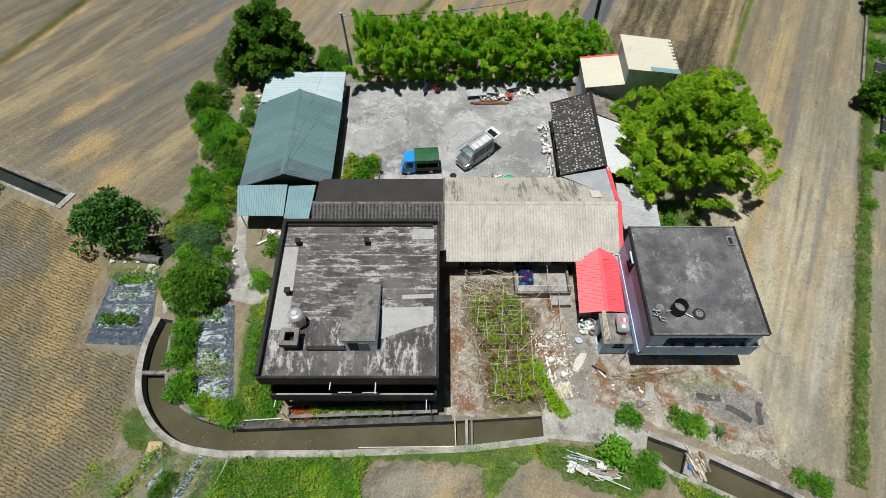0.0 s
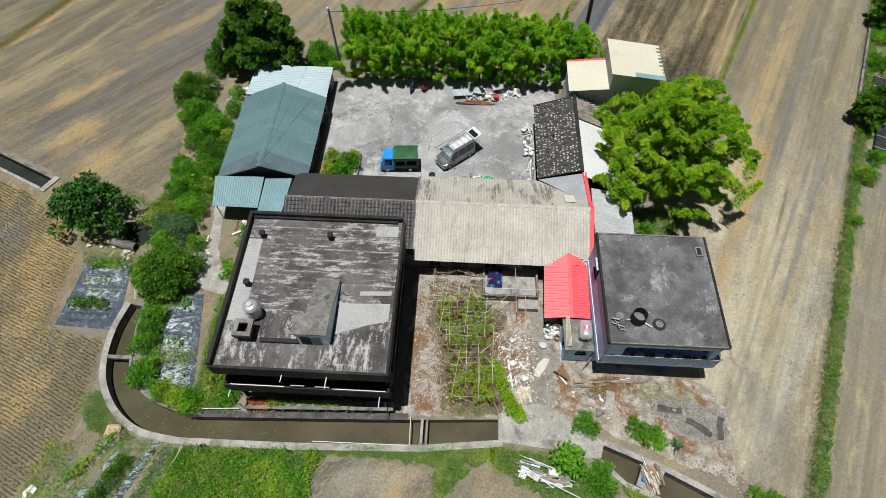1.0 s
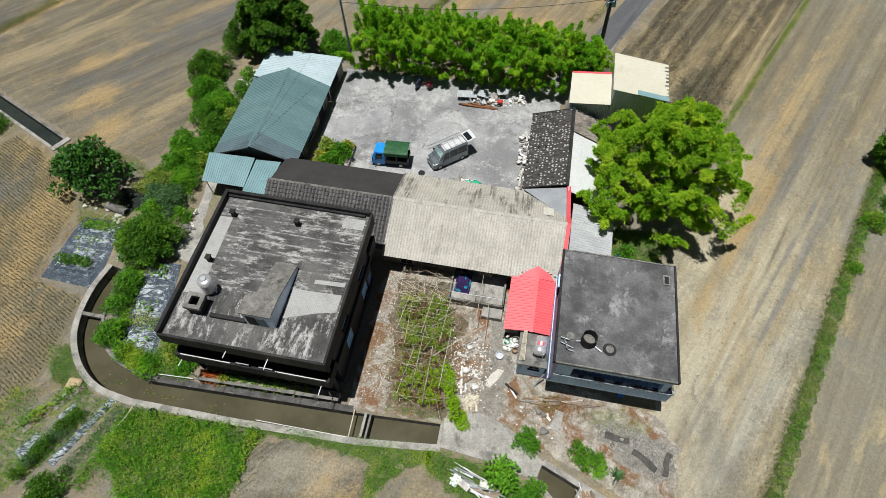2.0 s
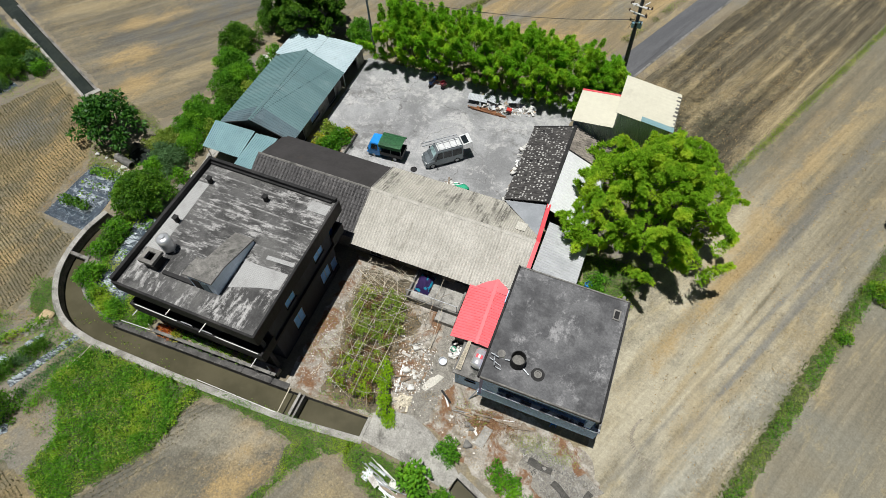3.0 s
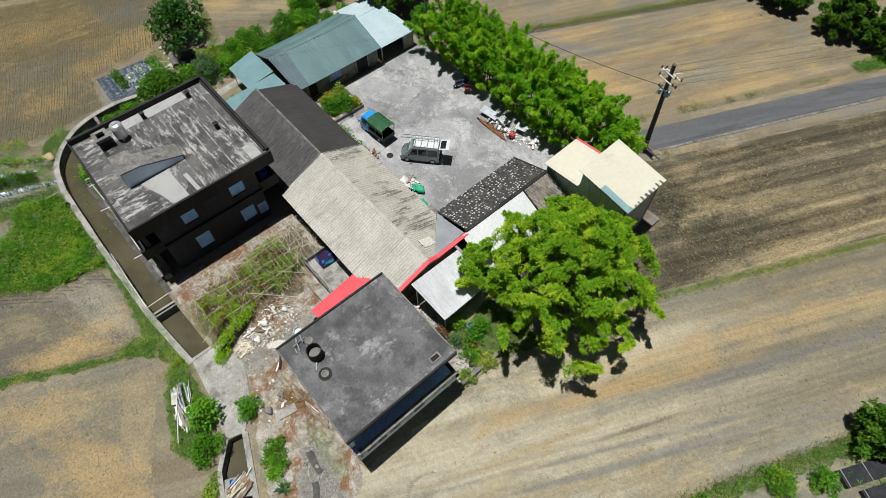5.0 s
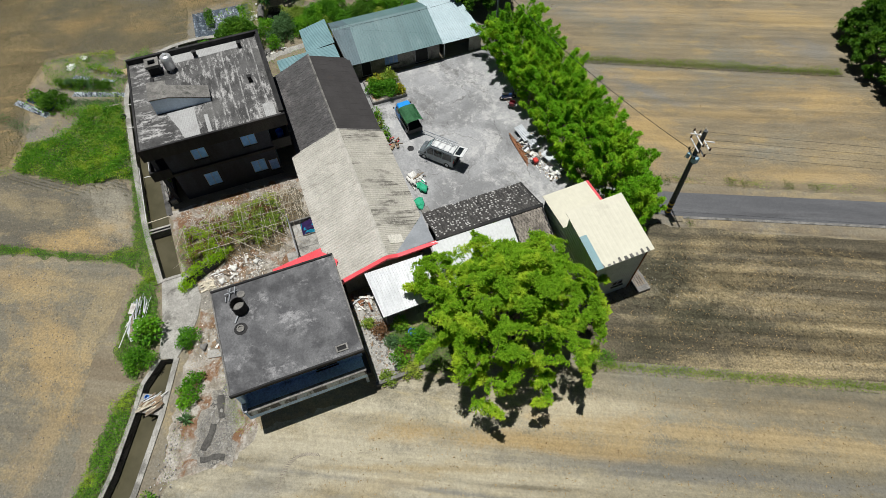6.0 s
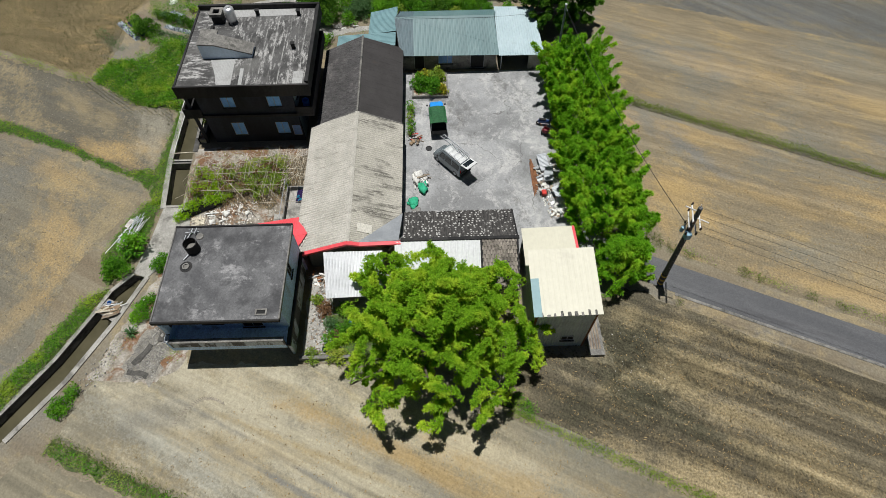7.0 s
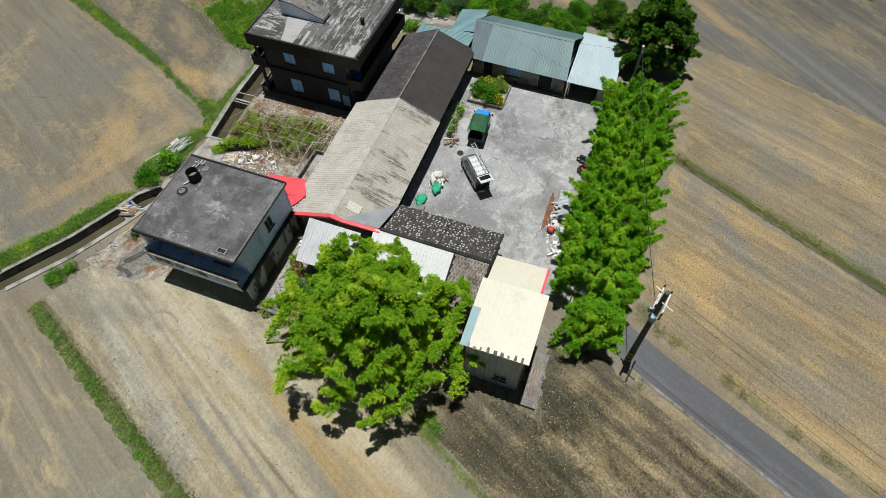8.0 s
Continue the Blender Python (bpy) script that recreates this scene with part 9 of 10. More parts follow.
# far sheeted plot
solo("bed_sheet", prism(B(), [(-50.2, 30.4), (-44.6, 26.6), (-43.2, 27.6), (-48.4, 31.4)], 0.0, 0.028), M_FILM_DARK, "grey plastic sheet among the shrubs", "sheet")
weeds("weeds", [(-52.0, 30.0), (-46.0, 26.4), (-42.6, 27.6), (-39.5, 29.5), (-47.0, 33.4), (-51.0, 35.0)], 22, 0.3, 0.12, L_OLIVE, 283, "dusty olive weeds between the shrubs", tall=0.3, patch=0.6)
solo("sheet_strip", prism(B(), [(-40.2, 27.4), (-41.2, 24.6), (-45.4, 14.7), (-50.0, 4.0), (-52.0, 4.0), (-47.3, 15.2), (-43.2, 25.2), (-42.4, 28.0)], 0.0, 0.03), M_FILM_DARK, "strip of grey plastic sheet along the plot", "sheet")

# netted beds beyond the grass bank
solo("garden_wall", prism(B(), [(41.9, 44.0), (42.1, 43.9), (47.1, 55.0), (46.9, 55.1)], 0.0, 0.35), M_CONC_OLD, "low grey concrete garden wall", "wall")
for x, y in ((41.3, 36.6), (42.9, 36.6), (43.4, 43.4)):
    nb = thing("net_bed", "low garden bed covered with black shade net", "garden bed", "netted beds")
    a, b = Vector((x, y)), Vector(along((x, y), 3.6))
    d = Vector((U64.y, -U64.x)) * 0.55
    part("net_cover", prism(B(), [tuple(a - d), tuple(a + d), tuple(b + d), tuple(b - d)], 0.0, 0.4), plain("black_shade_net", (0.02, 0.022, 0.024), rough=0.8, vary=0.4), nb)
    for f in (0.05, 0.5, 0.95):
        c = a.lerp(b, f)
        part("hoop", tube(B(), (c.x - d.x * 1.05, c.y - d.y * 1.05, 0.42), (c.x + d.x * 1.05, c.y + d.y * 1.05, 0.42), 0.025, seg=6), M_GALV, nb)

# ---- trellis garden ----
def trellis():
    t = thing("bean_trellis", "rickety garden trellis of dry bamboo poles", "trellis")
    rng = random.Random(9)
    for k in range(24):
        y = 11.5 + k * 0.41 + rng.uniform(-0.15, 0.15)
        west = 3.2 if y < 15 else (2.4 if y < 17.5 else 1.8)
        x0, x1 = west + rng.uniform(-0.4, 0.9), 6.5 + rng.uniform(-1.4, 0.6) + (1.6 if 17 < y < 19.2 else 0)
        z, slope = rng.uniform(1.0, 1.5), rng.uniform(-0.14, 0.14) if k % 5 else rng.uniform(-0.4, 0.4)
        part("pole", tube(B(), (x0, y - slope, z + rng.uniform(-0.2, 0.2)), (x1, y + slope, z + rng.uniform(-0.2, 0.25)), rng.uniform(0.01, 0.017), 0.008, 6), M_BAMBOO, t)
        for f in (0.08, 0.55, 0.95):
            x, yy = x0 + (x1 - x0) * f, y - slope + 2 * slope * f
            part("stake", tube(B(), (x + rng.uniform(-0.3, 0.3), yy + rng.uniform(-0.3, 0.3), 0), (x, yy, z + rng.uniform(0.1, 0.5)), 0.017, 0.012, 5), M_BAMBOO, t)
    for a, b in (((5.4, 14.9, 1.3), (8.6, 17.7, 1.7)), ((7.9, 18.0, 1.7), (7.9, 22.0, 1.8)), ((5.2, 17.6, 1.2), (8.8, 20.6, 1.9)), ((8.75, 16.6, 0.1), (8.6, 19.8, 1.7)), ((2.4, 16.4, 1.3), (2.9, 20.4, 1.3))):
        part("long_pole", tube(B(), a, b, 0.024, 0.016, 6), M_BAMBOO, t)
    for x, y0, y1 in ((3.5, 11.8, 15.2), (4.4, 12.4, 17.0), (5.3, 11.5, 15.6), (6.2, 12.6, 16.8), (3.2, 15.4, 19.2), (4.2, 16.4, 20.2), (5.6, 16.0, 19.4)):
        part("cross_pole", tube(B(), (x, y0, 1.35), (x + rng.uniform(-0.3, 0.5), y1, 1.45), 0.02, 0.014, 6), M_BAMBOO, t)
    for k in range(40):
        x, y = rng.uniform(2.0, 6.6), rng.uniform(11.4, 19.4)
        a = rng.choice((0.0, 1.57)) + rng.gauss(0, 0.3)
        l, z = rng.uniform(0.7, 2.4), rng.uniform(0.9, 1.7)
        part("stick", tube(B(), (x - l / 2 * math.cos(a), y - l / 2 * math.sin(a), z + rng.uniform(-0.3, 0.3)), (x + l / 2 * math.cos(a), y + l / 2 * math.sin(a), z + rng.uniform(-0.3, 0.3)), 0.012, 0.008, 5), M_BAMBOO, t)
    # a mat of dry sticks at the farmhouse end
    for k in range(70):
        x, y = rng.uniform(1.7, 5.3), rng.uniform(19.2, 21.5)
        a = rng.uniform(-0.6, 0.6) if k % 3 else 1.57 + rng.uniform(-0.5, 0.5)
        l = rng.uniform(0.6, 2.0)
        part("stick", tube(B(), (x - l / 2 * math.cos(a), y - l / 2 * math.sin(a), rng.uniform(0.7, 1.2)), (x + l / 2 * math.cos(a), y + l / 2 * math.sin(a), rng.uniform(0.7, 1.25)), 0.014, 0.009, 5), M_BAMBOO, t)


trellis()
solo("garden_soil", flat([(1.3, 20.9), (5.5, 21.6), (5.5, 19.6), (7.4, 18.4), (6.6, 16.0), (7.0, 11.2), (2.9, 11.0), (2.0, 16.0)], 0.024, 0.25), surf("dark_garden_soil", (0.09, 0.075, 0.05), (0.18, 0.15, 0.1), (0.24, 0.2, 0.14), big=1.6, big2=1.0, fine=8, bump=0.9, dist=0.06), "dark littered soil under the trellis", "ground", "structure")
L_LIME = leafy("lime_vine_leaf", (0.16, 0.32, 0.014), (0.36, 0.5, 0.03), through_light=0.35)
vine_rng = np.random.default_rng(91)
for k, (poly, mt, n, label) in enumerate((([(1.9, 19.6), (5.4, 19.9), (6.4, 17.4), (5.9, 15.6), (3.0, 15.6), (2.2, 17.4)], L_VINE, 120, "tangled bean vines over the trellis"), ([(2.0, 19.4), (5.8, 19.2), (6.2, 14.0), (3.0, 14.0)], L_GRASS, 75, "olive green squash vines over the trellis"),
                                          ([(3.2, 15.0), (6.2, 15.0), (6.7, 11.6), (3.4, 11.6)], L_LIME, 105, "yellow-green vines over the trellis"), ([(2.2, 19.0), (6.2, 19.0), (6.6, 11.6), (3.2, 11.6)], L_RUSTY, 70, "withered brown vines on the trellis"))):
    vx, vy = scatter(poly, n * 3, vine_rng)
    cl = [(float(a), float(b), float(vine_rng.uniform(0.4, 1.4)), float(vine_rng.uniform(0.1, 0.36))) for a, b in list(zip(vx, vy))[:n]]
    quads("vines", puffs(cl, 620, 0.13, 0.075, vine_rng, up=0.5, spread=0.9, hollow_out=0.1, flatten=0.6), mt, None, label, "vines", "stuff")
weeds("weeds", [(1.2, 20.5), (6.6, 20.6), (7.6, 17.2), (6.6, 11.2), (2.8, 11.2)], 70, 0.3, 0.04, L_DRY, 433, "dry brown stalks below the trellis", tall=0.5, category="stalks")
weeds("weeds", [(0.4, 12.4), (2.4, 12.8), (3.0, 11.2), (0.6, 10.8)], 60, 0.12, 0.05, L_RUSTY, 434, "rust-brown dry litter on the earth", tall=0.04, category="litter", patch=0.5)
weeds("weeds", [(0.4, 20.8), (1.9, 20.8), (2.0, 17.6), (0.6, 17.6)], 50, 0.12, 0.05, L_RUSTY, 435, "rust-brown dry litter on the earth", tall=0.04, category="litter", patch=0.5)
weeds("weeds", [(0.5, 17.6), (1.9, 17.6), (2.8, 13.0), (0.6, 13.2)], 16, 0.2, 0.08, L_GRASS, 436, "thin weeds on the pale earth", tall=0.15, patch=0.9)
weeds("weeds", [(2.8, 11.3), (6.9, 11.4), (7.0, 10.9), (2.8, 10.8)], 55, 0.22, 0.1, L_LUSH, 437, "green weeds at the canal end of the garden", tall=0.25, patch=0.8)
hedge = thing("climber", "mound of vivid green creeper over a fence", "climber")
rng = np.random.default_rng(90)
cl = [(6.3 + 1.35 * f + rng.normal(0, 0.1), 14.3 - 2.9 * f + rng.normal(0, 0.1), 0.75 + rng.normal(0, 0.1), 0.42) for f in np.linspace(0, 1, 11)]
cl += [(8.0 + rng.normal(0, 0.25), 11.2 + rng.normal(0, 0.25), 0.35, 0.4) for _ in range(5)]
quads("foliage", puffs(cl, 900, 0.14, 0.08, rng, up=0.7), leafy("vivid_creeper_leaf", (0.17, 0.36, 0.012), (0.34, 0.54, 0.02), through_light=0.35), hedge)
for k in range(5):
    f = k / 4
    part("post", tube(B(), (6.5 + 1.35 * f, 14.3 - 2.9 * f, 0), (6.5 + 1.35 * f, 14.3 - 2.9 * f, 1.1), 0.04), M_BLACK, hedge)
part("net", slab(B(), (6.75, 14.2, 0.05), (8.1, 11.3, 0.05), (7.9, 11.2, 0.75), (6.55, 14.1, 0.75), 0.02), M_BLACK, hedge, "black shade net")

# concrete pen with a patterned cloth
pen = thing("concrete_pen", "low concrete pen against the farmhouse wall", "pen")
for q in ((5.5, 9.7, 19.72, 19.86), (5.5, 5.64, 19.86, 22.3), (9.56, 9.7, 19.86, 22.3)):
    part("pen_wall", box(B(), *q, 0, 0.85, 0.015), M_CONC_OLD, pen)
part("pen_floor", box(B(), 5.64, 9.56, 19.86, 22.45, 0.0, 0.4), M_CONC, pen)
part("pen_step", box(B(), 8.2, 9.7, 18.9, 19.7, 0, 0.5, 0.02), M_CONC, pen)
for x in (5.6, 7.6, 9.6):
    part("post", tube(B(), (x, 19.8, 0.8), (x, 19.8, 1.9), 0.025), M_GALV, pen)
part("rail", tube(B(), (5.6, 19.8, 1.85), (9.6, 19.8, 1.85), 0.025), M_GALV, pen)
part("board", box(B(), 7.4, 8.5, 22.3, 22.42, 0.4, 1.7), M_WOOD, pen, "grey board leaning on the wall")
m, nt, bs = tree_of("purple_turquoise_cloth")
q = place_of(nt)
finish(nt, bs, mix_of(nt, step_of(nt, noise_of(nt, q, 1.9, 2, 0.4, 0.6), 0.53, 0.56), (0.05, 0.025, 0.13), (0.02, 0.4, 0.6)), 0.8, noise_of(nt, q, 6, 4), 0.4, 0.03)
bm = B()
g = [[bm.verts.new((5.85 + 1.15 * i / 9, 20.55 + 1.6 * j / 11, 0.75 + 0.35 * math.sin(math.pi * j / 11) * math.sin(math.pi * (0.15 + 0.7 * i / 9)) + 0.04 * math.sin(i * 1.9 + j) - (0.28 if i in (0, 9) or j in (0, 11) else 0))) for i in range(10)] for j in range(12)]
for j in range(11):
    for i in range(9):
        bm.faces.new((g[j][i], g[j][i + 1], g[j + 1][i + 1], g[j + 1][i]))
bmesh.ops.solidify(bm, geom=bm.faces[:], thickness=0.02)
c = thing("cloth_cover", "purple and turquoise patterned cloth over a crate", "cloth")
part("cloth", bm, m, c, smooth=True)
part("crate", box(B(), 5.95, 6.9, 20.7, 22.0, 0.4, 0.62), M_WOOD, c)

# ---- small block shed with a steel tank ----
s = thing("block_shed", "small blue-grey shed with a cluttered flat roof", "shed")
part("wall", wall(B(), "x", 11.25, 13.1, 15.2, 15.35, 0, 2.05, [(12.0, 12.7, 1.3, 1.8)]), M_BLUE_WALL, s)
part("wall", wall(B(), "x", 11.25, 13.1, 17.15, 17.3, 0, 2.05), M_BLUE_WALL, s)
part("wall", wall(B(), "y", 15.35, 17.15, 11.25, 11.4, 0, 2.05, [(15.8, 16.5, 0.05, 1.8)]), M_BLUE_WALL, s)
part("wall", wall(B(), "y", 15.35, 17.15, 12.95, 13.1, 0, 2.05), M_BLUE_WALL, s)
part("roof_slab", box(B(), 11.1, 13.15, 15.05, 17.4, 2.05, 2.2, 0.02), M_CONC_OLD, s)
window(s, "x", 12.0, 12.7, 15.2, 1.3, 1.8, -1, M_DARK, 2, label="small dark window")
for k in range(5):
    part("roof_pole", tube(B(), (11.25 + 0.08 * k, 15.3, 2.24 + 0.03 * k), (11.35 + 0.05 * k, 17.5, 2.26 + 0.02 * k), 0.03, seg=6), M_BAMBOO, s)
t = thing("water_tank", "stainless steel water tank lying on the small shed", "water tank", at=(12.5, 16.35, 2.2), turn=-4)
bm = B()
prof = [(0.0, -0.66), (0.2, -0.65), (0.36, -0.6), (0.42, -0.5), (0.43, -0.2), (0.42, -0.17), (0.43, 0.17), (0.42, 0.2), (0.42, 0.5), (0.36, 0.6), (0.2, 0.65), (0.0, 0.66)]
rings = [[bm.verts.new((rr * math.cos(math.pi * i / 12), yy, 0.56 + rr * math.sin(math.pi * i / 12))) for i in range(24)] if rr else [bm.verts.new((0, yy, 0.56))] for rr, yy in prof]
for ra, rb in zip(rings, rings[1:]):
    for i in range(24):
        j = (i + 1) % 24
        bm.faces.new([ra[i], ra[j], rb[j], rb[i]] if len(ra) > 1 and len(rb) > 1 else ([ra[0], rb[j], rb[i]] if len(ra) == 1 else [ra[i], ra[j], rb[0]]))
part("tank_body", bm, M_STEEL, t, "shiny stainless steel cylinder", smooth=True)
for x, y, mt in ((-0.16, 0.02, M_RED), (0.0, 0.02, M_WHITE), (0.16, 0.02, M_RED)):
    zz = 0.56 + math.sqrt(0.44 ** 2 - x * x)
    part("label", slab(B(), (x - 0.07, y - 0.13, zz + 0.012 + 0.03 * (x > 0)), (x + 0.07, y - 0.13, zz + 0.012 + 0.03 * (x < 0)), (x + 0.07, y + 0.13, zz + 0.012 + 0.03 * (x < 0)), (x - 0.07, y + 0.13, zz + 0.012 + 0.03 * (x > 0)), 0.008), mt, t, "plain coloured label panel")
for y in (-0.38, 0.38):
    part("cradle", box(B(), -0.38, 0.38, y - 0.04, y + 0.04, 0.0, 0.24), M_GALV, t)
part("pipe", tube(B(), (0.3, -0.62, 0.05), (0.3, -0.62, 0.7), 0.03), M_WHITE, t)
solo("drain_stay", tube(B(), (12.6, 14.4, 0), (13.1, 15.0, 1.2), 0.05), M_GALV, "grey pipe leaning on the shed", "pipe")


# ---- heaps and clutter ----
M_SACK = surf("white_sack_cloth", (0.55, 0.54, 0.5), (0.72, 0.71, 0.67), (0.4, 0.37, 0.33), big=3, fine=14, bump=0.5, each=0.15)
M_SACK_GREEN = surf("green_sack_cloth", (0.02, 0.32, 0.16), (0.04, 0.42, 0.24), big=3, fine=14, bump=0.5)
M_PALE_JUNK = surf("pale_scrap", (0.5, 0.48, 0.44), (0.7, 0.68, 0.63), (0.34, 0.3, 0.26), big=2, fine=9, each=0.25)
M_BROWN_JUNK = surf("brown_scrap", (0.2, 0.13, 0.08), (0.33, 0.24, 0.15), big=2, fine=9, each=0.3)
M_RED_PAINT = plain("red_paint", (0.55, 0.04, 0.03), rough=0.5)
M_BLUE_PLASTIC = plain("blue_plastic", (0.02, 0.2, 0.62), rough=0.4)
M_GREEN_PLASTIC = plain("green_plastic", (0.02, 0.35, 0.2), rough=0.4)


def sack(x, y, z, r, rng, flat_z=0.6):
    bm = B()
    bmesh.ops.create_icosphere(bm, subdivisions=2, radius=1.0)
    a = rng.uniform(0, 6.28)
    for v in bm.verts:
        f = 1 + 0.3 * math.sin(3 * v.co.x + a) * math.cos(4 * v.co.y + a) + rng.uniform(-0.13, 0.13)
        v.co = Vector((x + v.co.x * r * f * 1.2, y + v.co.y * r * f, z + max(v.co.z, -0.7) * r * flat_z * f + r * flat_z * 0.7))
    return bm


def plank(x, y, z, l, w, h, a, tilt=0.0):
    bm = B()
    box(bm, -l / 2, l / 2, -w / 2, w / 2, 0, h, min(w, h) * 0.15)
    bmesh.ops.transform(bm, matrix=Matrix.Translation((x, y, z)) @ Matrix.Rotation(a, 4, "Z") @ Matrix.Rotation(tilt, 4, "Y"), verts=bm.verts[:])
    return bm


def heap(name, label, category, poly, seed, planks=0, sacks=0, sheets=0, tubes=0, mats=(M_PALE_JUNK, M_WOOD, M_BROWN_JUNK), size=0.9, lift=0.25, sack_mat=None, turn=None, z=0.02, sack_r=0.18):
    rng = random.Random(seed)
    nrng = np.random.default_rng(seed)
    t = thing(name, label, category)
    def spot():
        while True:
            xs, ys = scatter(poly, 12, nrng)
            if len(xs):
                return float(xs[0]), float(ys[0])
    for k in range(planks):
        x, y = spot()
        l = size * rng.uniform(0.5, 1.5)
        part("plank", plank(x, y, z + rng.uniform(0, lift), l, rng.uniform(0.06, 0.18), rng.uniform(0.02, 0.06), rng.uniform(0, 3.14) if turn is None else turn + rng.gauss(0, 0.12), rng.uniform(-0.12, 0.12)), mats[k % len(mats)], t)
    for k in range(sheets):
        x, y = spot()
        part("scrap_sheet", plank(x, y, z + rng.uniform(0, lift), size * rng.uniform(0.2, 0.55), size * rng.uniform(0.15, 0.4), 0.025, rng.uniform(0, 3.14), rng.uniform(-0.25, 0.25)), mats[(k + 1) % len(mats)], t)
    for k in range(sacks):
        x, y = spot()
        part("sack", sack(x, y, z + rng.uniform(0, lift * 0.5), sack_r * rng.uniform(0.65, 1.35), rng), sack_mat or M_SACK, t, smooth=True)
    for k in range(tubes):
        x, y = spot()
        a = rng.uniform(0, 3.14) if turn is None else turn + rng.gauss(0, 0.15)
        l = size * rng.uniform(0.8, 1.9)
        c, s = math.cos(a) * l / 2, math.sin(a) * l / 2
        part("pipe", tube(B(), (x - c, y - s, z + rng.uniform(0.05, lift + 0.1)), (x + c, y + s, z + rng.uniform(0.05, lift + 0.1)), rng.uniform(0.02, 0.045), seg=7), M_GALV if k % 2 else M_WHITE, t)
    return t


M_CLOD = surf("dry_soil_clod", (0.16, 0.14, 0.11), (0.27, 0.24, 0.19), big=2, fine=12, rough=0.95, island=0.3)
chips("clods", "scattered dry clods of earth on the grey field", [(4.4, 6.3), (7.6, 5.9), (12.5, 3.3), (19.0, 1.8), (24.0, -2.0), (24.0, -12), (-3.0, -14), (1.0, -1.4)], 2600, 0.085, (M_CLOD,), 548, category="clods")
chips("clods", "scattered dry clods of earth on the grey field", [(-5.0, 6.0), (-2.8, 7.2), (1.4, 6.8), (2.2, 4.6), (-1.6, -3.0), (-6.4, -14), (-12.0, -10), (-8.8, -2.2), (-5.4, 3.0)], 1500, 0.085, (M_CLOD,), 549, category="clods")

chips("straw", "pale straw and white scraps on the churned field", [(19.0, 44.8), (24.6, 44.6), (25.6, 48.4), (20.0, 49.4)], 80, 0.06, (M_PALE_JUNK, M_WOOD), 552, category="straw", tall=0.2)
heap("rubbish_heap", "scattered heap of pale rubbish, boards and rags", "rubbish", [(6.6, 16.9), (8.8, 16.6), (9.3, 15.0), (8.6, 13.2), (7.5, 13.4), (6.8, 15.0)], 501, 30, 4, 34, 0, size=0.5, lift=0.15)
chips("rubbish", "small pale rubbish scattered on the earth", [(6.3, 17.2), (9.0, 16.9), (9.6, 15.0), (8.9, 12.6), (7.4, 12.9), (6.5, 15.0)], 900, 0.11, (M_PALE_JUNK, M_CONC_OLD, M_BROWN_JUNK, M_PALE_JUNK), 540, category="rubbish")
chips("gravel", "pale gravel and litter beside the dark house", [(0.5, 21.4), (2.0, 21.2), (2.2, 17.0), (3.0, 12.0), (0.9, 11.0), (0.5, 14.0)], 1500, 0.07, (M_PALE_JUNK, M_CONC_OLD, M_PALE_JUNK, M_BROWN_JUNK), 544, category="gravel")
chips("litter", "small scraps caught in the trellis garden", [(2.0, 20.6), (6.2, 20.2), (7.0, 16.0), (6.6, 11.6), (3.0, 11.6)], 420, 0.1, (M_PALE_JUNK, M_BROWN_JUNK, M_BROWN_JUNK), 545, z=0.05, category="litter")
chips("rubble", "pots, bricks and scraps behind the blue house", [(14.0, 24.4), (20.6, 24.4), (20.4, 22.6), (14.0, 22.5)], 420, 0.14, (M_PALE_JUNK, M_BROWN_JUNK, M_CONC_OLD), 546)
chips("litter", "small stones and litter on the trodden earth", [(0.4, 20.8), (9.8, 19.0), (12.0, 14.6), (14.4, 13.6), (15.8, 11.0), (12.0, 11.5), (9.0, 12.2), (0.5, 10.9)], 900, 0.08, (M_PALE_JUNK, M_BROWN_JUNK, M_CONC_OLD), 541, category="litter")
heap("board_stack", "stack of long white boards on the earth", "boards", [(7.4, 14.6), (7.8, 14.7), (8.0, 13.4), (7.6, 13.3)], 502, 4, 0, 0, 0, (M_WHITE,), 1.15, 0.12, turn=1.75)
heap("straw_litter", "pale dry litter at the path edge", "litter", [(8.0, 13.0), (8.9, 13.0), (9.0, 12.2), (8.1, 12.0)], 503, 40, 0, 0, 0, (M_BAMBOO,), 0.4, 0.12)
heap("scrap_heap", "scrap metal, white pipes and frames in the weeds", "scrap", [(8.1, 7.7), (9.6, 8.2), (11.4, 7.0), (10.6, 6.4), (8.4, 7.1)], 504, 7, 0, 6, 16, (M_GALV, M_WOOD, M_PALE_JUNK), 1.5, 0.55, turn=-0.25, z=0.15)
heap("branch_pile", "pile of grey sticks on the ditch slab", "branches", [(15.9, 7.1), (16.7, 6.7), (17.2, 7.8), (16.3, 8.2)], 505, 26, 0, 5, 4, (M_WOOD, M_BAMBOO, M_BROWN_JUNK), 0.8, 0.25, turn=1.9)
solo("bucket", hollow(B(), 16.0, 7.35, 0.03, 0.36, 0.16, 0.02, 14), M_BLUE_PLASTIC, "blue plastic bucket on the slab", "bucket")
heap("scrap_heap", "rusty bars and bagged scrap under the bamboo", "scrap", [(2.9, 42.6), (6.4, 42.4), (6.7, 41.4), (3.4, 41.6)], 506, 10, 6, 8, 4, (M_PALE_JUNK, M_WOOD, M_GALV), 1.0, 0.4)
heap("iron_mesh", "rusty reinforcing mesh lying on the concrete", "mesh", [(3.5, 41.3), (6.0, 41.2), (6.0, 40.8), (3.5, 40.9)], 507, 22, 0, 0, 0, (M_RUST,), 1.7, 0.12, turn=0.02)
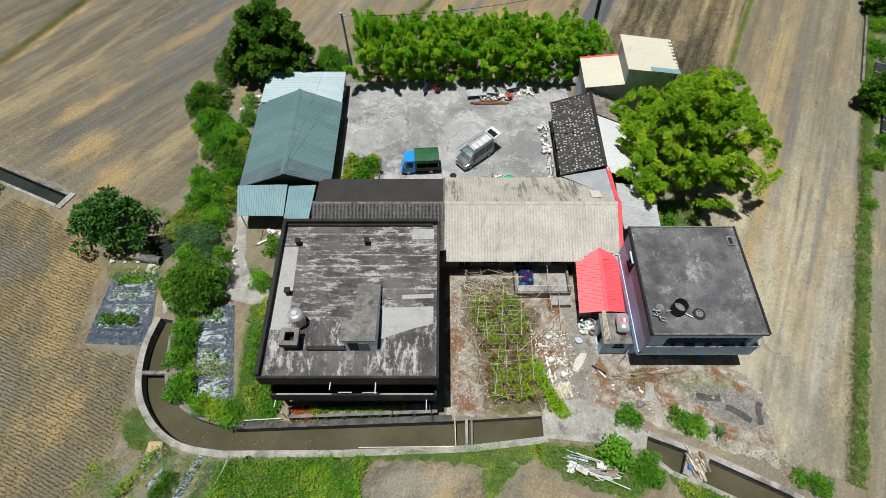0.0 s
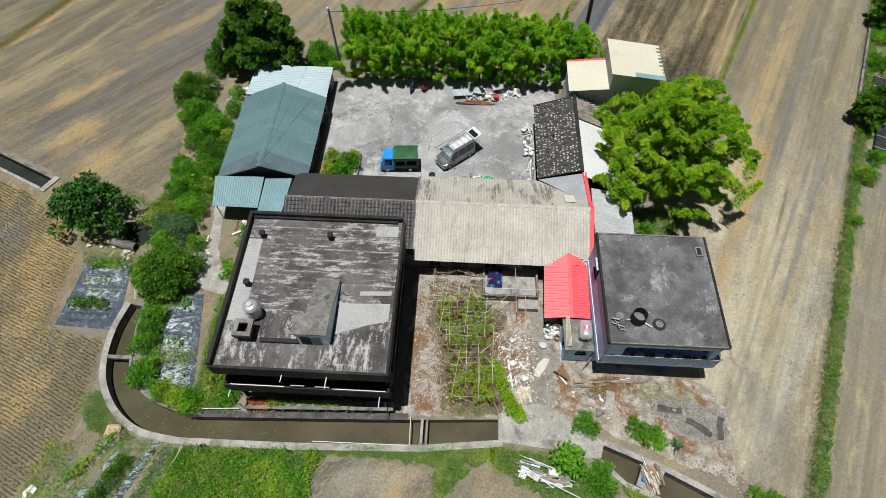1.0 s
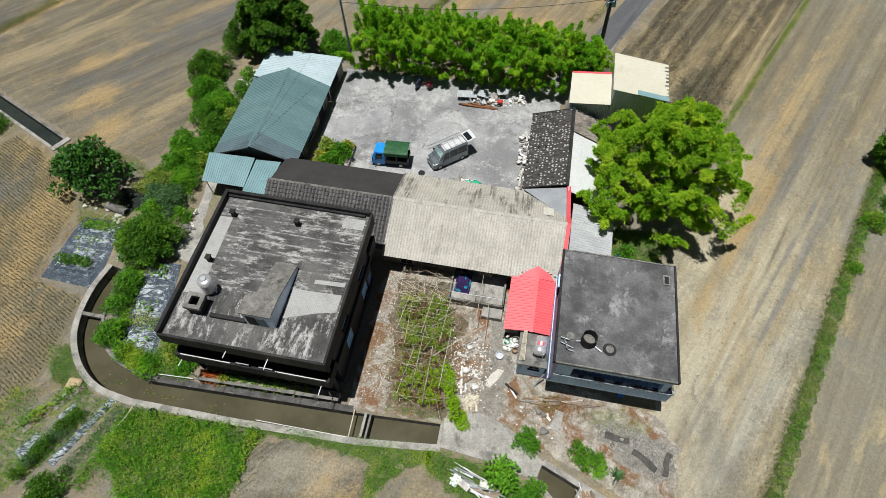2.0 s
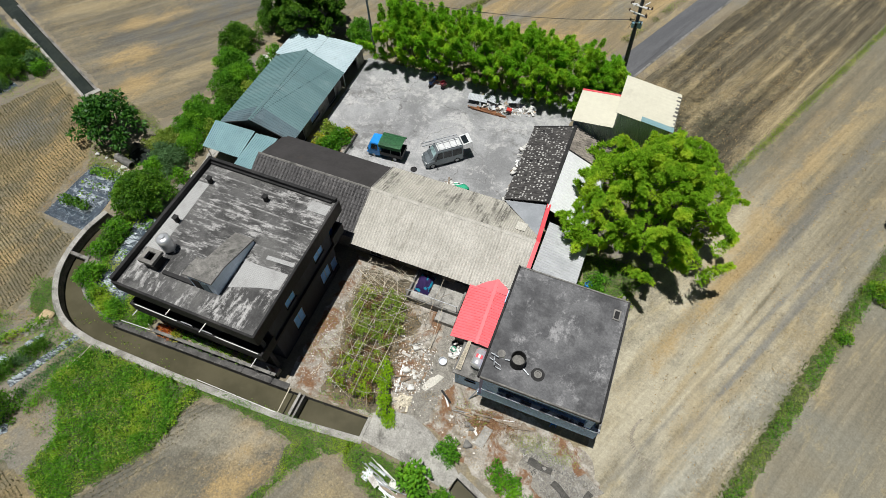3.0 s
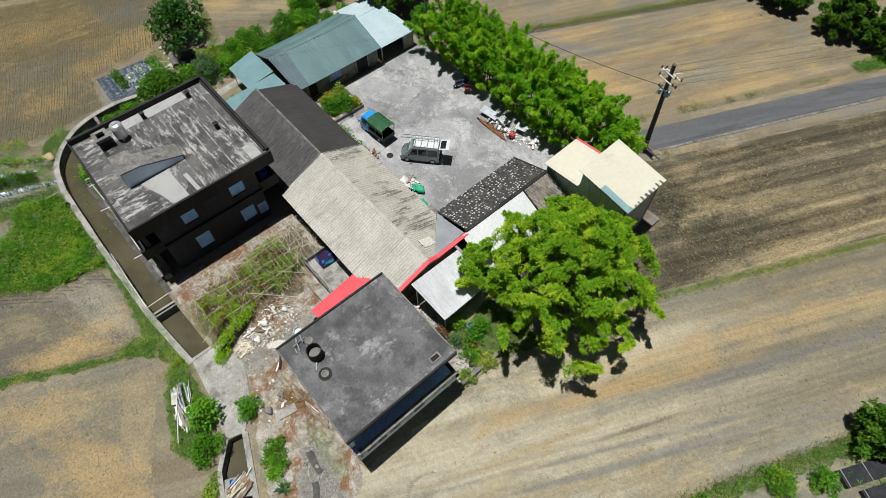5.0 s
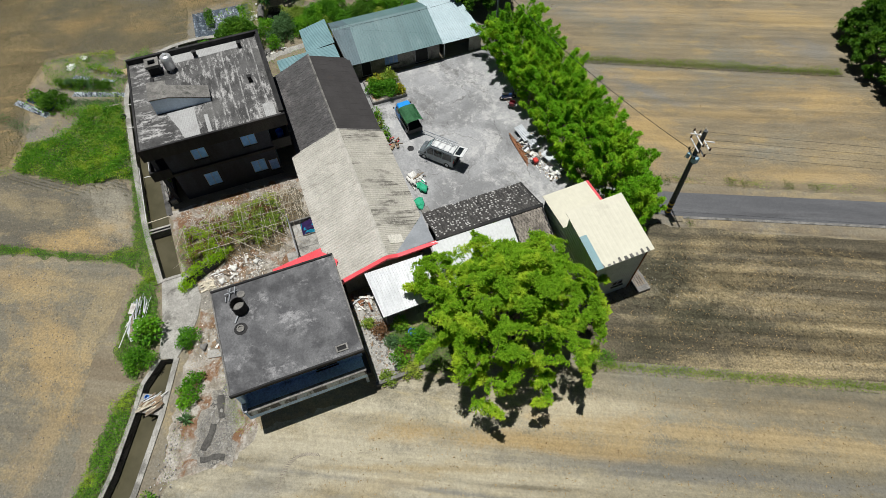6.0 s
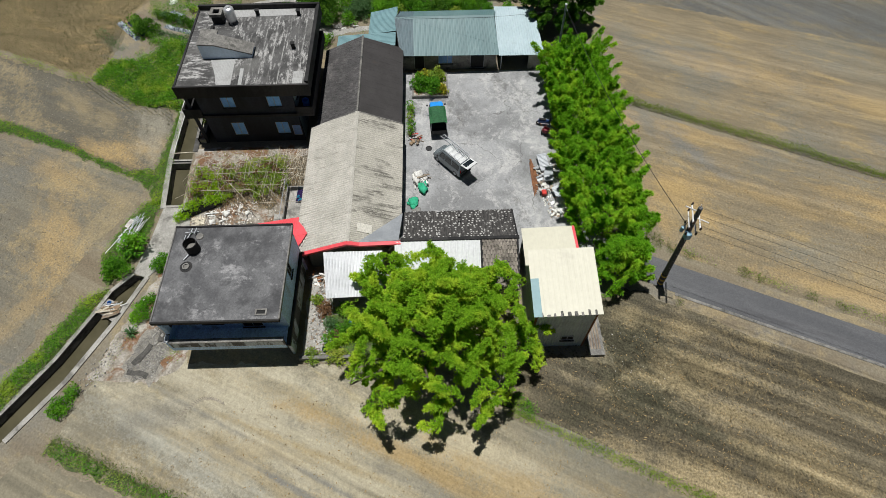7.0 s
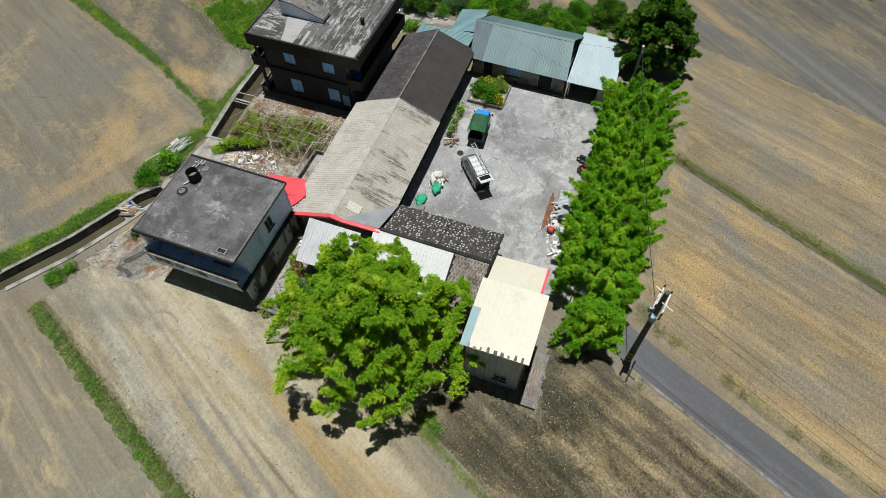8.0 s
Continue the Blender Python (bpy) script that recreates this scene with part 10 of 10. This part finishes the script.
heap("sack_pile", "white sacks and foam piled under the bamboo", "sacks", [(6.9, 43.4), (8.4, 43.4), (8.7, 42.4), (7.2, 42.3)], 508, 6, 22, 12, 0, (M_WHITE, M_PALE_JUNK, M_GALV), 0.9, 0.4, sack_r=0.22)
chips("scrap", "crumpled foil and scraps under the bamboo", [(3.0, 43.0), (8.8, 43.5), (9.0, 42.0), (6.8, 41.4), (3.2, 41.4)], 500, 0.13, (M_PALE_JUNK, M_GALV, M_BROWN_JUNK), 547, category="scrap")
mower = thing("garden_machine", "small red garden machine under the bamboo", "machine", at=(6.55, 41.7, 0.02))
part("engine", box(B(), -0.25, 0.25, -0.2, 0.2, 0.2, 0.5, 0.05), M_RED_PAINT, mower)
part("handle", tube(B(), (0.2, 0, 0.4), (0.75, 0.1, 0.85), 0.02), M_BLACK, mower)
for s in (-1, 1):
    part("wheel", hollow_wheel(-0.05, s * 0.26, 0.18, 0.1), M_TYRE, mower)
heap("sack_pile", "white sacks and bundles along the side wing wall", "sacks", [(9.1, 38.2), (9.75, 38.2), (9.8, 34.4), (9.2, 34.6)], 509, 8, 9, 20, 3, (M_PALE_JUNK, M_WOOD, M_WHITE, M_CONC_OLD), 0.7, 0.4)
heap("timber_stack", "grey timber and blocks along the side wing wall", "timber", [(9.3, 34.0), (9.8, 34.0), (9.9, 31.0), (9.4, 31.0)], 510, 14, 3, 6, 0, (M_WOOD, M_CONC_OLD, M_PALE_JUNK), 0.9, 0.3, turn=1.5)
heap("sack_pile", "white sacks heaped at the farmhouse wall", "sacks", [(4.0, 31.5), (5.0, 31.6), (5.1, 30.6), (4.2, 30.5)], 511, 12, 16, 6, 5, (M_WOOD, M_BLACK, M_PALE_JUNK), 0.9, 0.4, sack_r=0.26)
heap("net_bundle", "green net sacks with red contents", "sacks", [(5.2, 31.5), (5.9, 31.4), (5.8, 30.8), (5.2, 30.8)], 512, 0, 9, 0, 0, sack_mat=M_SACK_GREEN, lift=0.3, sack_r=0.28)
heap("net_bundle", "green plastic bundles by the wall", "sacks", [(6.8, 30.6), (7.6, 30.7), (7.5, 30.1), (6.8, 30.0)], 513, 0, 8, 2, 0, (M_GREEN_PLASTIC,), sack_mat=M_SACK_GREEN, lift=0.2, sack_r=0.24)
solo("concrete_step", box(B(), 7.6, 9.2, 30.4, 31.1, 0, 0.2, 0.02), M_CONC_OLD, "grey concrete step at the farmhouse corner", "step")
heap("plank_pile", "weathered planks and branches before the blue house", "planks", [(12.4, 13.8), (17.2, 14.3), (17.2, 13.7), (12.4, 13.1)], 514, 16, 0, 5, 2, (M_WOOD, M_BROWN_JUNK, M_WOOD), 0.9, 0.15, turn=0.12)
solo("stone_slab", plank(14.4, 12.35, 0.03, 1.4, 0.62, 0.08, 1.38), M_CONC, "pale flat concrete slab lying on the ground", "slab")
heap("stone_scatter", "loose stones and rubble on the earth", "stones", [(11.6, 13.2), (14.2, 12.6), (15.0, 11.4), (13.4, 10.8), (12.0, 12.2)], 515, 8, 3, 12, 0, (M_PALE_JUNK, M_BROWN_JUNK), 0.4, 0.02, M_CONC_OLD)
heap("stone_scatter", "broken grey concrete rubble in the field corner", "stones", [(16.6, 13.0), (17.4, 10.9), (20.8, 10.0), (22.0, 11.6), (20.8, 13.0)], 516, 0, 3, 10, 0, (M_CONC_OLD, M_CONC), 0.35, 0.03, M_CONC, sack_r=0.1)
chips("rubble", "broken grey concrete rubble in the field corner", [(16.8, 12.7), (17.6, 11.6), (19.0, 10.5), (21.0, 9.8), (22.1, 10.7), (21.9, 12.0), (20.0, 12.5), (18.6, 12.8)], 2600, 0.1, (M_CONC_OLD, M_CONC, M_RUBBLE, M_CONC_OLD), 542, tall=0.6)
chips("clods", "dark clods of turned soil", [(18.6, 41.0), (25.0, 38.8), (33.0, 56.0), (23.0, 58.0), (18.2, 50.0)], 3200, 0.13, (M_FIELD_DARK, M_FIELD_DARK), 550, category="clods", tall=0.45)
chips("clods", "small clods on the pale field", [(24.0, 20.0), (28.5, 14.0), (38.0, 36.0), (43.0, 48.0), (34.0, 52.0), (25.8, 36.4)], 1500, 0.1, (M_FIELD_E, M_FIELD_E), 551, category="clods", tall=0.35)
M_RUT = surf("dark_rut_soil", (0.05, 0.047, 0.042), (0.09, 0.085, 0.075), big=3, fine=12)
for rut in ([(21.85, 11.6), (21.55, 10.9), (21.45, 10.1)], [(19.4, 11.3), (20.1, 10.95), (20.9, 10.35)], [(17.6, 12.05), (18.4, 11.9), (19.2, 11.9)]):
    solo("tyre_rut", flat(ribbon(rut, 0.2), 0.1, 0.05), M_RUT, "dark tyre rut in the rubble", "rut", "structure")
for k in range(26):
    a = k / 25
    x, y = 23.9 - 0.5 * math.sin(3.1 * a) + 1.3 * a ** 3, 17.4 - 3.1 * a
    solo("track_mark", plank(x, y, 0.012, 0.3, 0.07, 0.02, 0.35 + 1.1 * a), M_CLOD, "ridge of pressed earth in a tyre track", "track", "structure")
chips("rubble", "stones along the ditch bank", [(17.2, 9.4), (22.0, 6.6), (23.4, 6.4), (22.4, 8.2), (18.0, 10.0)], 400, 0.12, (M_CONC_OLD, M_CONC), 543)
solo("post_pair", plank(11.2, 13.75, 0.05, 1.0, 0.12, 0.1, -0.9), M_WHITE, "short white post lying on the earth", "post")
solo("dark_beam", plank(11.1, 13.95, 0.05, 1.1, 0.14, 0.12, -0.6), M_FASCIA, "charred beam lying on the earth", "beam")
solo("spill", prism(B(), [(9.25, 13.9), (9.6, 13.8), (10.1, 14.5), (10.45, 15.2), (10.0, 15.25), (9.5, 14.7)], 0.0, 0.03), M_PALE_PATCH, "pale plaster spill on the ground", "spill")
st = thing("stool", "blue plastic stool in the shade of the balcony", "stool", at=(18.45, 14.9, 0.02), turn=12)
part("seat", box(B(), -0.2, 0.2, -0.2, 0.2, 0.4, 0.44, 0.015), M_BLUE_PLASTIC, st)
for sx, sy in ((-1, -1), (1, -1), (1, 1), (-1, 1)):
    part("leg", tube(B(), (sx * 0.2, sy * 0.2, 0), (sx * 0.15, sy * 0.15, 0.4), 0.025, seg=6), M_BLUE_PLASTIC, st)
ag = thing("agave", "spiky grey-green agave on the rubble edge", "plant")
ag_rng = np.random.default_rng(88)
turn_a = np.linspace(0, 18.8, 40)
quads("leaves", leaf_quads(np.tile((18.45, 9.55, 0.06), (40, 1)), np.stack([np.cos(turn_a), np.sin(turn_a), np.linspace(0.1, 1.6, 40)], 1), 0.62, 0.11, ag_rng, 0.0, 0.12, 0.8), L_GREY, ag)
pm = thing("scooter", "dark blue scooter parked under the bamboo", "scooter", at=(-1.7, 42.75, 0.02), turn=80)
part("body", box(B(), -0.6, 0.5, -0.16, 0.16, 0.25, 0.68, 0.1), plain("dark_blue_paint", (0.02, 0.05, 0.16), rough=0.35), pm)
part("seat", box(B(), -0.55, 0.1, -0.14, 0.14, 0.68, 0.78, 0.04), M_BLACK, pm)
part("handlebar", tube(B(), (0.48, -0.32, 0.98), (0.48, 0.32, 0.98), 0.025, seg=8), M_BLACK, pm)
part("fork", tube(B(), (0.48, 0, 0.98), (0.66, 0, 0.25), 0.05, seg=8), M_BLACK, pm)
for wx in (-0.55, 0.66):
    part("wheel", hollow_wheel(wx, 0, 0.24, 0.1), M_TYRE, pm)
bn = thing("cart", "small dark red handcart under the bamboo", "cart", at=(-0.6, 42.7, 0.02), turn=8)
part("tray", hollow(B(), 0, 0, 0.3, 0.62, 0.36, 0.03, 4, 0.34), plain("dark_red_paint", (0.2, 0.03, 0.04), rough=0.5), bn)
for sy in (-1, 1):
    part("wheel", hollow_wheel(0.05, sy * 0.34, 0.2, 0.07), M_TYRE, bn)
    part("shaft", tube(B(), (-0.2, sy * 0.22, 0.45), (-0.9, sy * 0.26, 0.5), 0.02, seg=6), M_RUST, bn)
for k, (x, y, w, l, a) in enumerate(((3.3, 42.0, 0.8, 1.9, 0.1), (4.6, 42.3, 0.75, 1.7, -0.15), (6.9, 42.9, 0.7, 1.6, 0.3))):
    sh = thing("roof_sheet", "loose grey corrugated sheet on the scrap heap", "metal sheet", at=(x, y, 0.5 + 0.06 * k), turn=math.degrees(a))
    ribbed(sh, (-l / 2, -w / 2, 0.0), (l / 2, -w / 2, 0.0), (l / 2, w / 2, 0.12), (-l / 2, w / 2, 0.12), M_GALV, 0.15, 0.03, l, "sheet", 0.02)
# pots and tubs beside the red shed
for k, (x, y, r, h, mt, lb) in enumerate(((9.95, 16.2, 0.3, 0.3, M_GALV, "round grey metal tub on the ground"), (10.95, 17.5, 0.28, 0.5, M_CONC, "pale lidded tub beside the red shed"), (11.0, 16.75, 0.2, 0.4, M_BROWN_JUNK, "brown clay jar beside the red shed"),
                                          (10.35, 17.3, 0.2, 0.4, M_GREEN_PLASTIC, "green plastic bucket beside the red shed"), (10.75, 17.0, 0.14, 0.3, M_WHITE, "white plastic pail beside the red shed"), (10.45, 16.9, 0.15, 0.3, M_WHITE, "white plastic pail beside the red shed"),
                                          (11.05, 17.15, 0.16, 0.35, M_PALE_JUNK, "pale bucket beside the red shed"), (10.25, 17.7, 0.2, 0.5, M_BLACK, "black plastic tub beside the red shed"))):
    solo("tub", hollow(B(), x, y, 0.0, h, r, 0.03, 18), mt, lb, "tub", group="tubs by the shed")
heap("household_clutter", "white bowls, rags and pipes beside the red shed", "clutter", [(10.1, 17.8), (11.1, 17.9), (11.1, 16.8), (10.3, 16.8)], 517, 5, 6, 8, 4, (M_WHITE, M_BLACK, M_PALE_JUNK), 0.4, 0.4)
# things behind the blue house
heap("clutter_pile", "old frames and bottles behind the blue house", "clutter", [(13.7, 23.8), (15.0, 24.0), (14.8, 22.7), (13.7, 22.6)], 518, 10, 4, 8, 5, (M_WOOD, M_RUST, M_PALE_JUNK), 0.9, 0.4)
solo("barrel", hollow(B(), 18.1, 26.0, 0, 0.5, 0.3, 0.03, 18), M_BLUE_PLASTIC, "blue plastic barrel among the weeds", "barrel")
solo("tub", hollow(B(), 20.2, 24.1, 0, 0.3, 0.2, 0.03, 16), M_BLACK, "black pot on the concrete strip", "tub", group="tubs by the shed")
w = thing("garden_wall", "low dark garden wall behind the blue house", "wall")
part("wall_run", box(B(), 20.75, 21.0, 22.35, 26.0, 0, 0.45, 0.02), M_CONC_OLD, w)
heap("stone_scatter", "pale blocks and boards under the large tree", "stones", [(19.2, 25.6), (20.6, 25.6), (20.8, 24.6), (19.4, 24.4)], 519, 4, 3, 4, 0, (M_PALE_JUNK, M_WOOD), 0.7, 0.1)
# pot plants along the farmhouse wall
for k, (x, y) in enumerate(((-4.2, 30.2), (-3.6, 30.3), (-2.6, 30.2), (-1.6, 30.3), (-0.8, 30.2))):
    pt = thing("potted_plant", "green potted plant by the farmhouse wall", "plant", "pot plants")
    part("pot", hollow(B(), x, y, 0.02, 0.35, 0.2, 0.03, 14), M_BROWN_JUNK, pt)
    rr = np.random.default_rng(600 + k)
    quads("foliage", puffs([(x, y, 0.65, 0.42)], 700, 0.2, 0.08, rr), (L_BUSH, L_LUSH, L_VINE)[k % 3], pt)
heap("pot_clutter", "flower pots and tools at the farmhouse wall", "pots", [(-1.2, 31.2), (0.6, 31.0), (0.6, 30.2), (-1.2, 30.2)], 520, 4, 3, 4, 3, (M_RUST, M_RED_PAINT, M_WOOD), 0.6, 0.2, M_BROWN_JUNK)
solo("hose_coil", hollow(B(), 0.9, 31.9, 0.02, 0.06, 0.3, 0.05, 18, 0.025), M_BLACK, "coil of dark hose on the yard", "hose")
# things in the west garden
heap("brick_row", "row of old bricks and logs at the garden path", "bricks", [(-17.2, 24.2), (-16.7, 24.2), (-16.5, 21.2), (-17.2, 21.0)], 521, 12, 8, 6, 0, (M_CONC_OLD, M_WOOD, M_PALE_JUNK), 0.6, 0.08, M_CONC_OLD)
heap("garden_clutter", "boards and frames by the garden beds", "clutter", [(-15.0, 26.0), (-13.2, 26.0), (-13.2, 24.4), (-15.2, 24.6)], 522, 12, 4, 6, 0, (M_WOOD, M_PALE_JUNK, M_BROWN_JUNK), 0.8, 0.15)
heap("rubbish_heap", "white rubbish and stones under the dark tree", "rubbish", [(-19.4, 42.2), (-18.0, 42.2), (-18.0, 39.2), (-19.4, 39.4)], 523, 5, 16, 14, 0, (M_WHITE, M_PALE_JUNK), 0.7, 0.15)
heap("rubbish_heap", "broken bricks round the culvert pipe", "rubbish", [(-26.6, 23.4), (-22.6, 22.6), (-22.6, 21.9), (-26.6, 22.3)], 524, 10, 8, 10, 0, (M_BROWN_JUNK, M_PALE_JUNK), 0.5, 0.06)
weeds("weeds", [(-16.2, 26.2), (-12.8, 26.0), (-12.7, 20.4), (-14.9, 21.6), (-15.8, 23.2)], 22, 0.22, 0.09, L_LUSH, 440, "green weeds in the side garden", tall=0.4, patch=0.7)
weeds("weeds", [(-12.7, 10.5), (-11.2, 10.5), (-11.3, 19.6), (-12.6, 19.6)], 45, 0.26, 0.13, L_LUSH, 441, "tall green growth along the dark house", tall=1.1)
